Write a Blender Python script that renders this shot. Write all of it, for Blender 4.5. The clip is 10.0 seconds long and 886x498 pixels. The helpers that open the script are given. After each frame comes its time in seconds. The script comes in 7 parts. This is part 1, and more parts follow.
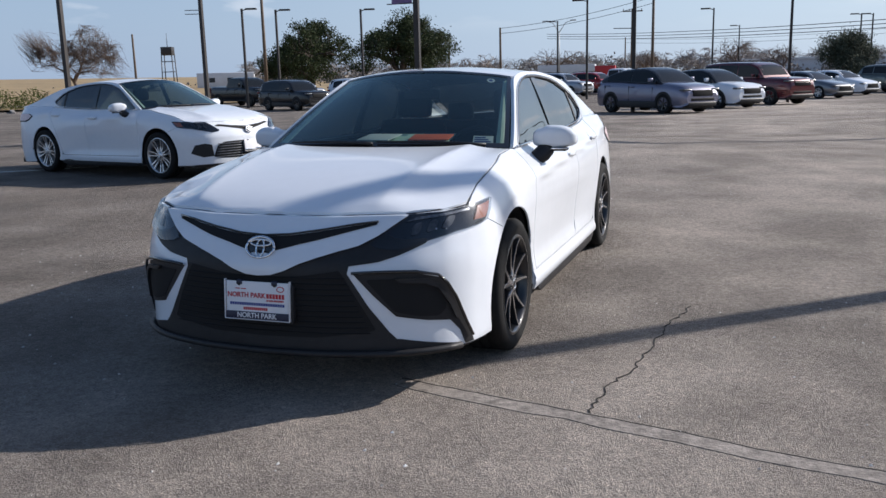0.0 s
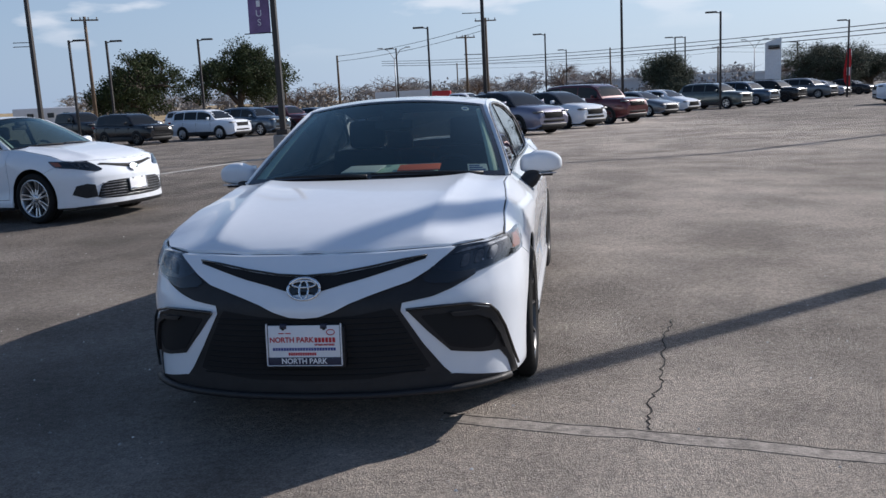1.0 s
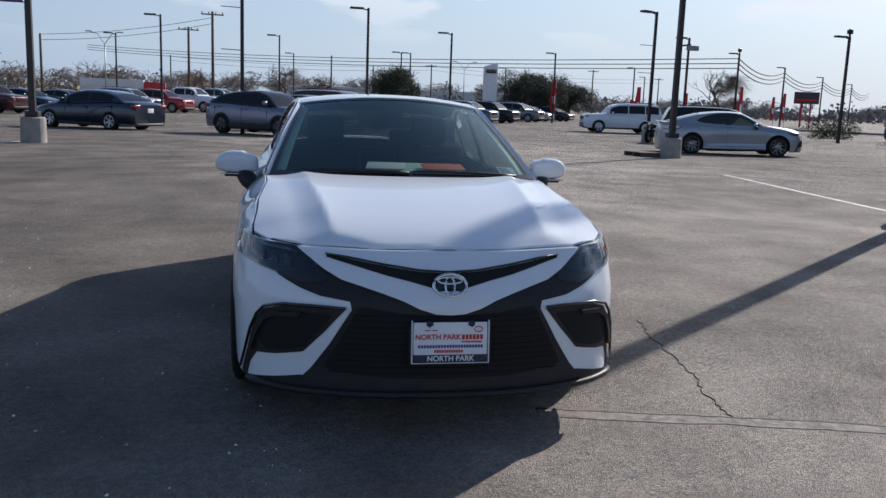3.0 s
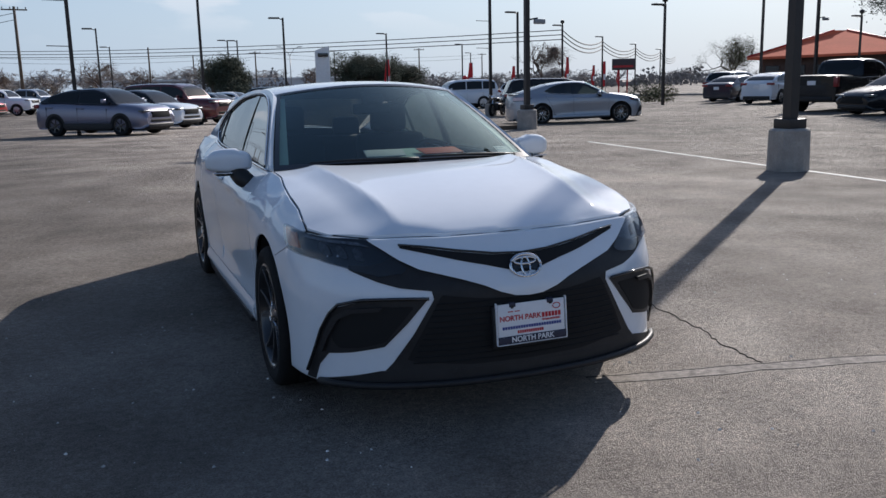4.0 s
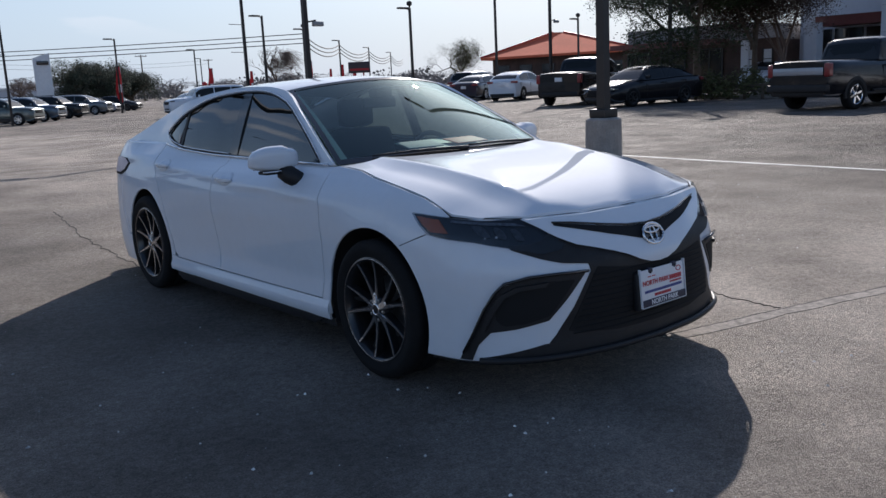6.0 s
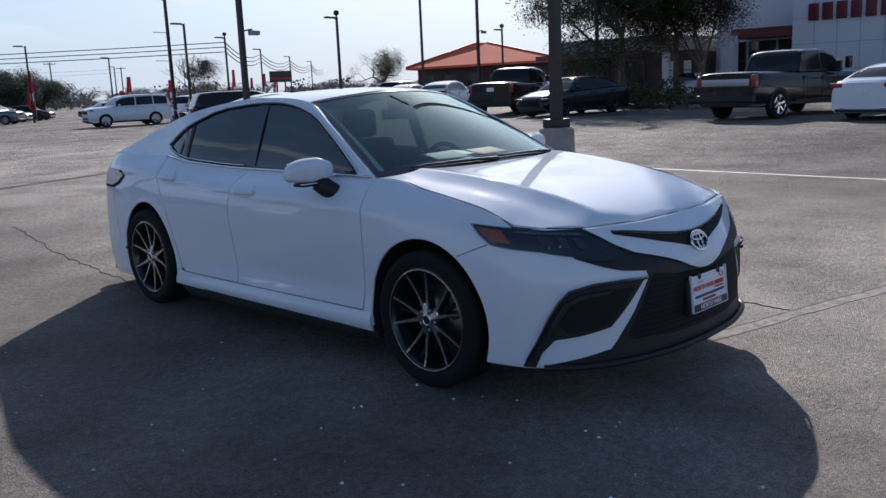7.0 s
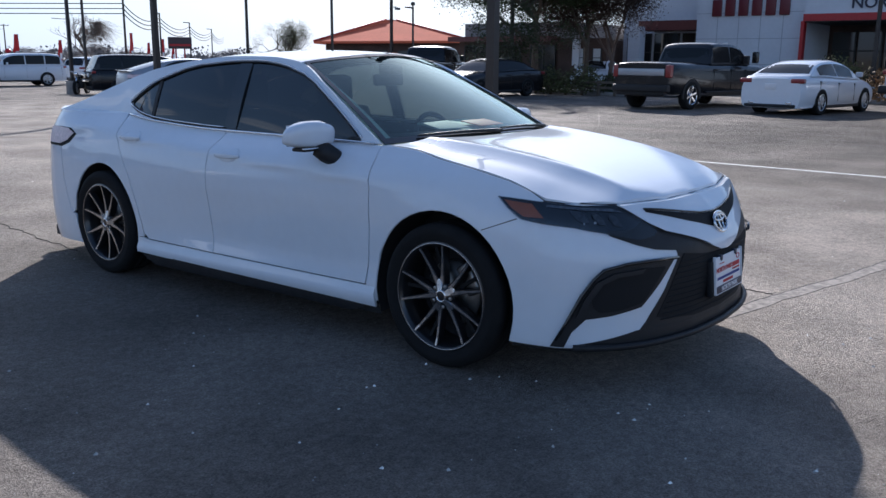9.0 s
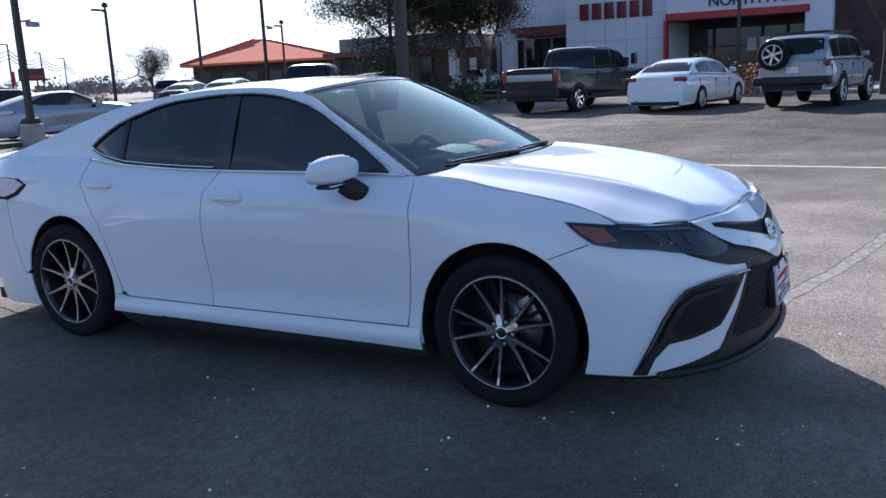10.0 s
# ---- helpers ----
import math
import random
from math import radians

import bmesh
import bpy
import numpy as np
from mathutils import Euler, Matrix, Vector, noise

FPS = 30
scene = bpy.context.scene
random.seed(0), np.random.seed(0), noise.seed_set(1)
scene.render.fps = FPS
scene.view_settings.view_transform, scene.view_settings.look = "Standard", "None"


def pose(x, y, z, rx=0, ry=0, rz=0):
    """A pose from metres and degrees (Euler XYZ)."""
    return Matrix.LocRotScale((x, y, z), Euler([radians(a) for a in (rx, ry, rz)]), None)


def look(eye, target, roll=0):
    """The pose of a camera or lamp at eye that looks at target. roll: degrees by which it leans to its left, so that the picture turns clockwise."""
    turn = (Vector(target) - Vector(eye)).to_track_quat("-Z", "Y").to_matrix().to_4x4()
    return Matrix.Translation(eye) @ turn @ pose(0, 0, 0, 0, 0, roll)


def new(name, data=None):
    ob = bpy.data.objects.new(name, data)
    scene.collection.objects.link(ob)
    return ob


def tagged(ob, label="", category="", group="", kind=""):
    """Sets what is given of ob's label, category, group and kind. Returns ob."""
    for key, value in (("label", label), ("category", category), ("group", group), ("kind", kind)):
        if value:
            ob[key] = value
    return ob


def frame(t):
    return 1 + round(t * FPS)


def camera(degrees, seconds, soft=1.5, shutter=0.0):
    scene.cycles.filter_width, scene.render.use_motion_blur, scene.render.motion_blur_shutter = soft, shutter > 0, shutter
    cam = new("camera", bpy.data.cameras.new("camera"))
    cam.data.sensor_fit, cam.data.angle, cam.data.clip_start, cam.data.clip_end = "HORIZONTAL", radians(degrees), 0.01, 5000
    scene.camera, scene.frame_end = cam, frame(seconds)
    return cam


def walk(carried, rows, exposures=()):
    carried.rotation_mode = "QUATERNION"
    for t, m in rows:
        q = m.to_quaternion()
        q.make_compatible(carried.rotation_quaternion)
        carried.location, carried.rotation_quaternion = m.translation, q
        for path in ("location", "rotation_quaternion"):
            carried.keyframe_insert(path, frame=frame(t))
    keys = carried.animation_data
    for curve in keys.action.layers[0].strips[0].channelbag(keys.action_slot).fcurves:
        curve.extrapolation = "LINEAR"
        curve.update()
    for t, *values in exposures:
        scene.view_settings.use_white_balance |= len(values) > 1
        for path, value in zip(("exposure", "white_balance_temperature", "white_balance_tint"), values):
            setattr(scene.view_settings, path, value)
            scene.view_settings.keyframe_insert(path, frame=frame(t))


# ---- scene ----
cam = camera(54.4, 10.0)
PATH = [
    (0, (1.921, -4.126, 1.351), (1.29, -2.269, 0.959), -1.5),
    (0.5, (1.53, -4.251, 1.379), (1.073, -2.336, 1.024), -3.3),
    (1, (1.06, -4.277, 1.398), (0.784, -2.326, 1.051), -3.0),
    (1.5, (0.579, -4.425, 1.405), (0.507, -2.452, 1.084), -0.0),
    (2, (0.18, -4.431, 1.403), (0.287, -2.461, 1.074), -0.3),
    (2.5, (-0.231, -4.384, 1.404), (-0.009, -2.425, 1.071), 0.8),
    (2.7, (-0.435, -4.347, 1.396), (-0.145, -2.396, 1.062), 1.8),
    (4, (-1.634, -3.976, 1.387), (-0.883, -2.161, 1.009), -1.3),
    (4.5, (-2.083, -3.865, 1.407), (-1.182, -2.117, 1.042), -1.4),
    (5, (-2.433, -3.641, 1.369), (-1.473, -1.931, 0.975), -2.3),
    (5.5, (-2.833, -3.446, 1.352), (-1.733, -1.827, 0.942), -1.7),
    (6, (-3.159, -3.205, 1.371), (-1.896, -1.703, 0.982), -2.7),
    (6.2, (-3.24, -3.124, 1.375), (-1.957, -1.637, 0.998), -3.3),
    (7.3, (-3.699, -2.735, 1.419), (-2.27, -1.387, 1.042), -1.8),
    (7.5, (-3.702, -2.696, 1.419), (-2.272, -1.349, 1.045), -1.2),
    (8, (-3.704, -2.623, 1.407), (-2.277, -1.271, 1.04), 0.8),
    (8.5, (-3.717, -2.531, 1.364), (-2.291, -1.191, 0.948), 1.7),
    (9, (-3.854, -2.278, 1.355), (-2.305, -1.086, 0.928), 0.5),
    (9.5, (-4.024, -1.962, 1.408), (-2.375, -0.907, 1.001), -1.8),
    (10, (-4.04, -1.494, 1.41), (-2.333, -0.532, 1.006), -2.7),
]
walk(cam, [(t, look(eye, target, roll)) for t, eye, target, roll in PATH],
     exposures=[(0, 0.46, 5900, 11), (1, 0.38, 5850, 11), (2.5, 0.36, 5850, 11), (4, 0.31, 5900, 11), (4.5, 0.27, 5900, 11), (5, 0.09, 5900, 11), (5.5, 0.47, 6000, 12), (6, 0.36, 5850, 12), (7.5, 0.42, 5650, 12), (8, 0.56, 5600, 12), (8.5, 0.61, 5600, 12), (9.5, 0.93, 5550, 12), (10, 0.99, 5500, 12)])

# ---- sky and sun ----
ELEVATION, AZIMUTH = radians(27.8), math.atan2(0.765, 0.644)
TO_SUN = Vector((math.sin(AZIMUTH) * math.cos(ELEVATION), math.cos(AZIMUTH) * math.cos(ELEVATION), math.sin(ELEVATION)))
world = bpy.data.worlds.new("sky")
scene.world = world
world.use_nodes = True
wn, wl = world.node_tree.nodes, world.node_tree.links
back = wn["Background"]
sky = wn.new("ShaderNodeTexSky")
sky.sky_type, sky.sun_disc = "NISHITA", False
sky.sun_elevation, sky.sun_rotation = ELEVATION, AZIMUTH
sky.air_density, sky.dust_density, sky.ozone_density = 1.0, 0.9, 1.8
coord = wn.new("ShaderNodeTexCoord")
stretch = wn.new("ShaderNodeMapping")
stretch.inputs["Scale"].default_value = (2.6, 2.6, 10.0)
puffs = wn.new("ShaderNodeTexNoise")
puffs.inputs["Scale"].default_value, puffs.inputs["Detail"].default_value, puffs.inputs["Roughness"].default_value = 2.4, 6, 0.46
ramp = wn.new("ShaderNodeValToRGB")
ramp.color_ramp.elements[0].position, ramp.color_ramp.elements[1].position = 0.535, 0.60
ramp.color_ramp.elements[1].color = (0.62, 0.62, 0.62, 1)
clouds = wn.new("ShaderNodeMixRGB")
clouds.inputs[2].default_value = (8.4, 8.2, 8.0, 1)
wl.new(coord.outputs["Generated"], stretch.inputs[0])
wl.new(stretch.outputs[0], puffs.inputs["Vector"])
wl.new(puffs.outputs[0], ramp.inputs[0])
rise = wn.new("ShaderNodeSeparateXYZ")
wl.new(coord.outputs["Generated"], rise.inputs[0])
low_air = wn.new("ShaderNodeMapRange")
low_air.interpolation_type = "SMOOTHSTEP"
low_air.inputs["From Min"].default_value, low_air.inputs["From Max"].default_value = -0.02, 0.36
low_air.inputs["To Min"].default_value, low_air.inputs["To Max"].default_value = 0.9, 0.0
wl.new(rise.outputs["Z"], low_air.inputs["Value"])
haze = wn.new("ShaderNodeMixRGB")
towards = wn.new("ShaderNodeVectorMath")
towards.operation, towards.inputs[1].default_value = "DOT_PRODUCT", (math.sin(AZIMUTH), math.cos(AZIMUTH), 0)
wl.new(coord.outputs["Generated"], towards.inputs[0])
glare = wn.new("ShaderNodeMapRange")
glare.interpolation_type = "SMOOTHSTEP"
glare.inputs["From Min"].default_value, glare.inputs["From Max"].default_value = -0.1, 1.0
wl.new(towards.outputs["Value"], glare.inputs["Value"])
air = wn.new("ShaderNodeMixRGB")
air.inputs[1].default_value, air.inputs[2].default_value = (3.35, 4.15, 5.3, 1), (5.2, 6.0, 6.8, 1)
wl.new(glare.outputs[0], air.inputs[0])
wl.new(air.outputs[0], haze.inputs[2])
band = wn.new("ShaderNodeMapRange")
band.interpolation_type = "SMOOTHSTEP"
band.inputs["From Min"].default_value, band.inputs["From Max"].default_value = 0.22, 0.42
band.inputs["To Min"].default_value, band.inputs["To Max"].default_value = 1.0, 0.0
wl.new(rise.outputs["Z"], band.inputs["Value"])
cover = wn.new("ShaderNodeMath")
cover.operation = "MULTIPLY"
wl.new(ramp.outputs[0], cover.inputs[0])
wl.new(band.outputs[0], cover.inputs[1])
clearing = wn.new("ShaderNodeMapRange")
clearing.interpolation_type = "SMOOTHSTEP"
clearing.inputs["From Min"].default_value, clearing.inputs["From Max"].default_value = 0.04, 0.12
wl.new(rise.outputs["Z"], clearing.inputs["Value"])
aloft = wn.new("ShaderNodeMath")
aloft.operation = "MULTIPLY"
wl.new(cover.outputs[0], aloft.inputs[0])
wl.new(clearing.outputs[0], aloft.inputs[1])
wl.new(aloft.outputs[0], clouds.inputs[0])
wl.new(low_air.outputs[0], haze.inputs[0])
wl.new(sky.outputs[0], haze.inputs[1])
wl.new(haze.outputs[0], clouds.inputs[1])
wl.new(clouds.outputs[0], back.inputs[0])
back.inputs[1].default_value = 0.085

sun_data = bpy.data.lights.new("sun", "SUN")
sun_data.energy, sun_data.angle, sun_data.color = 4.4, radians(0.53), (1.0, 0.89, 0.76)
sun = new("sun", sun_data)
sun.matrix_world = look(TO_SUN * 60, (0, 0, 0))


# ---- materials ----
def material(name, rgb, rough=0.5, metal=0.0, coat=0.0, vary=0.12, scale=6.0, bump=0.0, bump_scale=40.0, island=0.0, fleck=0.0, spec=0.5, trans=0.0):
    """A node material: the colour varied at two scales by noise, with gloss and fine relief."""
    m = bpy.data.materials.new(name)
    m.use_nodes = True
    n, l = m.node_tree.nodes, m.node_tree.links
    b = n["Principled BSDF"]
    b.inputs["Roughness"].default_value, b.inputs["Metallic"].default_value = rough, metal
    b.inputs["Coat Weight"].default_value, b.inputs["Coat Roughness"].default_value = coat, 0.03
    b.inputs["Specular IOR Level"].default_value = spec
    b.inputs["Transmission Weight"].default_value = trans
    tc = n.new("ShaderNodeTexCoord")
    last = None
    for k, (s, amount) in enumerate(((scale, vary), (scale * 9, vary * 0.6))):
        if amount <= 0:
            continue
        t = n.new("ShaderNodeTexNoise")
        t.inputs["Scale"].default_value, t.inputs["Detail"].default_value = s, 5
        l.new(tc.outputs["Object"], t.inputs["Vector"])
        r = n.new("ShaderNodeMapRange")
        r.inputs["From Min"].default_value, r.inputs["From Max"].default_value = 0.3, 0.7
        r.inputs["To Min"].default_value, r.inputs["To Max"].default_value = 1 - amount, 1 + amount
        l.new(t.outputs[0], r.inputs["Value"])
        mul = n.new("ShaderNodeMixRGB")
        mul.blend_type, mul.inputs[0].default_value = "MULTIPLY", 1
        mul.inputs[1].default_value = (*rgb, 1)
        if last:
            l.new(last.outputs[0], mul.inputs[1])
        l.new(r.outputs[0], mul.inputs[2])
        last = mul
    if island > 0:
        g = n.new("ShaderNodeNewGeometry")
        r = n.new("ShaderNodeMapRange")
        r.inputs["To Min"].default_value, r.inputs["To Max"].default_value = 1 - island, 1 + island
        l.new(g.outputs["Random Per Island"], r.inputs["Value"])
        mul = n.new("ShaderNodeMixRGB")
        mul.blend_type, mul.inputs[0].default_value = "MULTIPLY", 1
        mul.inputs[1].default_value = (*rgb, 1)
        if last:
            l.new(last.outputs[0], mul.inputs[1])
        l.new(r.outputs[0], mul.inputs[2])
        last = mul
    if last:
        l.new(last.outputs[0], b.inputs["Base Color"])
    else:
        b.inputs["Base Color"].default_value = (*rgb, 1)
    if bump > 0:
        t = n.new("ShaderNodeTexNoise")
        t.inputs["Scale"].default_value, t.inputs["Detail"].default_value = bump_scale, 4
        l.new(tc.outputs["Object"], t.inputs["Vector"])
        bp = n.new("ShaderNodeBump")
        bp.inputs["Strength"].default_value, bp.inputs["Distance"].default_value = bump, 0.01
        l.new(t.outputs[0], bp.inputs["Height"])
        l.new(bp.outputs[0], b.inputs["Normal"])
    return m


def pane(name, tint, gloss=1.0, rough=0.0, ior=1.52, dust=0.0):
    """Clear or tinted glass in one sheet: what lies behind, and a mirror that grows towards grazing angles."""
    m = bpy.data.materials.new(name)
    m.use_nodes = True
    n, l = m.node_tree.nodes, m.node_tree.links
    n.remove(n["Principled BSDF"])
    clear, shine, mix, fres = (n.new("ShaderNode" + k) for k in ("BsdfTransparent", "BsdfGlossy", "MixShader", "LayerWeight"))
    clear.inputs[0].default_value = (*tint, 1)
    shine.inputs["Color"].default_value, shine.inputs["Roughness"].default_value = (gloss, gloss, gloss, 1), rough
    fres.inputs[0].default_value = 0.5
    steep, weight = n.new("ShaderNodeMath"), n.new("ShaderNodeMapRange")
    steep.operation, steep.inputs[1].default_value = "POWER", 3.5
    weight.inputs["To Min"].default_value, weight.inputs["To Max"].default_value = ((ior - 1) / (ior + 1)) ** 2, 0.95
    l.new(fres.outputs["Facing"], steep.inputs[0])
    l.new(steep.outputs[0], weight.inputs["Value"])
    l.new(weight.outputs[0], mix.inputs[0])
    l.new(clear.outputs[0], mix.inputs[1])
    l.new(shine.outputs[0], mix.inputs[2])
    last = mix
    if dust:
        film, veil = n.new("ShaderNodeBsdfTranslucent"), n.new("ShaderNodeMixShader")
        film.inputs[0].default_value = (0.72, 0.86, 0.80, 1)
        veil.inputs[0].default_value = dust
        l.new(mix.outputs[0], veil.inputs[1])
        l.new(film.outputs[0], veil.inputs[2])
        last = veil
    l.new(last.outputs[0], n["Material Output"].inputs[0])
    return m


def paint(name, rgb, metal=0.0, rough=0.32):
    return material(name, rgb, 0.5 if not metal else rough, metal, coat=1.0, vary=0.02, scale=2.0, spec=0.0 if not metal else 0.3)


def asphalt():
    """Worn parking-lot asphalt: dark binder, pale stone chips, broad stains and pale dusty patches."""
    m = material("worn_asphalt", (0.052, 0.051, 0.050), 0.82, vary=0.0, spec=0.14)
    n, l = m.node_tree.nodes, m.node_tree.links
    b = n["Principled BSDF"]
    tc = n.new("ShaderNodeTexCoord")

    def noise_at(scale, detail, lo, hi, a, c, rough=0.55):
        t = n.new("ShaderNodeTexNoise")
        t.inputs["Scale"].default_value, t.inputs["Detail"].default_value, t.inputs["Roughness"].default_value = scale, detail, rough
        l.new(tc.outputs["Object"], t.inputs["Vector"])
        r = n.new("ShaderNodeMapRange")
        r.inputs["From Min"].default_value, r.inputs["From Max"].default_value = lo, hi
        r.inputs["To Min"].default_value, r.inputs["To Max"].default_value = a, c
        l.new(t.outputs[0], r.inputs["Value"])
        return r.outputs[0]

    def times(a, c):
        x = n.new("ShaderNodeMath")
        x.operation = "MULTIPLY"
        l.new(a, x.inputs[0])
        l.new(c, x.inputs[1])
        return x.outputs[0]

    broad = noise_at(0.16, 4, 0.35, 0.65, 0.78, 1.3)
    patch_ = noise_at(0.9, 7, 0.36, 0.66, 0.76, 1.34)
    grain = noise_at(30, 5, 0.30, 0.70, 0.60, 1.40, 0.78)
    fine = noise_at(110, 3, 0.32, 0.68, 0.60, 1.45, 0.75)
    # base colour rises smoothly along x, from 0.64 to 1.32
    place, x_gain = n.new("ShaderNodeSeparateXYZ"), n.new("ShaderNodeMapRange")
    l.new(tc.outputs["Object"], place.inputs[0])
    x_gain.interpolation_type = "SMOOTHSTEP"
    x_gain.inputs["From Min"].default_value, x_gain.inputs["From Max"].default_value = -5.5, 3.5
    x_gain.inputs["To Min"].default_value, x_gain.inputs["To Max"].default_value = 0.64, 1.32
    l.new(place.outputs["X"], x_gain.inputs["Value"])
    # further along x the base colour falls again, to 0.52
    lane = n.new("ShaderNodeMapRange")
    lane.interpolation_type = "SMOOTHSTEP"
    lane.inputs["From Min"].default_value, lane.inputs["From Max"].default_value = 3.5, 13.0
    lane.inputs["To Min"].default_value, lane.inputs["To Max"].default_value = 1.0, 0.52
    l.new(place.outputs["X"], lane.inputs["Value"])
    # one more factor by place: down to 0.66 at high x and low y
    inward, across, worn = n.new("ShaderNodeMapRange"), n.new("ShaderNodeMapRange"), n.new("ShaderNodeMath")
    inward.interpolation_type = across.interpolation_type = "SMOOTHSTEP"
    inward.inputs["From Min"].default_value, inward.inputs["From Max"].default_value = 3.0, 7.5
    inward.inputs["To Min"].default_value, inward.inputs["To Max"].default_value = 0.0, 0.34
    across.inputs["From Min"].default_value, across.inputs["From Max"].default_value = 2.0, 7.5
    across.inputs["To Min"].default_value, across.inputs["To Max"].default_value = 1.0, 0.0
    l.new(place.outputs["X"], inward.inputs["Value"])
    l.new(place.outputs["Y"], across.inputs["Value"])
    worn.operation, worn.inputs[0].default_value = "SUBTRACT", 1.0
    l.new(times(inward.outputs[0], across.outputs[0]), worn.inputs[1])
    value = times(times(times(broad, patch_), times(times(x_gain.outputs[0], lane.outputs[0]), worn.outputs[0])), times(grain, fine))
    tint = n.new("ShaderNodeMixRGB")
    tint.blend_type, tint.inputs[0].default_value, tint.inputs[1].default_value = "MULTIPLY", 1, (0.300, 0.264, 0.232, 1)
    l.new(value, tint.inputs[2])
    chips = n.new("ShaderNodeTexVoronoi")
    chips.inputs["Scale"].default_value = 55
    l.new(tc.outputs["Object"], chips.inputs["Vector"])
    near = n.new("ShaderNodeMapRange")
    near.inputs["From Min"].default_value, near.inputs["From Max"].default_value = 0.16, 0.10
    l.new(chips.outputs["Distance"], near.inputs["Value"])
    rare = noise_at(5, 4, 0.45, 0.62, 0.0, 1.0)
    stone = n.new("ShaderNodeMixRGB")
    stone.inputs[2].default_value = (0.36, 0.34, 0.31, 1)
    l.new(times(near.outputs[0], rare), stone.inputs[0])
    l.new(tint.outputs[0], stone.inputs[1])
    l.new(stone.outputs[0], b.inputs["Base Color"])
    l.new(noise_at(1.3, 5, 0.3, 0.7, 0.70, 0.90), b.inputs["Roughness"])
    bp = n.new("ShaderNodeBump")
    bp.inputs["Strength"].default_value, bp.inputs["Distance"].default_value = 1.0, 0.020
    l.new(times(grain, fine), bp.inputs["Height"])
    l.new(bp.outputs[0], b.inputs["Normal"])
    return m


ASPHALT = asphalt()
WHITE_PAINT = paint("white_car_paint", (0.73, 0.765, 0.815), 0, 0.3)
BLACK_PLASTIC = material("black_plastic", (0.021, 0.021, 0.023), 0.50, vary=0.15, scale=20, bump=0.1, bump_scale=300, spec=0.30)
GLOSS_BLACK = material("gloss_black", (0.010, 0.010, 0.011), 0.12, vary=0.0, coat=0.5)
MATT_BLACK = material("matt_black", (0.020, 0.020, 0.021), 0.8, vary=0.1)
MESH_BLACK = material("grille_black", (0.018, 0.018, 0.019), 0.7, vary=0.0, spec=0.15)
RUBBER = material("tyre_rubber", (0.013, 0.013, 0.0135), 0.85, vary=0.15, scale=14, bump=0.2, bump_scale=90, spec=0.2)
CHROME = material("chrome", (0.75, 0.75, 0.76), 0.08, 1.0, vary=0.0)
MACHINED = material("machined_alloy", (0.50, 0.50, 0.51), 0.25, 1.0, vary=0.05, scale=30)
SILVER_ALLOY = material("silver_alloy", (0.55, 0.56, 0.58), 0.32, 0.9, vary=0.04)
DARK_ALLOY = material("black_alloy", (0.02, 0.02, 0.022), 0.3, 0.3, vary=0.0, coat=0.6)
STEEL = material("brake_steel", (0.32, 0.31, 0.30), 0.4, 0.9, vary=0.1, scale=20)
SHIELD = pane("windscreen_glass", (0.56, 0.64, 0.61), ior=1.7, dust=0.008)
REAR_GLASS = pane("dark_rear_glass", (0.06, 0.065, 0.065), ior=1.7, dust=0.006)
TINTED = pane("tinted_glass", (0.032, 0.034, 0.036), ior=1.7, dust=0.05)
SHIELD.node_tree.nodes["Glossy BSDF"].inputs["Color"].default_value = (0.70, 0.86, 0.85, 1)  # coated, with a teal sheen
FAR_GLASS = material("dark_car_glass", (0.012, 0.014, 0.016), 0.06, vary=0.0, spec=0.25)
LAMP_CLEAR = material("clear_lamp_lens", (0.11, 0.115, 0.12), 0.30, 0.2, vary=0.4, scale=20, coat=0.25)
LENS = pane("lamp_lens", (0.72, 0.74, 0.77), ior=1.5)
AMBER = material("amber_reflector", (0.44, 0.11, 0.028), 0.25, vary=0.05, coat=0.6)
TAIL_LENS = material("clear_tail_lens", (0.68, 0.54, 0.55), 0.35, vary=0.2, scale=40, spec=0.4)
RED_LENS = material("red_lamp_lens", (0.22, 0.010, 0.014), 0.30, vary=0.2, scale=25, coat=0.3)
BALLOON_RED = material("red_balloon_skin", (0.48, 0.02, 0.03), 0.25, vary=0.05, spec=0.5)
WHITE_CORD = material("white_cord", (0.6, 0.6, 0.58), 0.9, vary=0.1)
LAMP_DIM = material("dim_lamp_reflector", (0.075, 0.078, 0.084), 0.30, 0.5, vary=0.5, scale=70)
LAMP_GREY = material("lamp_reflector", (0.20, 0.205, 0.215), 0.25, 0.6, vary=0.6, scale=70)
INTERIOR = material("black_interior", (0.012, 0.012, 0.013), 0.7, vary=0.2, scale=12, bump=0.2)
HEADLINER = material("dark_headliner", (0.025, 0.025, 0.025), 0.9, vary=0.1)
TRIM_PALE = material("pale_pillar_trim", (0.66, 0.76, 0.66), 0.7, vary=0.05)
PAPER = material("white_paper", (0.70, 0.70, 0.68), 0.7, vary=0.05)
PAPER_GREEN = material("pale_green_folder", (0.50, 0.64, 0.55), 0.6, vary=0.06)
PAPER_ORANGE = material("orange_sheet", (0.85, 0.15, 0.05), 0.6, vary=0.04)
PLATE_WHITE = material("plate_white", (0.78, 0.78, 0.80), 0.4, vary=0.03)
INK_RED = material("red_ink", (0.50, 0.02, 0.03), 0.5, vary=0.0)
NAVY_PLASTIC = material("navy_plastic", (0.012, 0.016, 0.045), 0.4, vary=0.05)
INK_BLUE = material("blue_ink", (0.03, 0.05, 0.25), 0.5, vary=0.0)
CONCRETE = material("grey_concrete", (0.30, 0.28, 0.26), 0.9, vary=0.18, scale=5, bump=0.4, bump_scale=60)
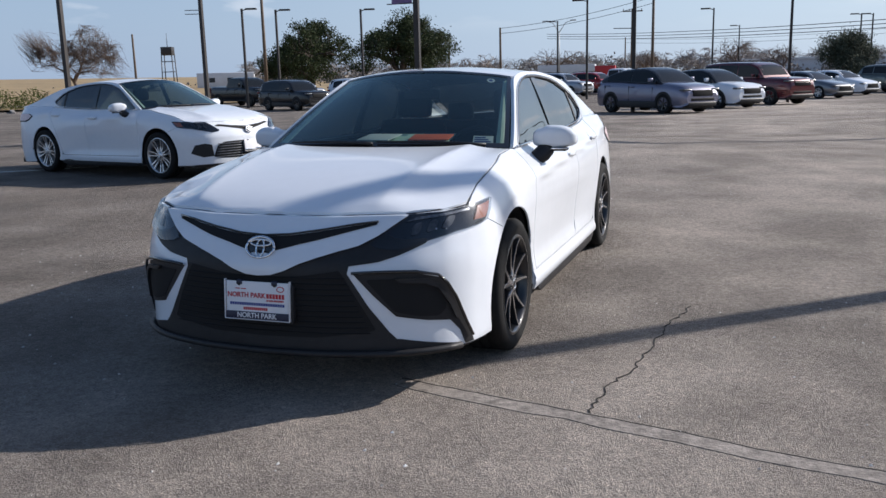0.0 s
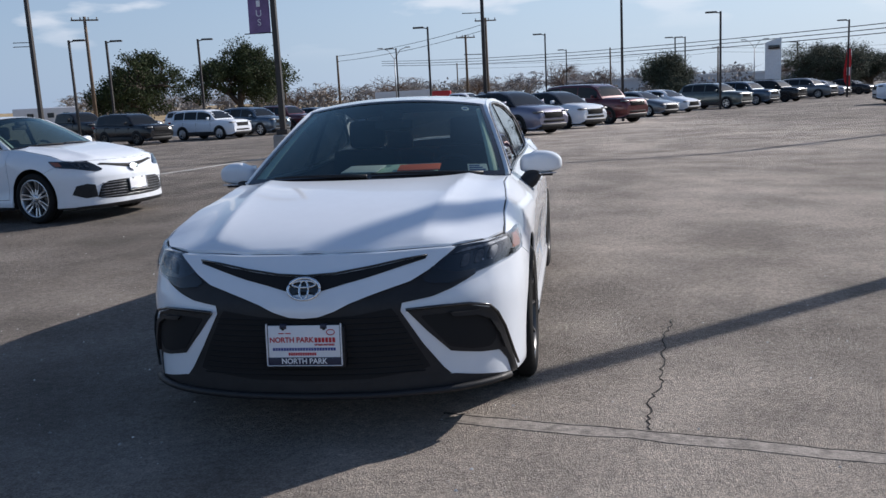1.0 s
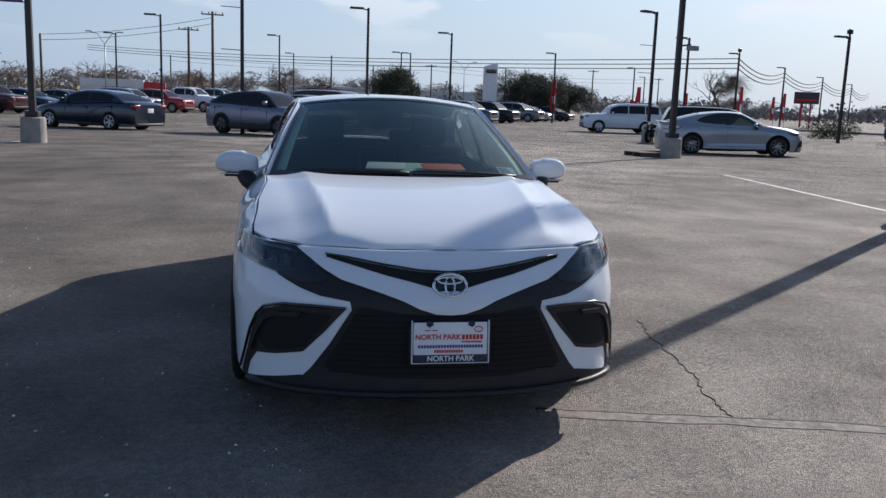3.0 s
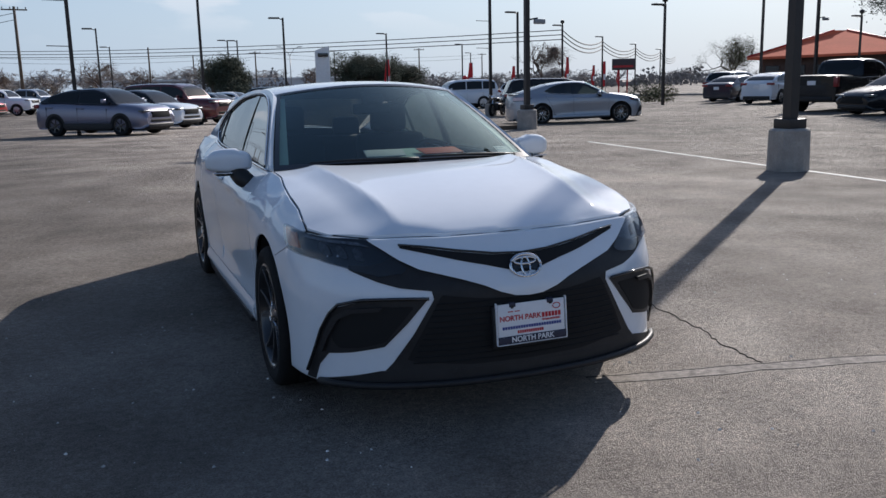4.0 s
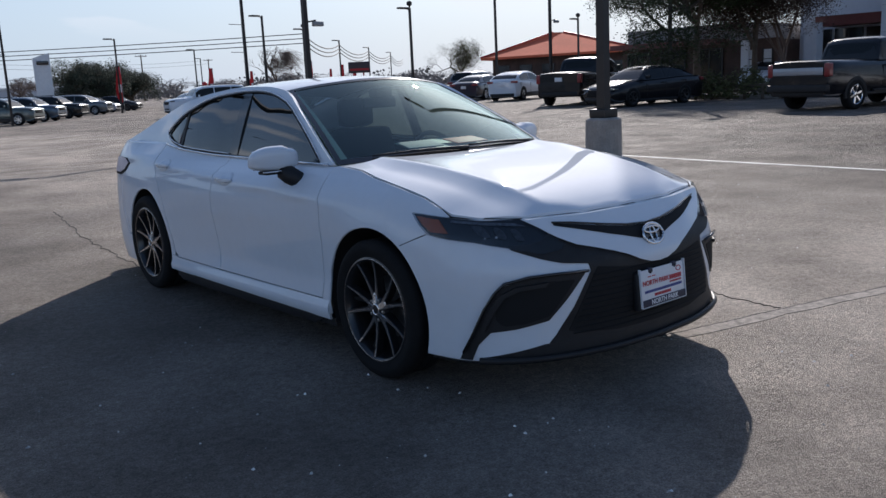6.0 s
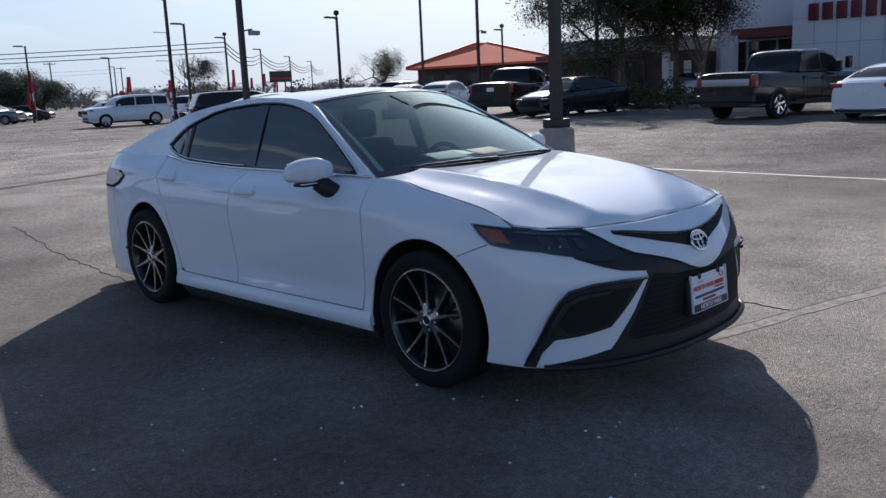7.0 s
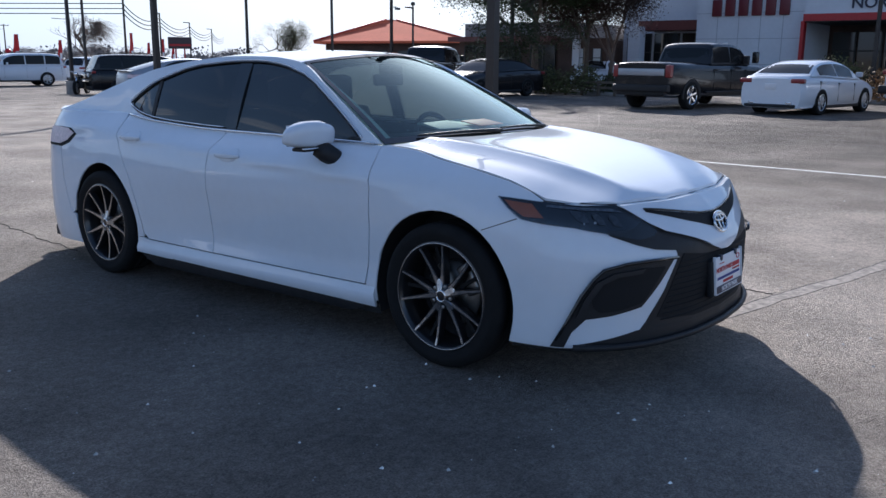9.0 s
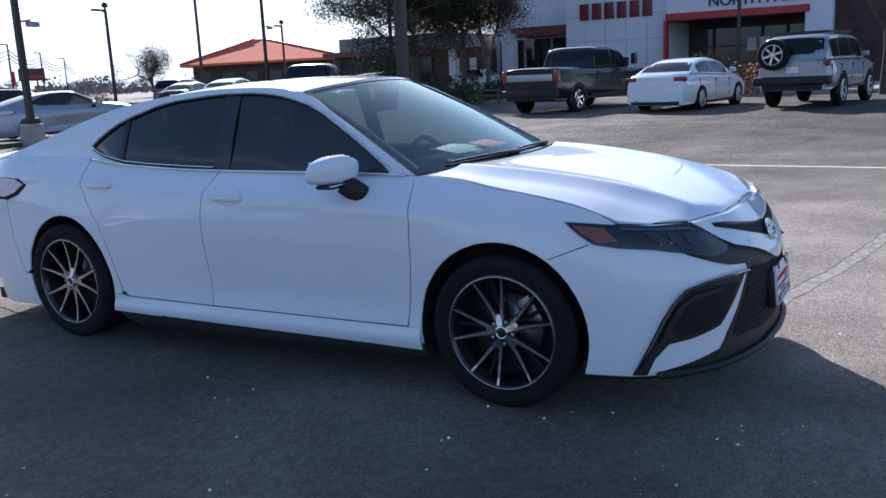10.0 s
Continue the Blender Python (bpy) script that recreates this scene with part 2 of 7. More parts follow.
POLE_STEEL = material("dark_bronze_steel", (0.035, 0.030, 0.028), 0.45, 0.3, vary=0.12, scale=4)
GALVANISED = material("galvanised_steel", (0.30, 0.31, 0.32), 0.5, 0.5, vary=0.1)
WOOD_POLE = material("weathered_timber_pole", (0.12, 0.09, 0.065), 0.9, vary=0.25, scale=3, bump=0.4)
ROAD_PAINT = material("worn_white_road_paint", (0.55, 0.54, 0.51), 0.8, vary=0.25, scale=5, bump=0.3)
CRACK = material("crack_dirt", (0.014, 0.013, 0.012), 0.95, vary=0.2)
SEAM_DUST = material("pale_joint_dust", (0.240, 0.212, 0.186), 0.95, vary=0.40, scale=22, bump=0.5, bump_scale=60)
GRIT = material("pale_gravel", (0.72, 0.70, 0.67), 0.8, vary=0.2, island=0.4)
DRY_GRASS = material("dry_grass", (0.30, 0.215, 0.105), 0.95, vary=0.25, scale=0.15, bump=0.5, bump_scale=3)
BARK = material("tree_bark", (0.075, 0.058, 0.045), 0.95, vary=0.3, scale=6, bump=0.5)
TWIG = material("bare_twigs", (0.13, 0.098, 0.082), 0.95, vary=0.2, scale=2)
LEAF = material("evergreen_leaves", (0.042, 0.055, 0.022), 0.55, vary=0.25, scale=1.5, island=0.45, spec=0.12)
LEAF_RUST = material("rust_leaves", (0.26, 0.14, 0.06), 0.7, vary=0.25, scale=1.5, island=0.4, spec=0.12)
# far leaves and twigs: distance haze is mixed into these two base colours
HAZY_LEAF = material("haze_pale_leaves", (0.070, 0.080, 0.055), 0.8, vary=0.2, scale=0.6, island=0.35, spec=0.1)
HAZY_TWIG = material("haze_pale_twigs", (0.27, 0.25, 0.24), 0.95, vary=0.15, scale=0.5)
DRY_LEAF = material("dry_brown_leaves", (0.062, 0.040, 0.032), 0.8, vary=0.25, scale=1.5, island=0.45, spec=0.12)
SHRUB = material("olive_shrub_leaves", (0.085, 0.085, 0.035), 0.8, vary=0.25, scale=1.5, island=0.45, spec=0.12)
BUSH_GREEN = material("bright_bush_leaves", (0.10, 0.12, 0.030), 0.7, vary=0.2, scale=2, island=0.35, spec=0.12)


# ---- building blocks ----
def mesh_of(name, verts, faces, smooth=False):
    me = bpy.data.meshes.new(name)
    me.from_pydata([tuple(v) for v in verts], [], faces)
    if smooth:
        me.polygons.foreach_set("use_smooth", [True] * len(me.polygons))
    me.update()
    return me


def part(name, me, mat, parent=None, label=""):
    """Links a mesh, or a bmesh, as one object under a thing or a part."""
    if isinstance(me, bmesh.types.BMesh):
        bm, me = me, bpy.data.meshes.new(name)
        bm.to_mesh(me)
        bm.free()
    if mat:
        me.materials.clear()
        me.materials.append(mat)
    ob = new(name, me)
    ob.parent = parent
    if label:
        tagged(ob, label)
    return ob


def thing(name, m, label, category, group="", kind=""):
    x, y, z = m.translation
    if abs(z) < 1e-6 and math.hypot(x, y) > 15:
        m = Matrix.Translation((0, 0, ground_z(x, y))) @ m
    ob = new(name)
    ob.matrix_basis = m
    return tagged(ob, label, category, group, kind)


def box(x0, x1, y0, y1, z0, z1, bevel=0.0, m=None, segments=2):
    bm = bmesh.new()
    bmesh.ops.create_cube(bm, size=1)
    for v in bm.verts:
        v.co = Vector(((x0 + x1) / 2 + v.co.x * (x1 - x0), (y0 + y1) / 2 + v.co.y * (y1 - y0), (z0 + z1) / 2 + v.co.z * (z1 - z0)))
    if bevel:
        bmesh.ops.bevel(bm, geom=bm.edges[:], offset=bevel, segments=segments, affect="EDGES", profile=0.6)
        for f in bm.faces:
            f.smooth = True
    if m:
        bmesh.ops.transform(bm, matrix=m, verts=bm.verts)
    return bm


def joined(*bms):
    out = bmesh.new()
    for b in bms:
        me = bpy.data.meshes.new("piece")
        b.to_mesh(me)
        b.free()
        out.from_mesh(me)
        bpy.data.meshes.remove(me)
    return out


def tube(points, radii, sides=6, caps=True):
    """Verts and faces of a tapered tube along the points."""
    verts, faces = [], []
    points = [Vector([float(c) for c in p]) for p in points]
    for k, p in enumerate(points):
        d = (points[min(k + 1, len(points) - 1)] - points[max(k - 1, 0)]).normalized()
        a = d.orthogonal().normalized() if abs(d.z) > 0.9 else d.cross(Vector((0, 0, 1))).normalized()
        b = d.cross(a)
        r = float(radii[k] if isinstance(radii, (list, tuple)) else radii)
        verts += [p + r * (math.cos(6.2832 * i / sides) * a + math.sin(6.2832 * i / sides) * b) for i in range(sides)]
    for k in range(len(points) - 1):
        faces += [(k * sides + i, k * sides + (i + 1) % sides, (k + 1) * sides + (i + 1) % sides, (k + 1) * sides + i) for i in range(sides)]
    if caps:
        faces += [tuple(range(sides))[::-1], tuple((len(points) - 1) * sides + i for i in range(sides))]
    return verts, faces


def tube_mesh(name, points, radii, sides=6):
    return mesh_of(name, *tube(points, radii, sides), smooth=sides > 4)


def lathe(profile, sides=32, axis="x"):
    """Verts and faces of a profile of (distance along the axis, radius) turned round the x or z axis."""
    verts, faces = [], []
    for a, r in profile:
        for i in range(sides):
            c, s = r * math.cos(6.28318 * i / sides), r * math.sin(6.28318 * i / sides)
            verts.append((a, c, s) if axis == "x" else (c, s, a))
    for k in range(len(profile) - 1):
        faces += [(k * sides + i, k * sides + (i + 1) % sides, (k + 1) * sides + (i + 1) % sides, (k + 1) * sides + i) for i in range(sides)]
    return verts, faces


# ---- ground ----
def bend(x, lo, hi):
    s = min(1.0, max(0.0, (x - lo) / (hi - lo)))
    return s * s * (3 - 2 * s)


def ground_z(x, y):
    """The lot is level but for a shallow dip round the saloon and a low swell behind it."""
    dip = -0.020 * (1 - bend(math.hypot(x, 0.8 * (y - 1.4)), 2.6, 6.5))
    # beyond the lane the lot falls away a little on the field side
    far, side = math.hypot(x + 1, y + 4), math.degrees(math.atan2(x + 1, y + 4))
    swell = 0.19 * (1 - bend(math.hypot(x + 0.3, y - 9.8), 0, 7.0))
    return dip + swell - 0.32 * bend(far, 22, 50) * bend(y, 6, 14) * (1 - bend(side, 30, 42))


def steps(near, pace, far):
    out, d = [], pace
    x = 0.0
    while x < near:
        out.append(x)
        x += pace
    while x < far:
        out.append(x)
        d = min(d * 1.2, 1.0) if x < 44 else d * 1.35
        x += d
    out.append(far)
    return [-v for v in out[:0:-1]] + out


gx, gy = steps(14, 0.4, 1500), [v + 2 for v in steps(16, 0.4, 1500)]
gv = [(x, y, ground_z(x, y)) for y in gy for x in gx]
gf = [(j * len(gx) + i, j * len(gx) + i + 1, (j + 1) * len(gx) + i + 1, (j + 1) * len(gx) + i) for j in range(len(gy) - 1) for i in range(len(gx) - 1)]
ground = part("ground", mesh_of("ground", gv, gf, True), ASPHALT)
tagged(ground, "worn dark grey asphalt of a large car lot", "ground", kind="structure")


def ribbon(name, points, width, mat, lift, label, category, jitter=0.0, pace=0.15):
    """A thin strip that lies on the ground along a line, with uneven edges."""
    rnd = random.Random(name + str(points[0]))
    line = []
    for (ax, ay), (bx, by) in zip(points, points[1:]):
        n = max(1, int(math.hypot(bx - ax, by - ay) / pace))
        line += [(ax + (bx - ax) * k / n, ay + (by - ay) * k / n) for k in range(n)]
    line.append(points[-1])
    verts = []
    wob = 0
    for k, (x, y) in enumerate(line):
        ax, ay = line[max(0, k - 1)]
        bx, by = line[min(len(line) - 1, k + 1)]
        h = math.hypot(bx - ax, by - ay)
        nx, ny = -(by - ay) / h, (bx - ax) / h
        wob = 0.8 * wob + rnd.uniform(-jitter, jitter)
        w0, w1 = (width / 2 * (1 + rnd.uniform(-1, 1) * min(1, jitter * 30)) for _ in range(2))
        for off in (wob - w0, wob + w1):
            px, py = x + nx * off, y + ny * off
            verts += [(px, py, ground_z(px, py) + lift), (px, py, ground_z(px, py) - 0.01)]
    faces = []
    for k in range(len(line) - 1):
        a, b = 4 * k, 4 * k + 4
        faces += [(a, a + 2, b + 2, b), (a + 1, a, b, b + 1), (a + 2, a + 3, b + 3, b + 2)]
    return tagged(part(name, mesh_of(name, verts, faces), mat), label, category, kind="structure")


ribbon("painted_line", [(9.05, 13.0), (8.58, 9.2), (8.22, 6.2), (7.99, 3.9), (7.85, 0.72), (7.76, -1.5), (7.6, -5)], 0.10, ROAD_PAINT, 0.003, "long worn white painted line on asphalt", "road marking", 0.004)
ribbon("painted_line", [(-8.3, 13.2), (-7.73, 15.22), (-7.34, 16.95), (-6.72, 18.8)], 0.10, ROAD_PAINT, 0.003, "worn white painted line on asphalt", "road marking", 0.004)
ribbon("painted_line", [(-13.5, 4.0), (-10.2, 6.4), (-8.3, 7.9)], 0.10, ROAD_PAINT, 0.003, "worn white painted bay line on asphalt", "road marking", 0.004)
SEAM = [(0.50, -0.58), (0.64, -0.615), (1.33, -0.775), (1.77, -0.885), (2.04, -0.97), (2.37, -1.03), (5, -1.55), (9, -2.30)]
ribbon("pavement_joint", [(x, y - 0.04) for x, y in SEAM], 0.11, SEAM_DUST, 0.0025, "pale dusty joint between two pours of asphalt", "pavement joint", 0.006)
ribbon("crack", SEAM, 0.0065, CRACK, 0.0035, "thin dark crack running along the pavement joint", "crack", 0.006, 0.06)
ribbon("crack", [(1.39, -0.775), (1.42, -0.55), (1.46, -0.37), (1.50, -0.12), (1.55, 0.16), (1.62, 0.60), (1.72, 1.0)], 0.006, CRACK, 0.0035, "jagged dark crack across the asphalt", "crack", 0.016, 0.03)
ribbon("crack", [(-0.30, 6.9), (-0.36, 6.4), (-0.50, 5.56), (-0.53, 5.24), (-0.59, 4.61), (-0.62, 4.09), (-0.63, 3.54)], 0.007, CRACK, 0.0035, "thin broken crack across the asphalt", "crack", 0.016, 0.04)

rnd = random.Random(5)
sv, sf = [], []
for k in range(900):
    x, y = rnd.uniform(-6, 6), rnd.uniform(-3.6, 7)
    if k > 420:
        x, y = rnd.uniform(-3.8, 3.2), rnd.uniform(-3.0, 1.6)
    s = rnd.choice((0.003, 0.004, 0.004, 0.005, 0.006, 0.008, 0.010))
    z, base = ground_z(x, y), len(sv)
    a = rnd.uniform(0, 6.28)
    for i in range(4):
        sv.append((x + s * rnd.uniform(0.7, 1.5) * math.cos(a + i * 1.57), y + s * rnd.uniform(0.7, 1.5) * math.sin(a + i * 1.57), z - 0.002))
    sv.append((x + s * 0.2, y, z + s * 0.8))
    sf += [(base + i, base + (i + 1) % 4, base + 4) for i in range(4)]
tagged(part("gravel_bits", mesh_of("gravel_bits", sv, sf), GRIT), "scattered pale bits of gravel and litter on asphalt", "gravel", kind="stuff")

# The painted lower body of the large sedan: a plan outline, pushed in with height.
def spline(xs, ys):
    """A smooth curve through the knots, without overshoot."""
    xs, ys = np.array(xs, float), np.array(ys, float)
    h, d = np.diff(xs), np.diff(ys) / np.diff(xs)
    m = np.zeros(len(xs))
    m[0], m[-1] = d[0], d[-1]
    for k in range(1, len(xs) - 1):
        if d[k - 1] * d[k] > 0:
            w1, w2 = 2 * h[k] + h[k - 1], h[k] + 2 * h[k - 1]
            m[k] = (w1 + w2) / (w1 / d[k - 1] + w2 / d[k])
    def at(x):
        x = np.clip(x, xs[0], xs[-1])
        k = np.clip(np.searchsorted(xs, x) - 1, 0, len(xs) - 2)
        s = (x - xs[k]) / h[k]
        return ((1 + 2 * s) * (1 - s) ** 2 * ys[k] + s * (1 - s) ** 2 * h[k] * m[k]
                + s * s * (3 - 2 * s) * ys[k + 1] + s * s * (s - 1) * h[k] * m[k + 1])
    return at


PLAN_X = [0, 0.25, 0.45, 0.60, 0.72, 0.80, 0.855, 0.885, 0.900, 0.905, 0.905, 0.900, 0.885, 0.85, 0.78, 0.62, 0.35, 0]
PLAN_Y = [-0.962, -0.945, -0.90, -0.84, -0.755, -0.66, -0.54, -0.38, -0.15, 0.25, 1.60, 2.58, 3.11, 3.445, 3.64, 3.76, 3.83, 3.85]
_k = np.concatenate([[0], np.cumsum(np.hypot(np.diff(PLAN_X), np.diff(PLAN_Y)))])
LENGTH = _k[-1]
plan_x, plan_y = spline(_k, PLAN_X), spline(_k, PLAN_Y)
KNOTS = [_k[0], _k[2], _k[4], _k[5], _k[7], _k[8] + 0.12, _k[9] + 0.2, _k[10], _k[11] + 0.2, _k[13], _k[17]]
LEVELS = [0.12, 0.20, 0.30, 0.42, 0.55, 0.65, 0.72, 0.78, 0.85, 0.92, 1.00, 1.10]
INSETS = [spline(LEVELS, row) for row in (
    [0.09, 0.015, 0.020, 0.012, 0.012, 0.060, 0.110, 0.165, 0.23, 0.30, 0.38, 0.48],
    [0.09, 0.015, 0.020, 0.012, 0.012, 0.052, 0.095, 0.140, 0.20, 0.27, 0.35, 0.45],
    [0.08, 0.015, 0.015, 0.010, 0.010, 0.036, 0.066, 0.100, 0.16, 0.23, 0.32, 0.42],
    [0.07, 0.012, 0.012, 0.008, 0.006, 0.026, 0.046, 0.076, 0.12, 0.20, 0.30, 0.40],
    [0.06, 0.015, 0.010, 0.005, 0.000, 0.006, 0.018, 0.040, 0.085, 0.16, 0.28, 0.40],
    [0.06, 0.020, 0.010, 0.005, 0.000, 0.000, 0.006, 0.018, 0.045, 0.115, 0.22, 0.36],
    [0.07, 0.018, 0.012, 0.026, 0.018, 0.010, 0.004, 0.004, 0.018, 0.062, 0.150, 0.20],
    [0.07, 0.018, 0.014, 0.034, 0.024, 0.012, 0.004, 0.004, 0.016, 0.056, 0.165, 0.21],
    [0.07, 0.030, 0.018, 0.008, 0.000, 0.000, 0.004, 0.010, 0.020, 0.038, 0.080, 0.18],
    [0.07, 0.030, 0.010, 0.000, 0.000, 0.004, 0.008, 0.012, 0.020, 0.035, 0.060, 0.12],
    [0.07, 0.030, 0.010, 0.000, 0.000, 0.004, 0.010, 0.014, 0.020, 0.030, 0.050, 0.10])]


def shell(q, z, out=0.0):
    """The place on the painted side at q along the outline and the height z, pushed out by that much."""
    k = int(np.clip(np.searchsorted(KNOTS, q) - 1, 0, len(KNOTS) - 2))
    s = min(1.0, max(0.0, (q - KNOTS[k]) / (KNOTS[k + 1] - KNOTS[k])))
    s = s * s * (3 - 2 * s)
    inset = float((1 - s) * INSETS[k](z) + s * INSETS[k + 1](z)) - out
    x, y = float(plan_x(q)), float(plan_y(q))
    # the character line along the doors
    d = z - (0.893 + 0.0585 * (y - 1.52))
    inset -= 0.015 * bend(y, 0.1, 0.7) * (1 - bend(y, 3.0, 3.5)) * math.exp(-(d / (0.055 if d > 0 else 0.020)) ** 2)
    a, b = max(0, q - 0.02), min(LENGTH, q + 0.02)
    tx, ty = float(plan_x(b) - plan_x(a)), float(plan_y(b) - plan_y(a))
    if q < 0.02:
        tx, ty = 1, 0
    n = math.hypot(tx, ty)
    return (max(0.0, x - inset * ty / n) if q > 0.001 else 0.0, y + inset * tx / n, z)


def q_at(z, x=None, y=None):
    """Where along the outline the side has that x (on the front) or that y (on the flank), at the height z."""
    lo, hi = (0.0, KNOTS[4]) if y is None else (0.05, LENGTH - 0.35)
    for _ in range(24):
        mid = (lo + hi) / 2
        p = shell(mid, z)
        if (p[0] < x) if y is None else (p[1] < y):
            lo = mid
        else:
            hi = mid
    return (lo + hi) / 2


# ---- panels cut out of a curved surface ----
from mathutils.geometry import delaunay_2d_cdt


def trace(points, pace=0.03):
    """Points ('x' or 'y', value, height) on the shell, as a dense line of (q, z)."""
    raw = [(q_at(z, x=v) if k == "x" else v if k == "q" else q_at(z, y=v), z) for k, v, z in points]
    return dense(raw, pace)


def dense(raw, pace=0.03, closed=True):
    out = []
    ends = list(zip(raw, raw[1:] + raw[:1])) if closed else list(zip(raw, raw[1:]))
    for (ax, ay), (bx, by) in ends:
        n = max(1, int(math.hypot(bx - ax, by - ay) / pace))
        out += [(ax + (bx - ax) * k / n, ay + (by - ay) * k / n) for k in range(n)]
    return out if closed else out + [raw[-1]]


def rounded(points, times=2):
    """Rounds the corners of a closed line."""
    for _ in range(times):
        out = []
        for a, b in zip(points, points[1:] + points[:1]):
            out += [(0.8 * a[0] + 0.2 * b[0], 0.8 * a[1] + 0.2 * b[1]), (0.2 * a[0] + 0.8 * b[0], 0.2 * a[1] + 0.8 * b[1])]
        points = out
    return points


def within(poly, pts):
    poly, pts = np.array(poly), np.array(pts)
    a, b = poly, np.roll(poly, -1, 0)
    hit = np.zeros(len(pts), bool)
    for (ax, ay), (bx, by) in zip(a, b):
        if ay == by:
            continue
        cross = ((ay > pts[:, 1]) != (by > pts[:, 1])) & (pts[:, 0] < (bx - ax) * (pts[:, 1] - ay) / (by - ay) + ax)
        hit ^= cross
    return hit


def sheet(name, outer, place, depth=0.01, res=0.05, holes=(), side=1, centre=(0, 1.4, 0.6)):
    """A mesh that fills the outline (less its holes) in a surface's own two coordinates, laid out in space by place(a, b, sunk), with a rim."""
    loops = [outer, *holes]
    verts, edges = [], []
    for lp in loops:
        base = len(verts)
        verts += [Vector(p) for p in lp]
        edges += [(base + i, base + (i + 1) % len(lp)) for i in range(len(lp))]
    arr = np.array(outer)
    (x0, y0), (x1, y1) = arr.min(0), arr.max(0)
    if res:
        gridp = np.array([(x, y) for x in np.arange(x0 + res / 2, x1, res) for y in np.arange(y0 + res / 2, y1, res)]).reshape(-1, 2)
        if len(gridp):
            keep = within(outer, gridp)
            for h in holes:
                keep &= ~within(h, gridp)
            gridp = gridp[keep]
            rim = np.array([tuple(v) for v in verts])
            if len(gridp):
                gap = np.sqrt(((gridp[:, None] - rim[None]) ** 2).sum(2)).min(1)
                verts += [Vector(p) for p in gridp[gap > res * 0.4]]
    pts, _, faces, *_ = delaunay_2d_cdt(verts, edges, [], 0, 1e-5)
    mids = np.array([np.mean([tuple(pts[i]) for i in f], 0) for f in faces])
    ok = within(outer, mids)
    for h in holes:
        ok &= ~within(h, mids)
    faces = [tuple(f) for f, k in zip(faces, ok) if k]
    out = [Vector(place(p[0], p[1], 0.0)) for p in pts]
    n = Vector()
    for f in faces:
        a, b, c = (out[i] for i in f[:3])
        n += (b - a).cross(c - a)
    mid = sum(out, Vector()) / len(out)
    flip = 1
    if n.dot(mid - Vector(centre)) < 0:
        faces = [f[::-1] for f in faces]
        flip = -1
    if depth:
        count = {}
        for f in faces:
            for i in range(len(f)):
                count[(f[i], f[(i + 1) % len(f)])] = 1
        border = [e for e in count if (e[1], e[0]) not in count]
        ids = {}
        for e in border:
            for i in e:
                if i not in ids:
                    ids[i] = len(out) + 2 * len(ids)
        low = []
        for i in ids:
            low += [out[i].copy(), Vector(place(pts[i][0], pts[i][1], depth))]
        out += low
        faces += [(ids[b], ids[a], ids[a] + 1, ids[b] + 1) for a, b in border]
    # true surface normals for clean reflections
    e, sign = 0.014, (1 if flip == 1 else -1)
    normals = []
    for p in pts:
        du = Vector(place(p[0] + e, p[1], 0.0)) - Vector(place(p[0] - e, p[1], 0.0))
        dv = Vector(place(p[0], p[1] + e, 0.0)) - Vector(place(p[0], p[1] - e, 0.0))
        n = du.cross(dv)
        normals.append(n.normalized() * sign if n.length > 1e-9 else Vector())
    normals += [Vector()] * (len(out) - len(pts))
    if side < 0:
        out = [Vector((-v.x, v.y, v.z)) for v in out]
        normals = [Vector((-v.x, v.y, v.z)) for v in normals]
        faces = [f[::-1] for f in faces]
    used = sorted({i for f in faces for i in f})
    remap = {i: k for k, i in enumerate(used)}
    me = mesh_of(name, [out[i] for i in used], [tuple(remap[i] for i in f) for f in faces], True)
    me.normals_split_custom_set_from_vertices([tuple(normals[i]) for i in used])
    return me


def on_shell(out=0.0, both=False):
    def place(q, z, sunk):
        p = shell(abs(q), z, out - sunk)
        return (-p[0], p[1], p[2]) if q < 0 else p
    return place


def arch(cy, cz, r, slim, a0, a1, n=22):
    """Points of a wheel arch, from the angle a0 to a1 (degrees, 0 to the rear, 90 up)."""
    return [("y", cy + slim * r * math.cos(radians(a0 + (a1 - a0) * k / n)), cz + r * math.sin(radians(a0 + (a1 - a0) * k / n))) for k in range(n + 1)]


SHUT = [("x", 0.0, 0.778), ("x", 0.30, 0.780), ("x", 0.465, 0.785), ("x", 0.60, 0.787), ("y", -0.60, 0.792), ("y", -0.485, 0.805), ("y", -0.42, 0.838),
        ("y", -0.30, 0.874), ("y", -0.10, 0.915), ("y", 0.10, 0.945), ("y", 0.23, 0.975), ("y", 0.40, 0.992)]
SHUT3 = [shell(q_at(z, x=v) if k == "x" else q_at(z, y=v), z) for k, v, z in SHUT]
hood_x = spline([p[1] for p in SHUT3], [p[0] for p in SHUT3])
hood_z = spline([p[1] for p in SHUT3], [p[2] for p in SHUT3])
crown_z = spline([-0.81, -0.70, -0.50, -0.20, 0.10, 0.30, 0.55], [0.780, 0.832, 0.893, 0.951, 0.993, 1.010, 1.028])
belt_z = spline([0.3, 0.6, 1.0, 1.75, 2.3, 2.7, 3.3, 3.8], [0.985, 0.990, 0.998, 1.012, 1.045, 1.085, 1.095, 1.09])
belt_x = spline([0.3, 0.5, 0.8, 1.2, 1.6, 2.0, 2.4, 2.65, 2.8, 3.4, 3.9], [shell(q_at(float(belt_z(y)), y=y), float(belt_z(y)))[0] for y in (0.3, 0.5, 0.8, 1.2, 1.6, 2.0, 2.4, 2.65)] + [0.722, 0.690, 0.66])
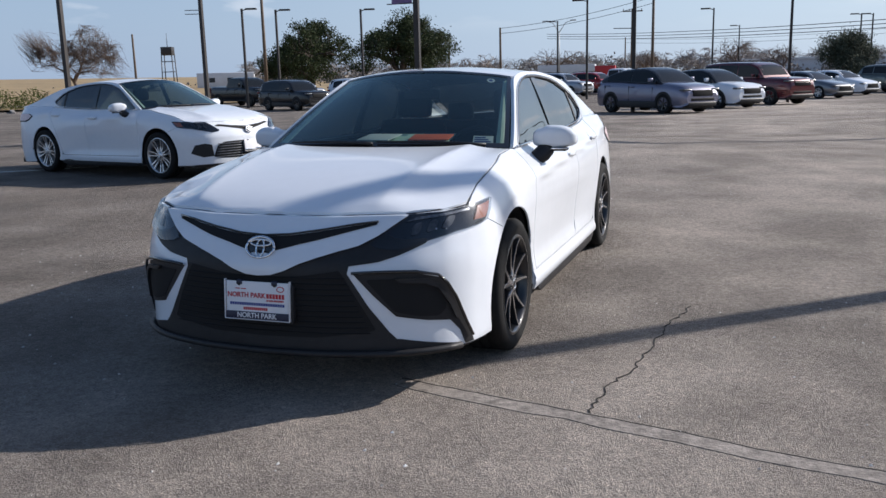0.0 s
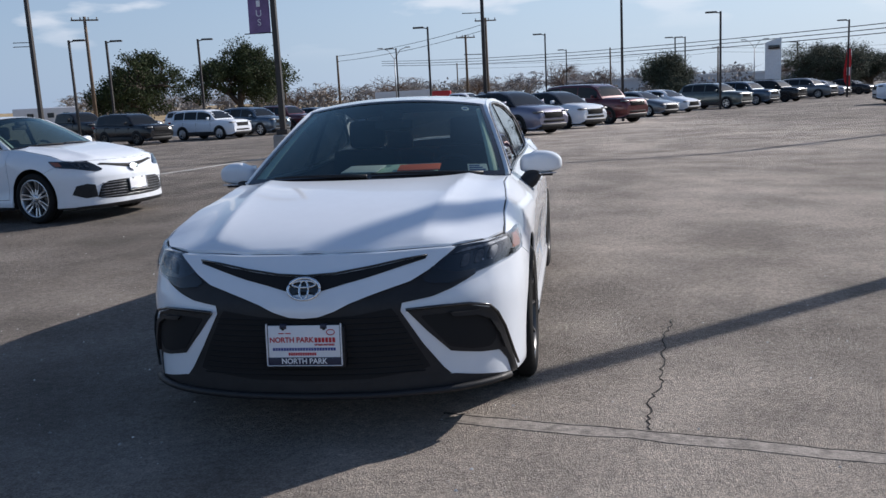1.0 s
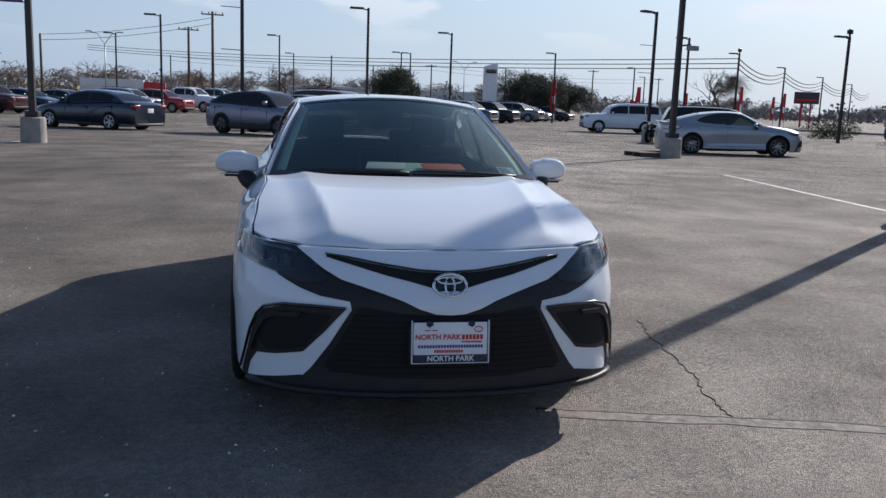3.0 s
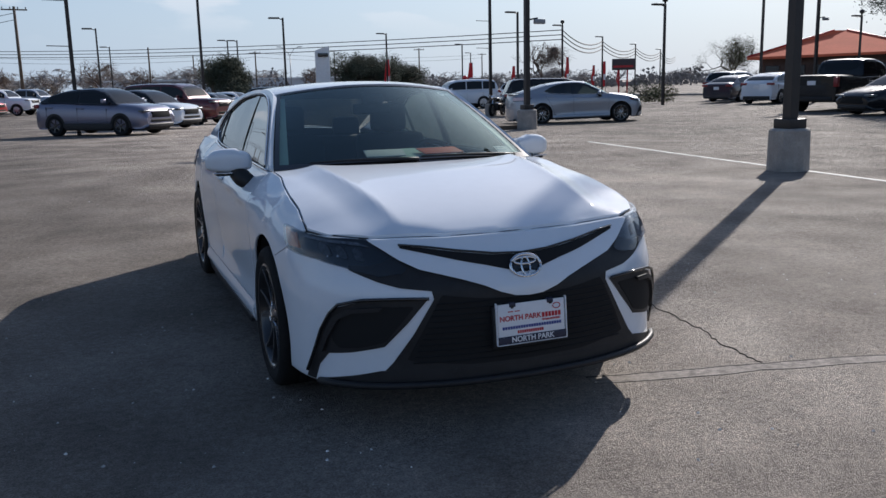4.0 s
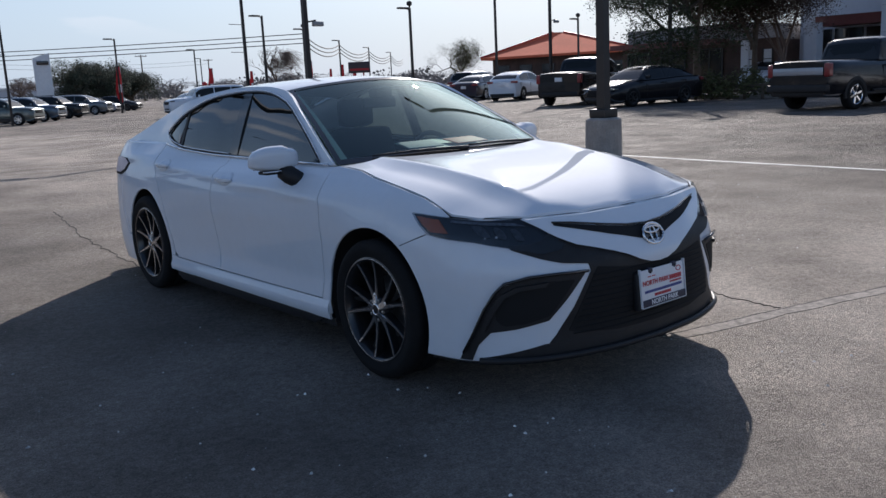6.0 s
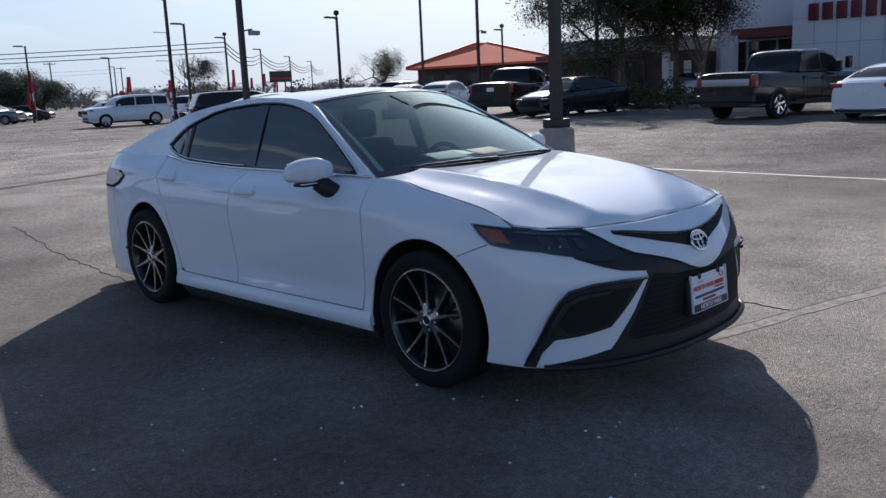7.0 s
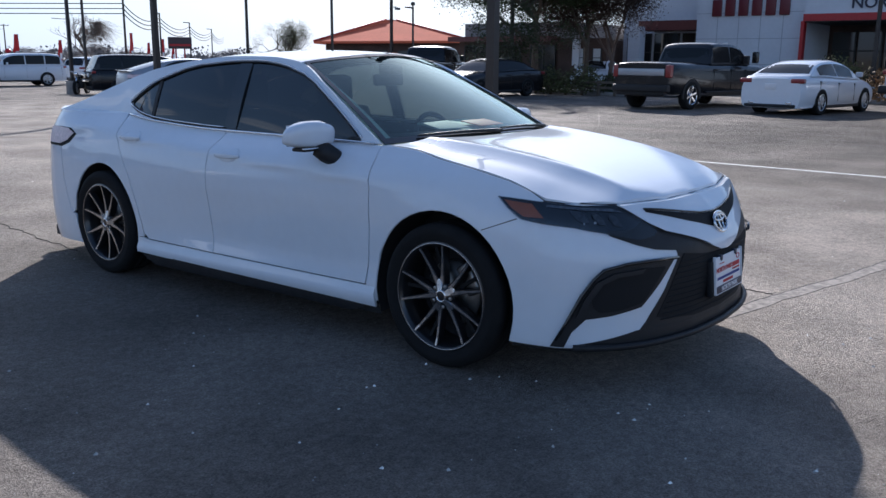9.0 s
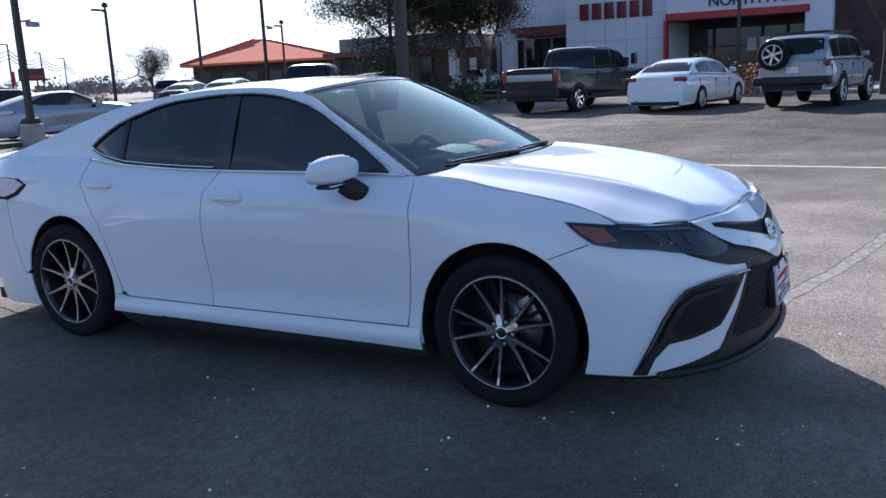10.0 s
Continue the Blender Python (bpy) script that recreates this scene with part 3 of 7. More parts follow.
lean = spline([0.4, 1.2, 1.75, 2.4, 2.9, 3.5], [0.47, 0.43, 0.40, 0.43, 0.48, 0.5])
rail_z = spline([0.46, 0.7, 0.95, 1.22, 1.5, 1.78, 2.1, 2.45, 2.75, 3.0, 3.3, 3.62], [0.992, 1.128, 1.266, 1.392, 1.424, 1.430, 1.412, 1.368, 1.308, 1.245, 1.165, 1.092])
roof_z = spline([1.0, 1.25, 1.55, 1.85, 2.2, 2.5], [1.428, 1.452, 1.466, 1.464, 1.440, 1.400])


def hood_raw(x, y):
    xe, ze, zc = max(0.05, float(hood_x(y))), float(hood_z(y)), float(crown_z(y))
    a = min(1.2, abs(x) / xe)
    # nearly flat between the creases, then falling away to the wings
    ar = min(0.72, (0.455 + 0.10 * (y + 0.75)) / xe)
    drop = 0.06 * (a / ar) ** 2 if a < ar else 0.06 + 0.94 * ((a - ar) / (1 - ar)) ** 1.02
    z = zc + (ze - zc) * drop
    # a crisp crease on each side, drawing in towards the nose, with a shallow hollow outside it
    d = abs(x) - (0.455 + 0.10 * (y + 0.75))
    crease = 0.011 * math.exp(-abs(d) / (0.075 if d < 0 else 0.040)) - 0.005 * math.exp(-((d - 0.11) / 0.06) ** 2)
    return z + crease * bend(y, -0.80, -0.45)


def hood_at(out=0.0):
    def place(x, y, sunk):
        room = min(1.0, max(0.12, (y + 0.80) / 0.25))
        z = sum(w * hood_raw(x, y + d * room) for d, w in ((-0.10, 0.1), (-0.05, 0.22), (0, 0.36), (0.05, 0.22), (0.10, 0.1)))
        return (x, y, z + out - sunk)
    return place


def flank_at(out=0.0):
    """The side above the belt: y, z to a place on glass and pillars."""
    def place(y, z, sunk):
        zb = float(belt_z(y))
        t = (z - zb) / 0.4
        return (float(belt_x(y)) - float(lean(y)) * (z - zb) + 0.022 * t * (1 - t) * 4 * 0.5 + out - sunk, y, z + 0.3 * (out - sunk))
    return place


def shield_at(out=0.0):
    """The windscreen: a from -1 to 1 across, b from 0 at the cowl to 1 at the roof."""
    def place(a, b, sunk):
        c = 1 - a * a
        w = 0.742 + (0.552 - 0.742) * b
        y = (0.455 - 0.17 * c) * (1 - b) + (1.215 - 0.13 * c) * b
        z = (0.988 + 0.016 * c) * (1 - b) + (1.390 + 0.044 * c) * b + 0.035 * b * (1 - b) * 4 * 0.5
        return (a * w, y - 0.45 * (out - sunk), z + 0.9 * (out - sunk))
    return place


def rear_at(out=0.0):
    def place(a, b, sunk):
        c = 1 - a * a
        w = 0.55 + 0.03 * b
        y = (2.52 + 0.03 * c) * (1 - b) + (3.40 + 0.10 * c) * b
        z = (1.352 + 0.046 * c) * (1 - b) + (1.105 + 0.03 * c) * b + 0.03 * b * (1 - b) * 2
        return (a * w, y, z + out - sunk)
    return place


def roof_at(out=0.0):
    def place(a, y, sunk):
        pl = flank_at()(y, float(rail_z(y)) - 0.004, 0)
        c = 1 - abs(a) ** 2.4
        return (a * pl[0], y, pl[2] + (float(roof_z(y)) - pl[2]) * c + out - sunk)
    return place


def wheel(parent, x, y, z, side, style, turn=0.0):
    """A tyre on an alloy rim with ten paired spokes, a disc and a caliper behind them."""
    hub = new("wheel")
    hub.parent = parent
    hub.matrix_basis = Matrix.Translation((x, y, z)) @ (pose(0, 0, 0) if side > 0 else pose(0, 0, 0, 0, 0, 180)) @ pose(0, 0, 0, turn)
    R, r = 0.334, 0.248
    prof = [(-0.10, r), (-0.112, r + 0.03), (-0.115, R - 0.035), (-0.10, R - 0.008), (-0.085, R), (-0.03, R), (-0.028, R - 0.006), (-0.02, R - 0.006), (-0.018, R),
            (0.018, R), (0.020, R - 0.006), (0.028, R - 0.006), (0.03, R), (0.085, R), (0.10, R - 0.008), (0.115, R - 0.035), (0.113, r + 0.04), (0.108, r + 0.012), (0.10, r)]
    part("tyre", mesh_of("tyre", *lathe(prof, 48), True), RUBBER, hub)
    barrel = [(-0.10, r), (-0.09, r - 0.014), (0.05, r - 0.03), (0.085, r - 0.016), (0.104, r - 0.010), (0.108, r - 0.002), (0.104, r + 0.006)]
    lip_mat = MACHINED if style == "sport" else SILVER_ALLOY
    part("rim", mesh_of("rim", *lathe(barrel, 48), True), DARK_ALLOY if style == "sport" else SILVER_ALLOY, hub)
    part("rim_edge", mesh_of("rim_edge", *lathe([(0.1085, r - 0.0045), (0.1095, r - 0.0025), (0.1085, r - 0.0005)], 64), True), lip_mat, hub, "thin bright machined rim edge")
    part("brake_disc", mesh_of("brake_disc", *lathe([(0.0, 0.0), (0.0, 0.15), (-0.02, 0.15), (-0.02, 0.0)], 32), True), STEEL, hub)
    part("brake_caliper", box(-0.05, 0.03, 0.09, 0.17, -0.06, 0.09, 0.015), STEEL, hub)
    part("back_plate", mesh_of("back_plate", *lathe([(-0.06, 0.0), (-0.06, r - 0.012)], 24)), MATT_BLACK, hub)
    sv, sf, fv, ff, bv, bf = [], [], [], [], [], []

    def spoke(verts, faces, stations):
        """A bar of four-sided section through stations (radius, angle, half width, face, depth, chamfer)."""
        base = len(verts)
        for rr, aa, w, xf, deep, slope in stations:
            c, s = math.cos(aa), math.sin(aa)
            for xx, ww in ((xf - deep, slope * w), (xf, w), (xf, -w), (xf - deep, -slope * w)):
                verts.append((xx, rr * c - ww * s, rr * s + ww * c))
        for j in range(len(stations) - 1):
            faces.extend((base + 4 * j + i, base + 4 * j + i + 1, base + 4 * j + 5 + i, base + 4 * j + 4 + i) for i in range(3))

    if style == "sport":
        for k in range(5):
            mid = 6.28318 * k / 5
            for d in (-1, 1):
                # each pair of blades springs from one hub arm and runs straight to the rim
                line = [(0.052, mid + d * 0.20, 0.0155, 0.084), (0.095, mid + d * 0.235, 0.0120, 0.083), (0.150, mid + d * 0.265, 0.0090, 0.086), (0.205, mid + d * 0.280, 0.0075, 0.093), (r - 0.008, mid + d * 0.288, 0.0075, 0.101)]
                spoke(sv, sf, [(a, b, w, x, 0.034, 1.45) for a, b, w, x in line])
                spoke(fv, ff, [(a, b, w * 0.58, x + 0.0022, 0.003, 1.0) for a, b, w, x in line])
            spoke(bv, bf, [(0.060, mid, 0.012, 0.058, 0.03, 1.2), (0.15, mid, 0.008, 0.050, 0.03, 1.2), (r - 0.014, mid, 0.008, 0.066, 0.03, 1.2)])
            spoke(fv, ff, [(0.028, mid, 0.010, 0.0965, 0.004, 1.2), (0.045, mid, 0.014, 0.092, 0.004, 1.2), (0.070, mid, 0.012, 0.0865, 0.004, 1.2), (0.080, mid, 0.004, 0.083, 0.004, 1.2)])
    else:
        for k in range(14):
            a = 6.28318 * k / 14 + (0.035 if k % 2 else -0.035)
            b = a + (0.05 if k % 2 else -0.05)
            spoke(sv, sf, [(0.045, a, 0.015, 0.086, 0.035, 1.3), (0.13, 0.5 * (a + b), 0.0085, 0.080, 0.035, 1.3), (r - 0.010, b, 0.0105, 0.099, 0.035, 1.3)])
    part("spokes", mesh_of("spokes", sv, sf), DARK_ALLOY if style == "sport" else SILVER_ALLOY, hub)
    if style == "sport":
        part("spoke_face", mesh_of("spoke_face", fv, ff), MACHINED, hub, "bright machined faces of the spokes")
        part("inner_spokes", mesh_of("inner_spokes", bv, bf), MESH_BLACK, hub, "black spoke set behind each bright pair")
    part("hub_cap", mesh_of("hub_cap", *lathe([(0.075, 0.062), (0.088, 0.055), (0.094, 0.034), (0.096, 0.030), (0.096, 0.0)], 24), True), DARK_ALLOY if style == "sport" else SILVER_ALLOY, hub)
    part("cap_ring", mesh_of("cap_ring", *lathe([(0.095, 0.031), (0.0985, 0.027), (0.0985, 0.022), (0.096, 0.02)], 24), True), CHROME, hub, "small chrome ring on the hub cap")
    for k in range(5):
        a = 6.28318 * k / 5 + 0.6
        part("wheel_nut", mesh_of("wheel_nut", [(v[0], v[1] + 0.05 * math.cos(a), v[2] + 0.05 * math.sin(a)) for v in lathe([(0.07, 0.009), (0.092, 0.009), (0.095, 0.0)], 6)[0]], lathe([(0.07, 0.009), (0.092, 0.009), (0.095, 0.0)], 6)[1]), STEEL, hub)
    return hub


def strip(name, pts, r, mat, parent, label="", sides=6):
    return part(name, tube_mesh(name, pts, r, sides), mat, parent, label)


def saloon(m, label, body_paint, style="sport", plate=True, inside=True, res=0.05):
    """The four-door saloon; front to -y, tyres on z = 0. style: sport (black-trimmed bumper) or plain (barred lower grille)."""
    car = thing("car", m, label, "car")
    F_ARCH, R_ARCH = (0.010, 0.335, 0.394, 1.0), (2.785, 0.388, 0.395, 0.94)
    panels = {
        "front_bumper": [("q", 0.0, 0.20), ("x", 0.3, 0.20), ("x", 0.6, 0.20), ("y", -0.56, 0.19), ("y", -0.358, 0.19)] + arch(*F_ARCH, 198, 124.8, 10)
                        + [("y", -0.36, 0.7125), ("y", -0.392, 0.7245), ("y", -0.34, 0.765), ("y", -0.40, 0.785), ("y", -0.49, 0.795), ("x", 0.60, 0.780), ("x", 0.465, 0.779), ("x", 0.30, 0.775), ("q", 0.0, 0.773)],
        "fender": arch(*F_ARCH, 124.2, -1, 18) + [("y", 0.404, 0.3215), ("y", 0.466, 0.3215), ("y", 0.430, 0.60), ("y", 0.418, 0.80), ("y", 0.430, 0.93), ("y", 0.453, 0.985),
                   ("y", 0.41, 0.990), ("y", 0.23, 0.971), ("y", 0.10, 0.941), ("y", -0.10, 0.911), ("y", -0.30, 0.870), ("y", -0.42, 0.834), ("y", -0.482, 0.801), ("y", -0.40, 0.792), ("y", -0.335, 0.770), ("y", -0.386, 0.7275)],
        "front_door": [("y", 0.472, 0.327), ("y", 1.0, 0.329), ("y", 1.662, 0.333), ("y", 1.670, 0.45), ("y", 1.674, 0.70), ("y", 1.668, 0.85), ("y", 1.666, 1.010), ("y", 1.0, 0.998), ("y", 0.6, 0.990), ("y", 0.459, 0.985),
                       ("y", 0.436, 0.93), ("y", 0.424, 0.80), ("y", 0.436, 0.60)],
        "rear_door": [("y", 1.668, 0.333), ("y", 2.30, 0.342), ("y", 2.345, 0.375), ("y", 2.364, 0.45), ("y", 2.40, 0.58), ("y", 2.46, 0.73), ("y", 2.56, 0.87), ("y", 2.62, 0.96), ("y", 2.642, 1.080), ("y", 2.52, 1.068), ("y", 2.40, 1.055), ("y", 2.3, 1.0455), ("y", 2.0, 1.026), ("y", 1.672, 1.0115),
                      ("y", 1.674, 0.85), ("y", 1.680, 0.70), ("y", 1.676, 0.45)],
        "quarter_panel": [("y", 2.352, 0.366), ("y", 2.358, 0.347), ("y", 2.412, 0.347)] + arch(*R_ARCH, 185, 8, 20) + [("y", 3.20, 0.42), ("y", 3.28, 0.62), ("y", 3.33, 0.86), ("y", 3.42, 0.985), ("q", LENGTH - 0.75, 1.0), ("q", LENGTH - 0.75, 1.09), ("y", 3.35, 1.095), ("y", 3.0, 1.09), ("y", 2.665, 1.085),
                          ("y", 2.648, 1.06), ("y", 2.628, 0.96), ("y", 2.568, 0.87), ("y", 2.467, 0.73), ("y", 2.407, 0.58), ("y", 2.371, 0.45)],
        "rear_bumper": [("y", 3.158, 0.415), ("y", 3.156, 0.36), ("y", 3.144, 0.28), ("y", 3.122, 0.22), ("q", LENGTH - 0.7, 0.20), ("q", LENGTH, 0.20), ("q", LENGTH, 1.08), ("q", LENGTH - 0.742, 1.08), ("q", LENGTH - 0.742, 0.99), ("y", 3.426, 0.976), ("y", 3.338, 0.86), ("y", 3.288, 0.62), ("y", 3.208, 0.42)],
    }
    for side in (1, -1):
        sill_line = trace([("y", 0.404, 0.3205), ("y", 0.402, 0.222), ("y", 1.4, 0.236), ("y", 2.425, 0.250), ("y", 2.413, 0.343), ("y", 2.356, 0.343), ("y", 2.308, 0.336), ("y", 1.66, 0.327), ("y", 1.0, 0.323), ("y", 0.472, 0.3205)])
        # the sill swells out below the doors and turns under
        part("sill", sheet("sill", sill_line, lambda q, z, sunk: shell(q, z, 0.016 * (1 - bend(z, 0.272, 0.326)) * bend(z, 0.20, 0.262) - sunk), 0.012, 0.02 if style == "sport" else res, side=side), body_paint, car)
        for name, line in panels.items():
            part(name, sheet(name, trace(line), on_shell(), 0.012, 0.03 if style == "sport" and "door" in name else res, side=side), body_paint, car)
        under = [("q", 0.0, 0.17), ("y", -0.40, 0.17)] + arch(F_ARCH[0], F_ARCH[1], F_ARCH[2] + 0.012, F_ARCH[3], 205, -22, 22) + [("y", 1.4, 0.17), ("y", 2.30, 0.17)] + arch(R_ARCH[0], R_ARCH[1], R_ARCH[2] + 0.012, R_ARCH[3], 202, -24, 22) \
            + [("q", LENGTH, 0.17), ("q", LENGTH, 1.06), ("y", 3.2, 1.06), ("y", 2.6, 1.03), ("y", 1.7, 0.99), ("y", 0.4, 0.97), ("y", -0.1, 0.90), ("y", -0.45, 0.81), ("x", 0.5, 0.77), ("q", 0.0, 0.765)]
        part("inner_panel", sheet("inner_panel", trace(under, 0.06), on_shell(-0.014), 0, 0.09, side=side), MATT_BLACK, car)
        # wheel wells
        for cy, cz, r, slim in (F_ARCH, R_ARCH):
            wv, wf = [], []
            for k in range(19):
                a = radians(-20 + 220 * k / 18)
                for x in (0.50, 0.865):
                    wv.append((side * x, cy + slim * (r + 0.012) * math.cos(a), cz + (r + 0.012) * math.sin(a)))
            wf = [(2 * k, 2 * k + 1, 2 * k + 3, 2 * k + 2) for k in range(18)] + [tuple(range(0, 38, 2))]
            part("wheel_well", mesh_of("wheel_well", wv, wf), MATT_BLACK, car)
        # pillars and roof rails, with the window opening
        win = rounded([(0.585, 0.997), (1.0, 1.006), (1.75, 1.022), (2.3, 1.056), (2.52, 1.096), (2.660, 1.147), (2.57, 1.208), (2.42, 1.284), (2.11, 1.372), (1.75, 1.396), (1.5, 1.392), (1.32, 1.368), (1.10, 1.306), (0.80, 1.138), (0.64, 1.035)], 1)
        ys = list(np.linspace(0.46, 3.62, 60))
        frame_line = [(float(y), float(rail_z(y))) for y in ys] + [(float(y), float(belt_z(y)) + 0.003) for y in ys[::-1] if y > 0.47]
        part("roof_pillar", sheet("roof_pillar", frame_line, flank_at(), 0.02, 0.08, holes=[dense(win)], side=side), body_paint, car)
        lo, hi = 1.598, 1.698
        def cut(a, b, inset=0.0):
            line = dense(win, 0.02)
            line = [p for p in line if a <= p[0] <= b]
            def edge(y):
                z = [p[1] for p in dense(win, 0.01) if abs(p[0] - y) < 0.012]
                return min(z), max(z)
            ends = []
            if a > 0.6:
                l0, h0 = edge(a)
                ends += [(a, l0), (a, h0)]
            if b < 2.6:
                l1, h1 = edge(b)
                ends += [(b, l1), (b, h1)]
            allp = line + ends
            my, mz = np.mean([p[0] for p in allp]), 1.19
            return sorted(set(allp), key=lambda p: math.atan2(p[1] - mz, (p[0] - my) * 0.3))
        for a, b in ((0.5, lo), (hi, 2.365), (2.39, 2.8)):
            part("side_window", sheet("side_window", cut(a, b), flank_at(-0.004), 0.004, 0.10, side=side), TINTED, car, "dark tinted side window")
        part("centre_pillar", sheet("centre_pillar", dense([(lo, 1.017), (hi, 1.020), (hi, 1.394), (lo, 1.394)]), flank_at(0.0), 0.015, 0.08, side=side), GLOSS_BLACK, car, "gloss black pillar between the side windows")
        part("window_divider", sheet("window_divider", dense([(2.363, 1.064), (2.392, 1.068), (2.392, 1.294), (2.363, 1.303)]), flank_at(0.0), 0.012, 0.08, side=side), BLACK_PLASTIC, car)
        ring = [flank_at(0.004)(y, z, 0) for y, z in dense(win, 0.05)]
        ring = [(side * p[0], p[1], p[2]) for p in ring]
        strip("window_seal", ring + ring[:1], 0.005, BLACK_PLASTIC, car)
        strip("window_trim", [(side * p[0], p[1], p[2]) for p in (flank_at(0.009)(y, float(belt_z(y)) + 0.004, 0) for y in np.linspace(0.50, 2.62, 44))], 0.0065, CHROME, car, "slim chrome strip under the side windows")
        upper = [p for p in dense(win, 0.03) if p[1] > float(belt_z(p[0])) + 0.012]
        my, mz = 1.65, 1.19
        rim_line = sorted(upper, key=lambda p: math.atan2(p[1] - mz, (p[0] - my) * 0.3))
        k0 = max(range(len(rim_line)), key=lambda k: math.hypot(rim_line[k][0] - rim_line[k - 1][0], rim_line[k][1] - rim_line[k - 1][1]))
        rim_line = rim_line[k0:] + rim_line[:k0]
        strip("window_trim", [(side * p[0], p[1], p[2]) for p in (flank_at(0.008)(y + 0.010 * (y - my) / 1.0, z + 0.0095, 0) for y, z in rim_line)], 0.0038, CHROME, car, "slim bright strip over the side windows")
        # door handles
        for y, z in ((1.488, 0.893), (2.462, 0.951)):
            x = shell(q_at(z, y=y), z)[0]
            def cup(a, b, sunk, y=y, z=z):
                r = min(1.0, math.hypot((a - y) / 0.088, (b - z - 0.004) / 0.040))
                return shell(q_at(b, y=a), b, 0.0015 + 0.0065 * bend(r, 0.25, 0.95) * (1 - bend(r, 0.9, 1.0)) - sunk)
            part("handle_cup", sheet("handle_cup", [(y + 0.088 * math.cos(a), z + 0.004 + 0.040 * math.sin(a)) for a in np.linspace(0, 6.28318, 33)[:-1]], cup, 0.002, 0.012, side=side), body_paint, car)
            bm = bmesh.new()
            bmesh.ops.create_icosphere(bm, subdivisions=3, radius=1)
            for v in bm.verts:
                c = v.co
                c.x, c.y, c.z = (math.copysign(abs(w) ** 0.7, w) for w in c)
                arc = 1 - c.y * c.y
                c.x, c.y, c.z = side * (x + 0.006 + 0.012 * arc + 0.009 * c.x), y + 0.108 * c.y, z + 0.014 * c.z
            for f in bm.faces:
                f.smooth = True
            part("door_handle", bm, body_paint, car)
        # mirror
        mv = new("wing_mirror")
        mv.parent = car
        bm = bmesh.new()
        bmesh.ops.create_icosphere(bm, subdivisions=4, radius=1)
        for v in bm.verts:
            c = v.co
            c.x, c.y, c.z = (math.copysign(abs(a) ** 0.70, a) for a in c)
            top = (1 - 0.22 * c.x * abs(c.x)) * (1 - 0.10 * (1 - c.x) * (c.x < -0.4))
            c.x, c.y, c.z = side * (0.926 + 0.122 * c.x), 0.790 + 0.066 * c.y + 0.030 * c.x - 0.014 * c.z, 1.024 + 0.078 * c.z * top
            if c.z < 1.0:
                c.z = 1.0 + (c.z - 1.0) * 0.55
        for f in bm.faces:
            f.smooth = True
        part("mirror_cap", bm, body_paint, mv)
        part("mirror_base", box(min(side * 0.83, side * 0.995), max(side * 0.83, side * 0.995), 0.748, 0.84, 0.955, 0.973, 0.008), BLACK_PLASTIC, mv)
        part("mirror_strip", box(min(side * 0.845, side * 1.015), max(side * 0.845, side * 1.015), 0.732, 0.748, 0.968, 0.975, 0.003), CHROME, mv, "thin bright strip under the mirror cap")
        part("mirror_stalk", mesh_of("mirror_stalk", *tube([(side * 0.80, 0.690, 0.905), (side * 0.835, 0.705, 0.918), (side * 0.865, 0.735, 0.944), (side * 0.885, 0.770, 0.970)], [0.035, 0.046, 0.050, 0.046], 12), True), BLACK_PLASTIC, mv)
        part("mirror_glass", box(min(side * 0.83, side * 1.015), max(side * 0.83, side * 1.015), 0.846, 0.854, 0.978, 1.080, 0.004), CHROME, mv)
        # wheels
        wheel(car, side * 0.79, 0.005, 0.334, side, style, 14 if side > 0 else 31)
        wheel(car, side * 0.79, 2.790, 0.393, side, style, 3)
        # lamps
        lamp_line = [("y", -0.283, 0.812), ("y", -0.40, 0.806), ("y", -0.485, 0.799), ("y", -0.60, 0.787), ("x", 0.61, 0.781), ("x", 0.545, 0.735), ("x", 0.475, 0.668), ("x", 0.50, 0.650), ("x", 0.586, 0.640), ("x", 0.68, 0.668), ("y", -0.617, 0.699), ("y", -0.50, 0.712), ("y", -0.41, 0.727), ("y", -0.34, 0.768)]
        lamp = part("headlamp", sheet("headlamp", trace(lamp_line, 0.02), on_shell(0.001), 0.01, 0.04, side=side), GLOSS_BLACK, car, "smoked headlamp with black housing")
        part("lens", sheet("lens", trace(lamp_line, 0.02), on_shell(0.013), 0.012, 0.04, side=side), LENS, lamp)
        part("side_marker", sheet("side_marker", trace([("y", -0.315, 0.800), ("y", -0.44, 0.790), ("y", -0.50, 0.735), ("y", -0.42, 0.738), ("y", -0.36, 0.768)], 0.02), on_shell(0.008), 0.006, 0.04, side=side), AMBER, lamp, "amber side reflector")
        for xx, zz in ((0.752, 0.742), (0.700, 0.731), (0.645, 0.722)):
            part("projector", sheet("projector", rounded(trace([("x", xx - 0.019, zz - 0.026), ("x", xx + 0.012, zz - 0.020), ("x", xx + 0.019, zz + 0.026), ("x", xx - 0.010, zz + 0.020)], 0.2), 2), on_shell(0.010), 0.008, 0.02, side=side), LAMP_DIM, lamp, "dim grey lamp reflector")
        part("lamp_blade", sheet("lamp_blade", trace([("y", -0.50, 0.789), ("x", 0.64, 0.769), ("x", 0.60, 0.752), ("x", 0.64, 0.758), ("y", -0.50, 0.780)], 0.03), on_shell(0.009), 0.004, 0.04, side=side), LAMP_GREY, lamp)
        tail = trace([("y", 3.16, 0.955), ("y", 3.24, 0.905), ("y", 3.34, 0.880), ("q", LENGTH - 0.62, 0.885), ("q", LENGTH - 0.60, 0.985), ("y", 3.40, 0.990), ("y", 3.25, 0.985)], 0.03)
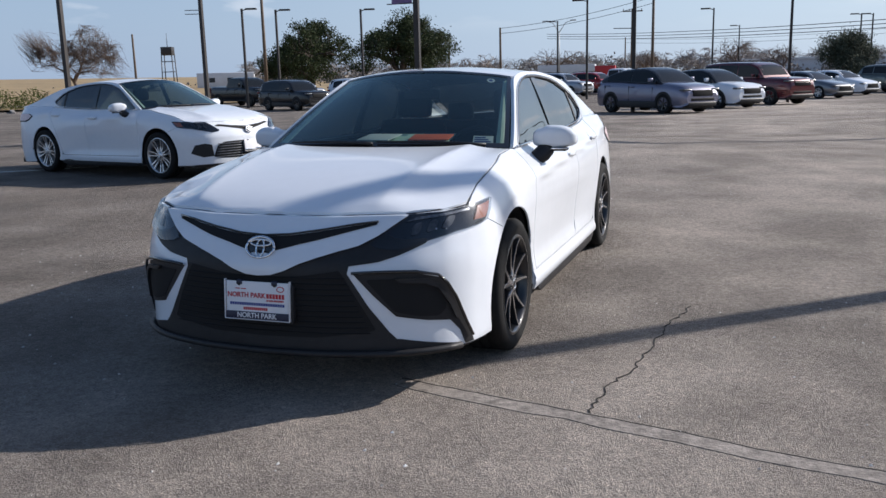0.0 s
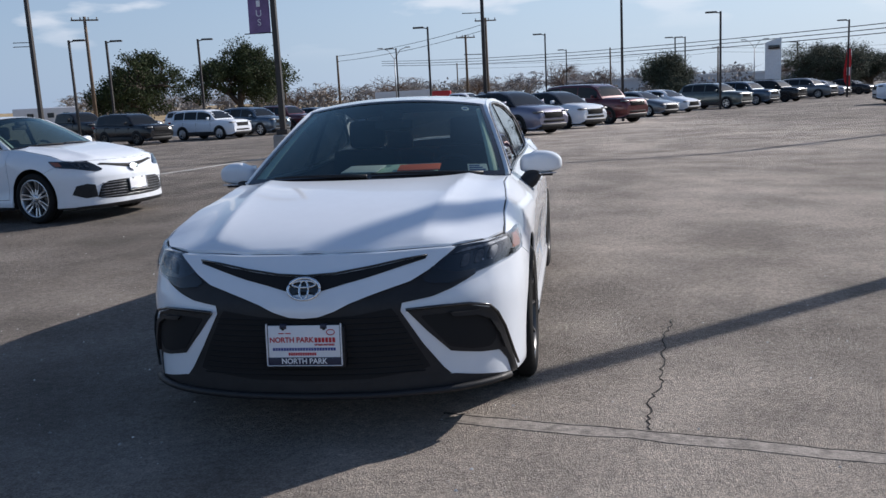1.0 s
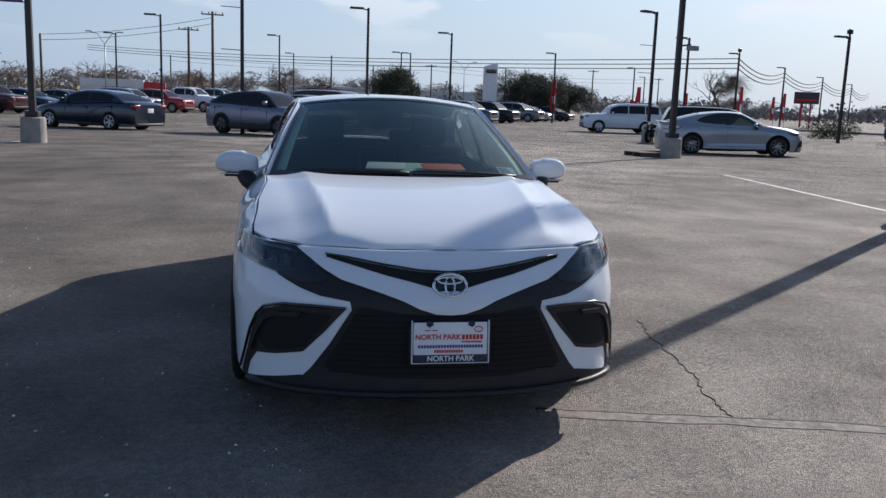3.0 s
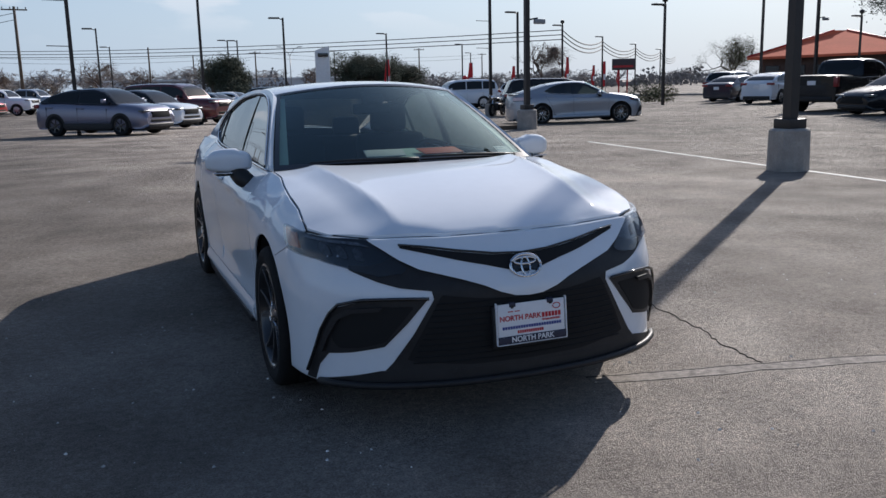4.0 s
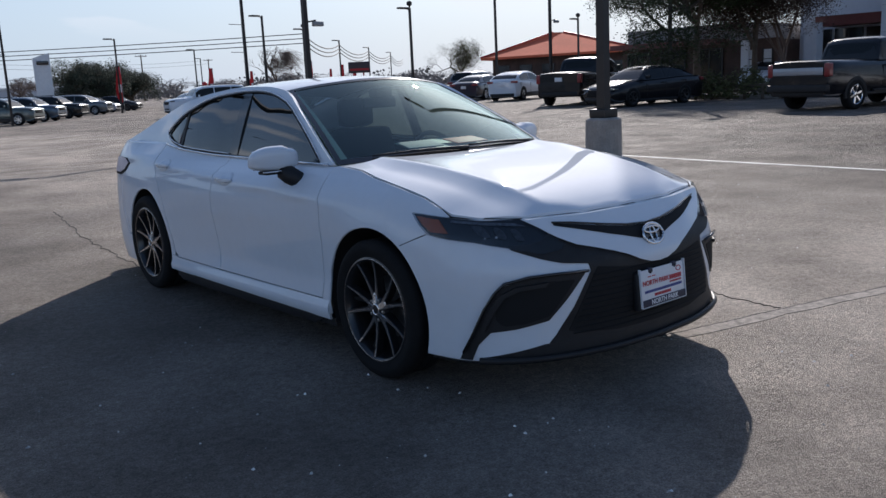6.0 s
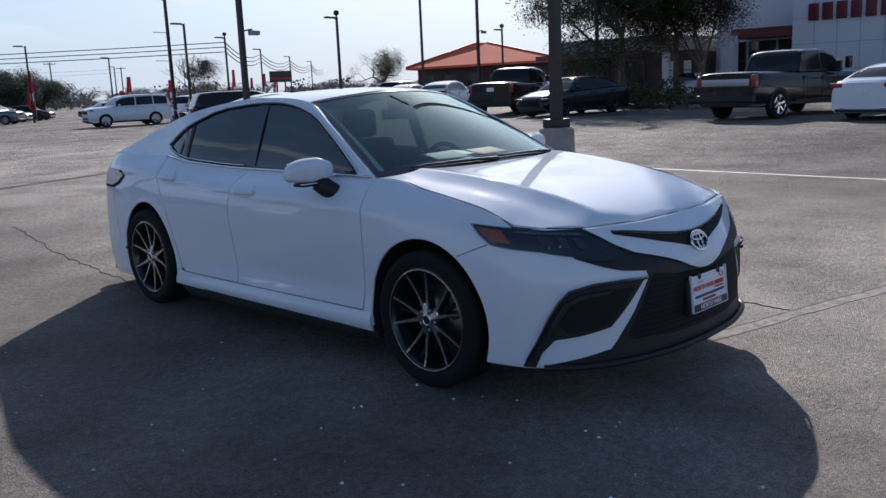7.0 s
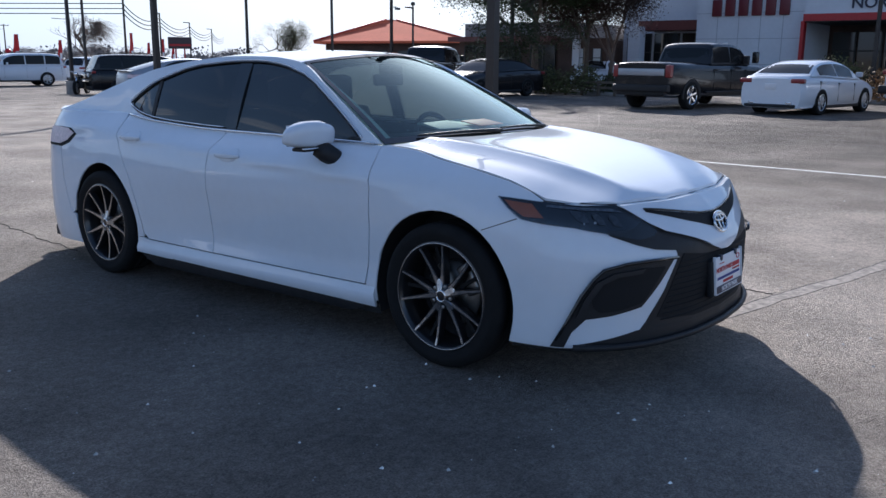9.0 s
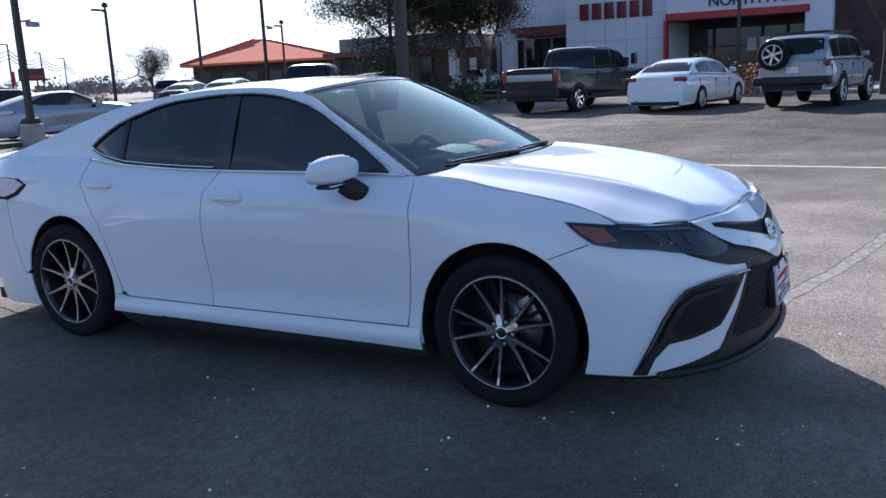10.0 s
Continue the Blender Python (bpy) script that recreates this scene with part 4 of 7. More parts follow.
        part("tail_lamp", sheet("tail_lamp", tail, on_shell(0.008), 0.02, 0.05, side=side), TAIL_LENS, car, "pale clear-lens tail lamp with a dark edge")
        ty, tz = np.mean([p[0] for p in tail]), np.mean([p[1] for p in tail])
        part("tail_lamp_rim", sheet("tail_lamp_rim", [(ty + 1.05 * (a - ty) - 0.016, tz + 1.18 * (b - tz) - 0.008) for a, b in tail], on_shell(0.004), 0.02, 0.05, side=side), MESH_BLACK, car)
        # sill trim
        part("rocker_trim", sheet("rocker_trim", trace([("y", 0.46, 0.222), ("y", 0.56, 0.180), ("y", 2.26, 0.190), ("y", 2.32, 0.225), ("y", 2.30, 0.262), ("y", 2.16, 0.268), ("y", 2.02, 0.250), ("y", 0.62, 0.228)], 0.05), on_shell(0.014), 0.03, 0.06, side=side), BLACK_PLASTIC, car, "black lower sill trim")
        part("arch_edge", tube_mesh("arch_edge", [(side * (shell(q_at(z, y=y), z)[0] - 0.006), y, z) for _, y, z in arch(F_ARCH[0], F_ARCH[1], F_ARCH[2] + 0.003, F_ARCH[3], 196, -12, 24)], 0.007), body_paint, car)
        part("arch_edge", tube_mesh("arch_edge", [(side * (shell(q_at(z, y=y), z)[0] - 0.006), y, z) for _, y, z in arch(R_ARCH[0], R_ARCH[1], R_ARCH[2] + 0.003, R_ARCH[3], 196, 8, 24)], 0.007), body_paint, car)
        # front corners
        if style == "sport":
            fog = [("x", 0.420, 0.545), ("x", 0.55, 0.548), ("x", 0.66, 0.543), ("x", 0.745, 0.515), ("y", -0.69, 0.480), ("y", -0.655, 0.42), ("y", -0.60, 0.30), ("y", -0.545, 0.195), ("y", -0.60, 0.195), ("y", -0.628, 0.262), ("x", 0.775, 0.318), ("x", 0.70, 0.330), ("x", 0.585, 0.357), ("x", 0.50, 0.45)]
            surround = part("fog_surround", sheet("fog_surround", trace(fog, 0.02), on_shell(0.004), 0.012, 0.04, side=side), BLACK_PLASTIC, car, "black corner air-intake surround")
            core = [("x", 0.47, 0.520), ("x", 0.60, 0.522), ("x", 0.69, 0.505), ("x", 0.755, 0.455), ("x", 0.765, 0.38), ("x", 0.74, 0.345), ("x", 0.67, 0.352), ("x", 0.58, 0.378)]
            part("intake", sheet("intake", rounded(trace(core, 0.04), 1), on_shell(0.006), 0.004, 0.05, side=side), MESH_BLACK, surround)
            bar = trace([("x", 0.585, 0.524), ("x", 0.70, 0.514), ("y", -0.708, 0.478), ("y", -0.668, 0.40), ("y", -0.642, 0.33), ("y", -0.658, 0.325), ("y", -0.688, 0.395), ("x", 0.735, 0.470), ("x", 0.69, 0.497), ("x", 0.60, 0.506)], 0.02)
            part("intake_bar", sheet("intake_bar", bar, on_shell(0.020), 0.016, 0.03, side=side), BLACK_PLASTIC, surround, "raised black bar in the corner intake")
            strip("intake_edge", [(side * p[0], p[1], p[2]) for p in (shell(q_at(z, x=x), z, 0.018) for x, z in ((0.415, 0.552), (0.55, 0.556), (0.66, 0.552), (0.735, 0.53)))] + [(side * p[0], p[1], p[2]) for p in (shell(q_at(z, y=y), z, 0.018) for y, z in ((-0.697, 0.49), (-0.661, 0.42), (-0.607, 0.30), (-0.570, 0.23)))], 0.007, GLOSS_BLACK, surround)
        else:
            fog = trace([("x", 0.62, 0.47), ("x", 0.70, 0.49), ("y", -0.66, 0.47), ("y", -0.60, 0.36), ("x", 0.72, 0.30), ("x", 0.60, 0.31)], 0.02)
            part("fog_surround", sheet("fog_surround", fog, on_shell(0.004), 0.01, 0.05, side=side), BLACK_PLASTIC, car)
    # whole-width front pieces: q is negative on the far half
    def wide(half_lo, half_hi):
        """A closed line from the middle out along half_lo and back along half_hi, and its mirror image."""
        a = dense([(q_at(z, x=v), z) for v, z in half_lo], 0.02, False)
        b = dense([(q_at(z, x=v), z) for v, z in half_hi], 0.02, False)
        right = a + b[::-1]
        left = [(-q, z) for q, z in right][::-1]
        line = right + left
        out = []
        for p in line:
            if not out or math.hypot(p[0] - out[-1][0], p[1] - out[-1][1]) > 1e-4:
                out.append(p)
        if math.hypot(out[0][0] - out[-1][0], out[0][1] - out[-1][1]) < 1e-4:
            out.pop()
        return out
    if style == "sport":
        g_hi = [(0.0, 0.60), (0.13, 0.62), (0.264, 0.66), (0.40, 0.70), (0.52, 0.712), (0.57, 0.690), (0.62, 0.680), (0.69, 0.682)]
        g_lo = [(0.0, 0.236), (0.27, 0.238), (0.50, 0.246), (0.585, 0.258), (0.555, 0.29), (0.48, 0.40), (0.395, 0.545), (0.402, 0.578), (0.52, 0.594), (0.60, 0.620), (0.69, 0.664)]
        grille = part("grille", sheet("grille", wide(g_lo, g_hi), on_shell(0.003), 0.01, 0.05), BLACK_PLASTIC, car, "black lower grille and lamp accents")
        core = wide([(0.0, 0.262), (0.25, 0.265), (0.47, 0.290), (0.50, 0.30)], [(0.0, 0.525), (0.20, 0.535), (0.36, 0.56), (0.375, 0.54), (0.50, 0.305)])
        part("grille_mesh", sheet("grille_mesh", core, on_shell(0.0055), 0.003, 0.05), MESH_BLACK, grille)
        for k in range(11):
            z = 0.285 + 0.024 * k
            half = 0.48 - 0.42 * max(0, z - 0.29) * 0.95
            pts = [shell(abs(q_at(z, x=abs(x))) if x else 0.0, z, 0.007) for x in np.linspace(-half, half, 25)]
            pts = [(math.copysign(p[0], x), p[1], p[2]) for p, x in zip(pts, np.linspace(-half, half, 25))]
            strip("grille_bar", pts, 0.003, MESH_BLACK, grille, sides=4)
        v_hi = [(0.0, 0.772), (0.30, 0.774), (0.465, 0.778), (0.60, 0.779)]
        v_lo = [(0.0, 0.533), (0.06, 0.537), (0.126, 0.558), (0.19, 0.588), (0.264, 0.614), (0.35, 0.640), (0.43, 0.662), (0.50, 0.700), (0.55, 0.738), (0.60, 0.777)]
        moustache = part("nose_panel", sheet("nose_panel", wide(v_lo, v_hi), on_shell(0.018), 0.03, 0.04), body_paint, car)
        slit = wide([(0.0, 0.625), (0.08, 0.640), (0.17, 0.664), (0.264, 0.686), (0.40, 0.722), (0.487, 0.744)], [(0.0, 0.692), (0.12, 0.698), (0.264, 0.719), (0.40, 0.741), (0.487, 0.752)])
        part("upper_grille", sheet("upper_grille", slit, on_shell(0.0205), 0.003, 0.05), MESH_BLACK, moustache, "narrow black upper grille slot")
        strip("slot_edge", [(math.copysign(p[0], x), p[1], p[2]) for p, x in ((shell(q_at(z, x=abs(x)) if x else 0, z, 0.022), x) for x, z in ((-0.49, 0.757), (-0.40, 0.747), (-0.264, 0.725), (-0.12, 0.704), (0, 0.698), (0.12, 0.704), (0.264, 0.725), (0.40, 0.747), (0.49, 0.757)))], 0.005, GLOSS_BLACK, moustache)
        lip = wide([(0.0, 0.186), (0.40, 0.186), (0.65, 0.184), (0.80, 0.182)], [(0.0, 0.250), (0.30, 0.252), (0.50, 0.258), (0.60, 0.256), (0.70, 0.232), (0.80, 0.206)])
        part("front_lip", sheet("front_lip", lip, on_shell(0.004), 0.04, 0.05), BLACK_PLASTIC, car, "black front lip spoiler")
        strip("lip_edge", [(math.copysign(p[0], x), p[1], p[2]) for p, x in ((shell(q_at(0.192, x=abs(x)) if x else 0, 0.198, 0.018), x) for x in np.linspace(-0.80, 0.80, 41))], 0.015, BLACK_PLASTIC, car, "thin black splitter edge")
    else:
        g_lo = [(0.0, 0.262), (0.30, 0.265), (0.50, 0.275), (0.60, 0.30)]
        g_hi = [(0.0, 0.50), (0.25, 0.505), (0.45, 0.50), (0.55, 0.45), (0.60, 0.31)]
        grille = part("grille", sheet("grille", wide(g_lo, g_hi), on_shell(0.003), 0.01, 0.06), MESH_BLACK, car, "wide black lower grille with bars")
        for k in range(6):
            z = 0.295 + 0.036 * k
            half = 0.57 - 0.25 * max(0, z - 0.36)
            strip("grille_bar", [(math.copysign(p[0], x), p[1], p[2]) for p, x in ((shell(q_at(z, x=abs(x)) if x else 0, z, 0.010), x) for x in np.linspace(-half, half, 21))], 0.007, LAMP_GREY, grille)
        slit = wide([(0.0, 0.640), (0.17, 0.672), (0.40, 0.712), (0.50, 0.72)], [(0.0, 0.700), (0.264, 0.722), (0.45, 0.745), (0.50, 0.735)])
        part("upper_grille", sheet("upper_grille", slit, on_shell(0.004), 0.004, 0.05), MESH_BLACK, car)
        part("front_lip", sheet("front_lip", wide([(0.0, 0.150), (0.40, 0.150), (0.80, 0.165)], [(0.0, 0.202), (0.58, 0.202), (0.80, 0.196)]), on_shell(0.006), 0.03, 0.08), BLACK_PLASTIC, car)
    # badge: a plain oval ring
    by = shell(0, 0.648, 0.026)[1]
    badge = new("badge")
    badge.parent = car
    badge.matrix_basis = Matrix.Translation((0, by, 0.650)) @ pose(0, 0, 0, -22)
    def oval(rx, rz, r, cx=0.0, cz=0.0, n=40):
        return [(cx + rx * math.cos(6.28318 * k / n), 0, cz + rz * math.sin(6.28318 * k / n)) for k in range(n + 1)]
    part("badge_ring", tube_mesh("badge_ring", oval(0.068, 0.046, 0), 0.0065, 8), CHROME, badge, "oval chrome badge ring")
    part("badge_ring", tube_mesh("badge_ring", oval(0.019, 0.038, 0, 0, -0.003), 0.0048, 8), CHROME, badge)
    part("badge_ring", tube_mesh("badge_ring", oval(0.050, 0.014, 0, 0, 0.020), 0.0048, 8), CHROME, badge)
    bv = [(0, 0.004, 0)] + [(x, 0.006, z) for x, _, z in oval(0.066, 0.044, 0)[:-1]]
    part("badge_back", mesh_of("badge_back", bv, [(0, 1 + k, 1 + (k + 1) % 40) for k in range(40)]), GLOSS_BLACK, badge)
    # bonnet
    half = dense([(p[0] - (0.0075 if k else 0), p[1] + (0.0055 if k < 5 else 0.0)) for k, p in enumerate(SHUT3)], 0.03, False)
    cowl = dense([(0.742, 0.405), (0.60, 0.335), (0.40, 0.285), (0.20, 0.258), (0.0, 0.25)], 0.04, False)[1:]
    right = half[1:] + cowl
    bonnet_line = [half[0]] + right + [(-x, y) for x, y in right[::-1] if x > 0.001]
    part("bonnet", sheet("bonnet", bonnet_line, hood_at(), 0.012, 0.02 if style == "sport" and inside else min(0.05, res)), body_paint, car)
    for side in (1, -1):
        strip("shut_line", [(side * (p[0] - 0.003), p[1], p[2] - 0.006) for p in SHUT3[3:]], 0.0035, MATT_BLACK, car)
    cowl_v = [(x, 0.25 + 0.155 * (abs(x) / 0.742) ** 1.8 + d, z) for d, z in ((-0.03, 0.965), (0.16, 0.985)) for x in np.linspace(-0.74, 0.74, 17)]
    part("cowl", mesh_of("cowl", cowl_v, [(k, k + 1, k + 18, k + 17) for k in range(16)]), BLACK_PLASTIC, car)
    # glass, roof, boot
    sq = dense([(-1, 0), (1, 0), (1, 1), (-1, 1)], 0.1)
    part("windscreen", sheet("windscreen", sq, shield_at(), 0.005, 0.1), SHIELD, car, "clear windscreen with a dark shade band")
    part("shade_band", sheet("shade_band", dense([(-0.98, 0.965), (0.98, 0.965), (0.98, 0.995), (-0.98, 0.995)], 0.06), shield_at(0.003), 0.002, 0), GLOSS_BLACK, car)
    for s in (-1, 1):
        part("screen_edge", sheet("screen_edge", dense([(s * 0.965, 0.0), (s * 1.0, 0.0), (s * 1.0, 1.0), (s * 0.965, 1.0)], 0.06), shield_at(0.003), 0.002, 0), GLOSS_BLACK, car)
    part("screen_edge", sheet("screen_edge", dense([(-0.97, 0.0), (0.97, 0.0), (0.97, 0.05), (-0.97, 0.05)], 0.06), shield_at(0.003), 0.002, 0), GLOSS_BLACK, car)
    part("rear_window", sheet("rear_window", sq, rear_at(0.002), 0.005, 0.12), REAR_GLASS, car)
    edge_ = [rear_at(-0.008)(k / 12 * 0.97, 0.99, 0) for k in range(-12, 13)]
    wall_v = [(x, y, z) for x, y, z in edge_] + [(x * 0.97, y - 0.05, 0.90) for x, y, z in edge_]
    part("rear_bulkhead", mesh_of("rear_bulkhead", wall_v, [(k, k + 1, k + 26, k + 25) for k in range(24)]), INTERIOR, car)
    top = dense([(-1, 1.215), (-0.5, 1.115), (0, 1.082), (0.5, 1.115), (1, 1.215), (1, 2.53), (0, 2.56), (-1, 2.53)], 0.08)
    part("roof", sheet("roof", top, roof_at(), 0.015, 0.09), body_paint, car)
    dv, df = [], []
    for j in range(7):
        y = 3.40 + 0.47 * j / 6
        for i in range(13):
            a = -1 + 2 * i / 12
            w = 0.70 - 0.26 * (j / 6) ** 3
            dv.append((a * w, y + (0.10 - 0.02 * j / 6) * (1 - a * a) * (1 - j / 6 * 0.3), 1.10 + 0.02 * (1 - a * a) - 0.012 * (j / 6) + (0.022 if j >= 5 else 0)))
    df = [(j * 13 + i, j * 13 + i + 1, (j + 1) * 13 + i + 1, (j + 1) * 13 + i) for j in range(6) for i in range(12)]
    part("boot_lid", mesh_of("boot_lid", dv, df, True), body_paint, car)
    for side in (1, -1):
        shoulder_v = []
        for y in np.linspace(2.6, 3.6, 15):
            p = flank_at()(y, float(belt_z(y)) + 0.01, 0)
            s = shell(q_at(1.085, y=y), 1.085)
            shoulder_v += [(side * (p[0] - 0.02), y, p[2]), (side * p[0], y, p[2]), (side * max(s[0], p[0]), y, 1.086)]
        part("rear_shoulder", mesh_of("rear_shoulder", shoulder_v, [(3 * k + i, 3 * k + i + 1, 3 * k + 4 + i, 3 * k + 3 + i) for k in range(14) for i in range(2)], True), body_paint, car)
    # wipers
    for x0, x1 in ((0.62, 0.02), (0.0, -0.56)):
        pts = [shield_at(0.014)((x0 + (x1 - x0) * t) / 0.735, 0.012 + 0.035 * t * (1.6 - t), 0) for t in np.linspace(0, 1, 9)]
        strip("wiper", pts, [0.011 - 0.006 * t for t in np.linspace(0, 1, 9)], BLACK_PLASTIC, car)
    # cabin
    part("floor_pan", box(-0.72, 0.72, -0.55, 3.75, 0.19, 0.26), MATT_BLACK, car)
    part("underbody", box(-0.875, 0.875, 0.47, 2.36, 0.205, 0.255), MATT_BLACK, car)
    part("engine_cover", box(-0.62, 0.62, -0.62, 0.42, 0.26, 0.72), MATT_BLACK, car)
    part("dashboard", box(-0.70, 0.70, 0.40, 1.00, 0.70, 0.985, 0.05), INTERIOR, car)
    for x in (-0.37, 0.37):
        part("front_seat", joined(box(x - 0.25, x + 0.25, 1.25, 1.80, 0.35, 0.60, 0.07), box(x - 0.25, x + 0.25, 1.68, 1.86, 0.5, 1.13, 0.07, Matrix.Translation((x, 1.75, 0.5)) @ pose(0, 0, 0, -12) @ Matrix.Translation((-x, -1.75, -0.5))),
                                  box(x - 0.13, x + 0.13, 1.86, 1.97, 1.12, 1.32, 0.045)), INTERIOR, car)
    part("rear_seat", joined(box(-0.66, 0.66, 2.25, 2.80, 0.35, 0.58, 0.07), box(-0.66, 0.66, 2.66, 2.88, 0.5, 1.08, 0.07), box(-0.42, -0.2, 2.78, 2.88, 1.06, 1.22, 0.04), box(0.2, 0.42, 2.78, 2.88, 1.06, 1.22, 0.04)), INTERIOR, car)
    part("parcel_shelf", box(-0.62, 0.62, 2.86, 3.42, 1.0, 1.05), INTERIOR, car)
    part("headliner", sheet("headliner", dense([(-0.97, 1.25), (0.97, 1.25), (0.97, 2.5), (-0.97, 2.5)], 0.1), roof_at(-0.03), 0.004, 0.2), HEADLINER, car)
    for s in (1, -1):
        part("door_liner", box(min(s * 0.735, s * 0.77), max(s * 0.735, s * 0.77), 0.6, 2.7, 0.27, 0.90), INTERIOR, car)
        part("pillar_trim", sheet("pillar_trim", dense([(s * 0.90, 0.03), (s * 0.985, 0.0), (s * 0.985, 0.98), (s * 0.92, 0.95)], 0.06), shield_at(-0.02), 0.004, 0), TRIM_PALE, car, "pale inner windscreen-pillar trim")
    wheel_ring = [(0.37 + 0.185 * math.cos(a), 1.03 + 0.06 * math.sin(a), 0.90 + 0.175 * math.sin(a)) for a in np.linspace(0, 6.28318, 33)]
    part("steering_wheel", tube_mesh("steering_wheel", wheel_ring, 0.016, 8), INTERIOR, car)
    part("mirror_inside", box(-0.12, 0.12, 1.08, 1.11, 1.255, 1.32, 0.012), INTERIOR, car)
    part("sensor_box", box(-0.06, 0.06, 1.03, 1.12, 1.32, 1.375, 0.015), MATT_BLACK, car)
    if plate:
        pl = new("licence_plate")
        pl.parent = car
        pl.matrix_basis = Matrix.Translation((0, -0.978, 0.428)) @ pose(0, 0, 0, -4)
        part("plate_frame", joined(box(-0.156, 0.156, -0.006, 0.012, -0.086, -0.054, 0.003), box(-0.10, -0.072, -0.006, 0.012, 0.064, 0.084, 0.003), box(0.072, 0.10, -0.006, 0.012, 0.064, 0.084, 0.003)), CHROME if style != "sport" else NAVY_PLASTIC, pl, "dark navy dealer plate frame")
        part("plate_sheet", box(-0.152, 0.152, -0.002, 0.004, -0.076, 0.078, 0.0015), PLATE_WHITE, pl, "white dealer plate with red and blue print")
        part("plate_holder", box(-0.17, 0.17, 0.004, 0.04, -0.10, 0.07, 0.01), BLACK_PLASTIC, pl)
        part("plate_edge", joined(box(-0.1605, -0.156, -0.007, 0.008, -0.088, 0.086, 0.002), box(0.156, 0.1605, -0.007, 0.008, -0.088, 0.086, 0.002), box(-0.158, 0.158, -0.007, 0.006, -0.0895, -0.0865, 0.001)), PLATE_WHITE, pl, "thin white edge of the plate frame")
        if style == "sport":
            def words(text, size, x, z, mat, y=-0.0035):
                cu = bpy.data.curves.new("lettering", "FONT")
                cu.body, cu.size, cu.align_x, cu.align_y, cu.extrude = text, size, "CENTER", "CENTER", 0.0006
                cu.offset = 0.0006
                tmp = bpy.data.objects.new("lettering", cu)
                me = bpy.data.meshes.new_from_object(tmp)
                bpy.data.objects.remove(tmp)
                ob = part("lettering", me, mat, pl)
                ob.matrix_basis = Matrix.Translation((x, y, z)) @ pose(0, 0, 0, 90)
            words("NORTH PARK", 0.030, -0.052, 0.018, INK_RED)
            words("OF SAN ANTONIO", 0.010, 0.088, -0.002, INK_RED)
            words("NORTH PARK", 0.031, 0.0, -0.0695, PLATE_WHITE, -0.0075)
            def bars(name, n, x0, x1, z, h, mat):
                w = (x1 - x0) / n
                part(name, joined(*[box(x0 + k * w + w * 0.12, x0 + (k + 1) * w - w * 0.12, -0.0035, -0.001, z - h / 2, z + h / 2) for k in range(n)]), mat, pl)
            bars("print_line", 6, 0.045, 0.135, 0.018, 0.020, INK_RED)
            bars("print_line", 23, -0.135, 0.135, -0.020, 0.012, INK_BLUE)
            bars("print_line", 12, -0.068, 0.052, -0.040, 0.012, INK_RED)
            bars("print_line", 4, -0.135, -0.095, -0.0675, 0.006, PLATE_WHITE)
            bars("print_line", 4, 0.095, 0.135, -0.0675, 0.006, PLATE_WHITE)
            part("print_oval", mesh_of("print_oval", *tube([(0.115 + 0.017 * math.cos(a), -0.003, 0.050 + 0.011 * math.sin(a)) for a in np.linspace(0, 6.283, 20)], 0.002, 5)), INK_RED, pl)
            bars("print_line", 2, -0.11, -0.05, 0.046, 0.004, INK_RED)
            for x in (-0.087, 0.087):
                part("plate_screw", mesh_of("plate_screw", [(x + v[1], -0.003 - v[0], 0.066 + v[2]) for v in lathe([(0, 0.008), (0.004, 0.006), (0.005, 0)], 10)[0]], lathe([(0, 0.008), (0.004, 0.006), (0.005, 0)], 10)[1]), MATT_BLACK, pl)
    return car


DASH = pose(0.009, 0, -0.021, -1.24, 0, -0.8)
hero = saloon(DASH, "white four-door saloon with black sport trim and dark tinted windows", WHITE_PAINT)


def dash_sheet(name, x0, x1, y0, y1, z, mat, label, rz=0, tilt=0):
    ob = part(name, box(-(x1 - x0) / 2, (x1 - x0) / 2, -(y1 - y0) / 2, (y1 - y0) / 2, 0.0, 0.006, 0.001), mat)
    ob.matrix_basis = DASH @ pose((x0 + x1) / 2, (y0 + y1) / 2, z, tilt, 0, rz)
    return tagged(ob, label, "paper")


dash_sheet("folder", -0.16, 0.34, 0.54, 0.76, 1.030, PAPER_GREEN, "pale green paper folder lying on the dashboard", 5, 10)
dash_sheet("paper_sheet", -0.20, 0.02, 0.52, 0.68, 1.040, PAPER, "white paper sheet lying on the dashboard", -10, 10)
dash_sheet("orange_sheet", 0.12, 0.36, 0.52, 0.66, 1.040, PAPER_ORANGE, "bright orange paper sheet lying on the dashboard", 3, 10)
me = sheet("label", dense([(0.74, 0.06), (0.885, 0.06), (0.885, 0.14), (0.74, 0.14)], 0.1), shield_at(-0.006), 0.001, 0)
label_ob = part("stock_label", me, PAPER)
label_ob.matrix_basis = DASH
tagged(label_ob, "small white printed stock label inside the windscreen", "label")
for k in range(3):
    part("print_bar", sheet("print_bar", dense([(0.752, 0.072 + 0.022 * k), (0.87 - 0.02 * k, 0.072 + 0.022 * k), (0.87 - 0.02 * k, 0.083 + 0.022 * k), (0.752, 0.083 + 0.022 * k)], 0.2), shield_at(-0.0045), 0.001, 0), INK_BLUE, label_ob)
me = sheet("sticker", [(0.80 + 0.040 * math.cos(a), 0.90 + 0.032 * math.sin(a)) for a in np.linspace(0, 6.283, 25)[:-1]], shield_at(-0.006), 0.001, 0)
sticker = part("oval_sticker", me, PAPER)
sticker.matrix_basis = DASH
tagged(sticker, "small oval blue and white sticker inside the windscreen", "sticker")
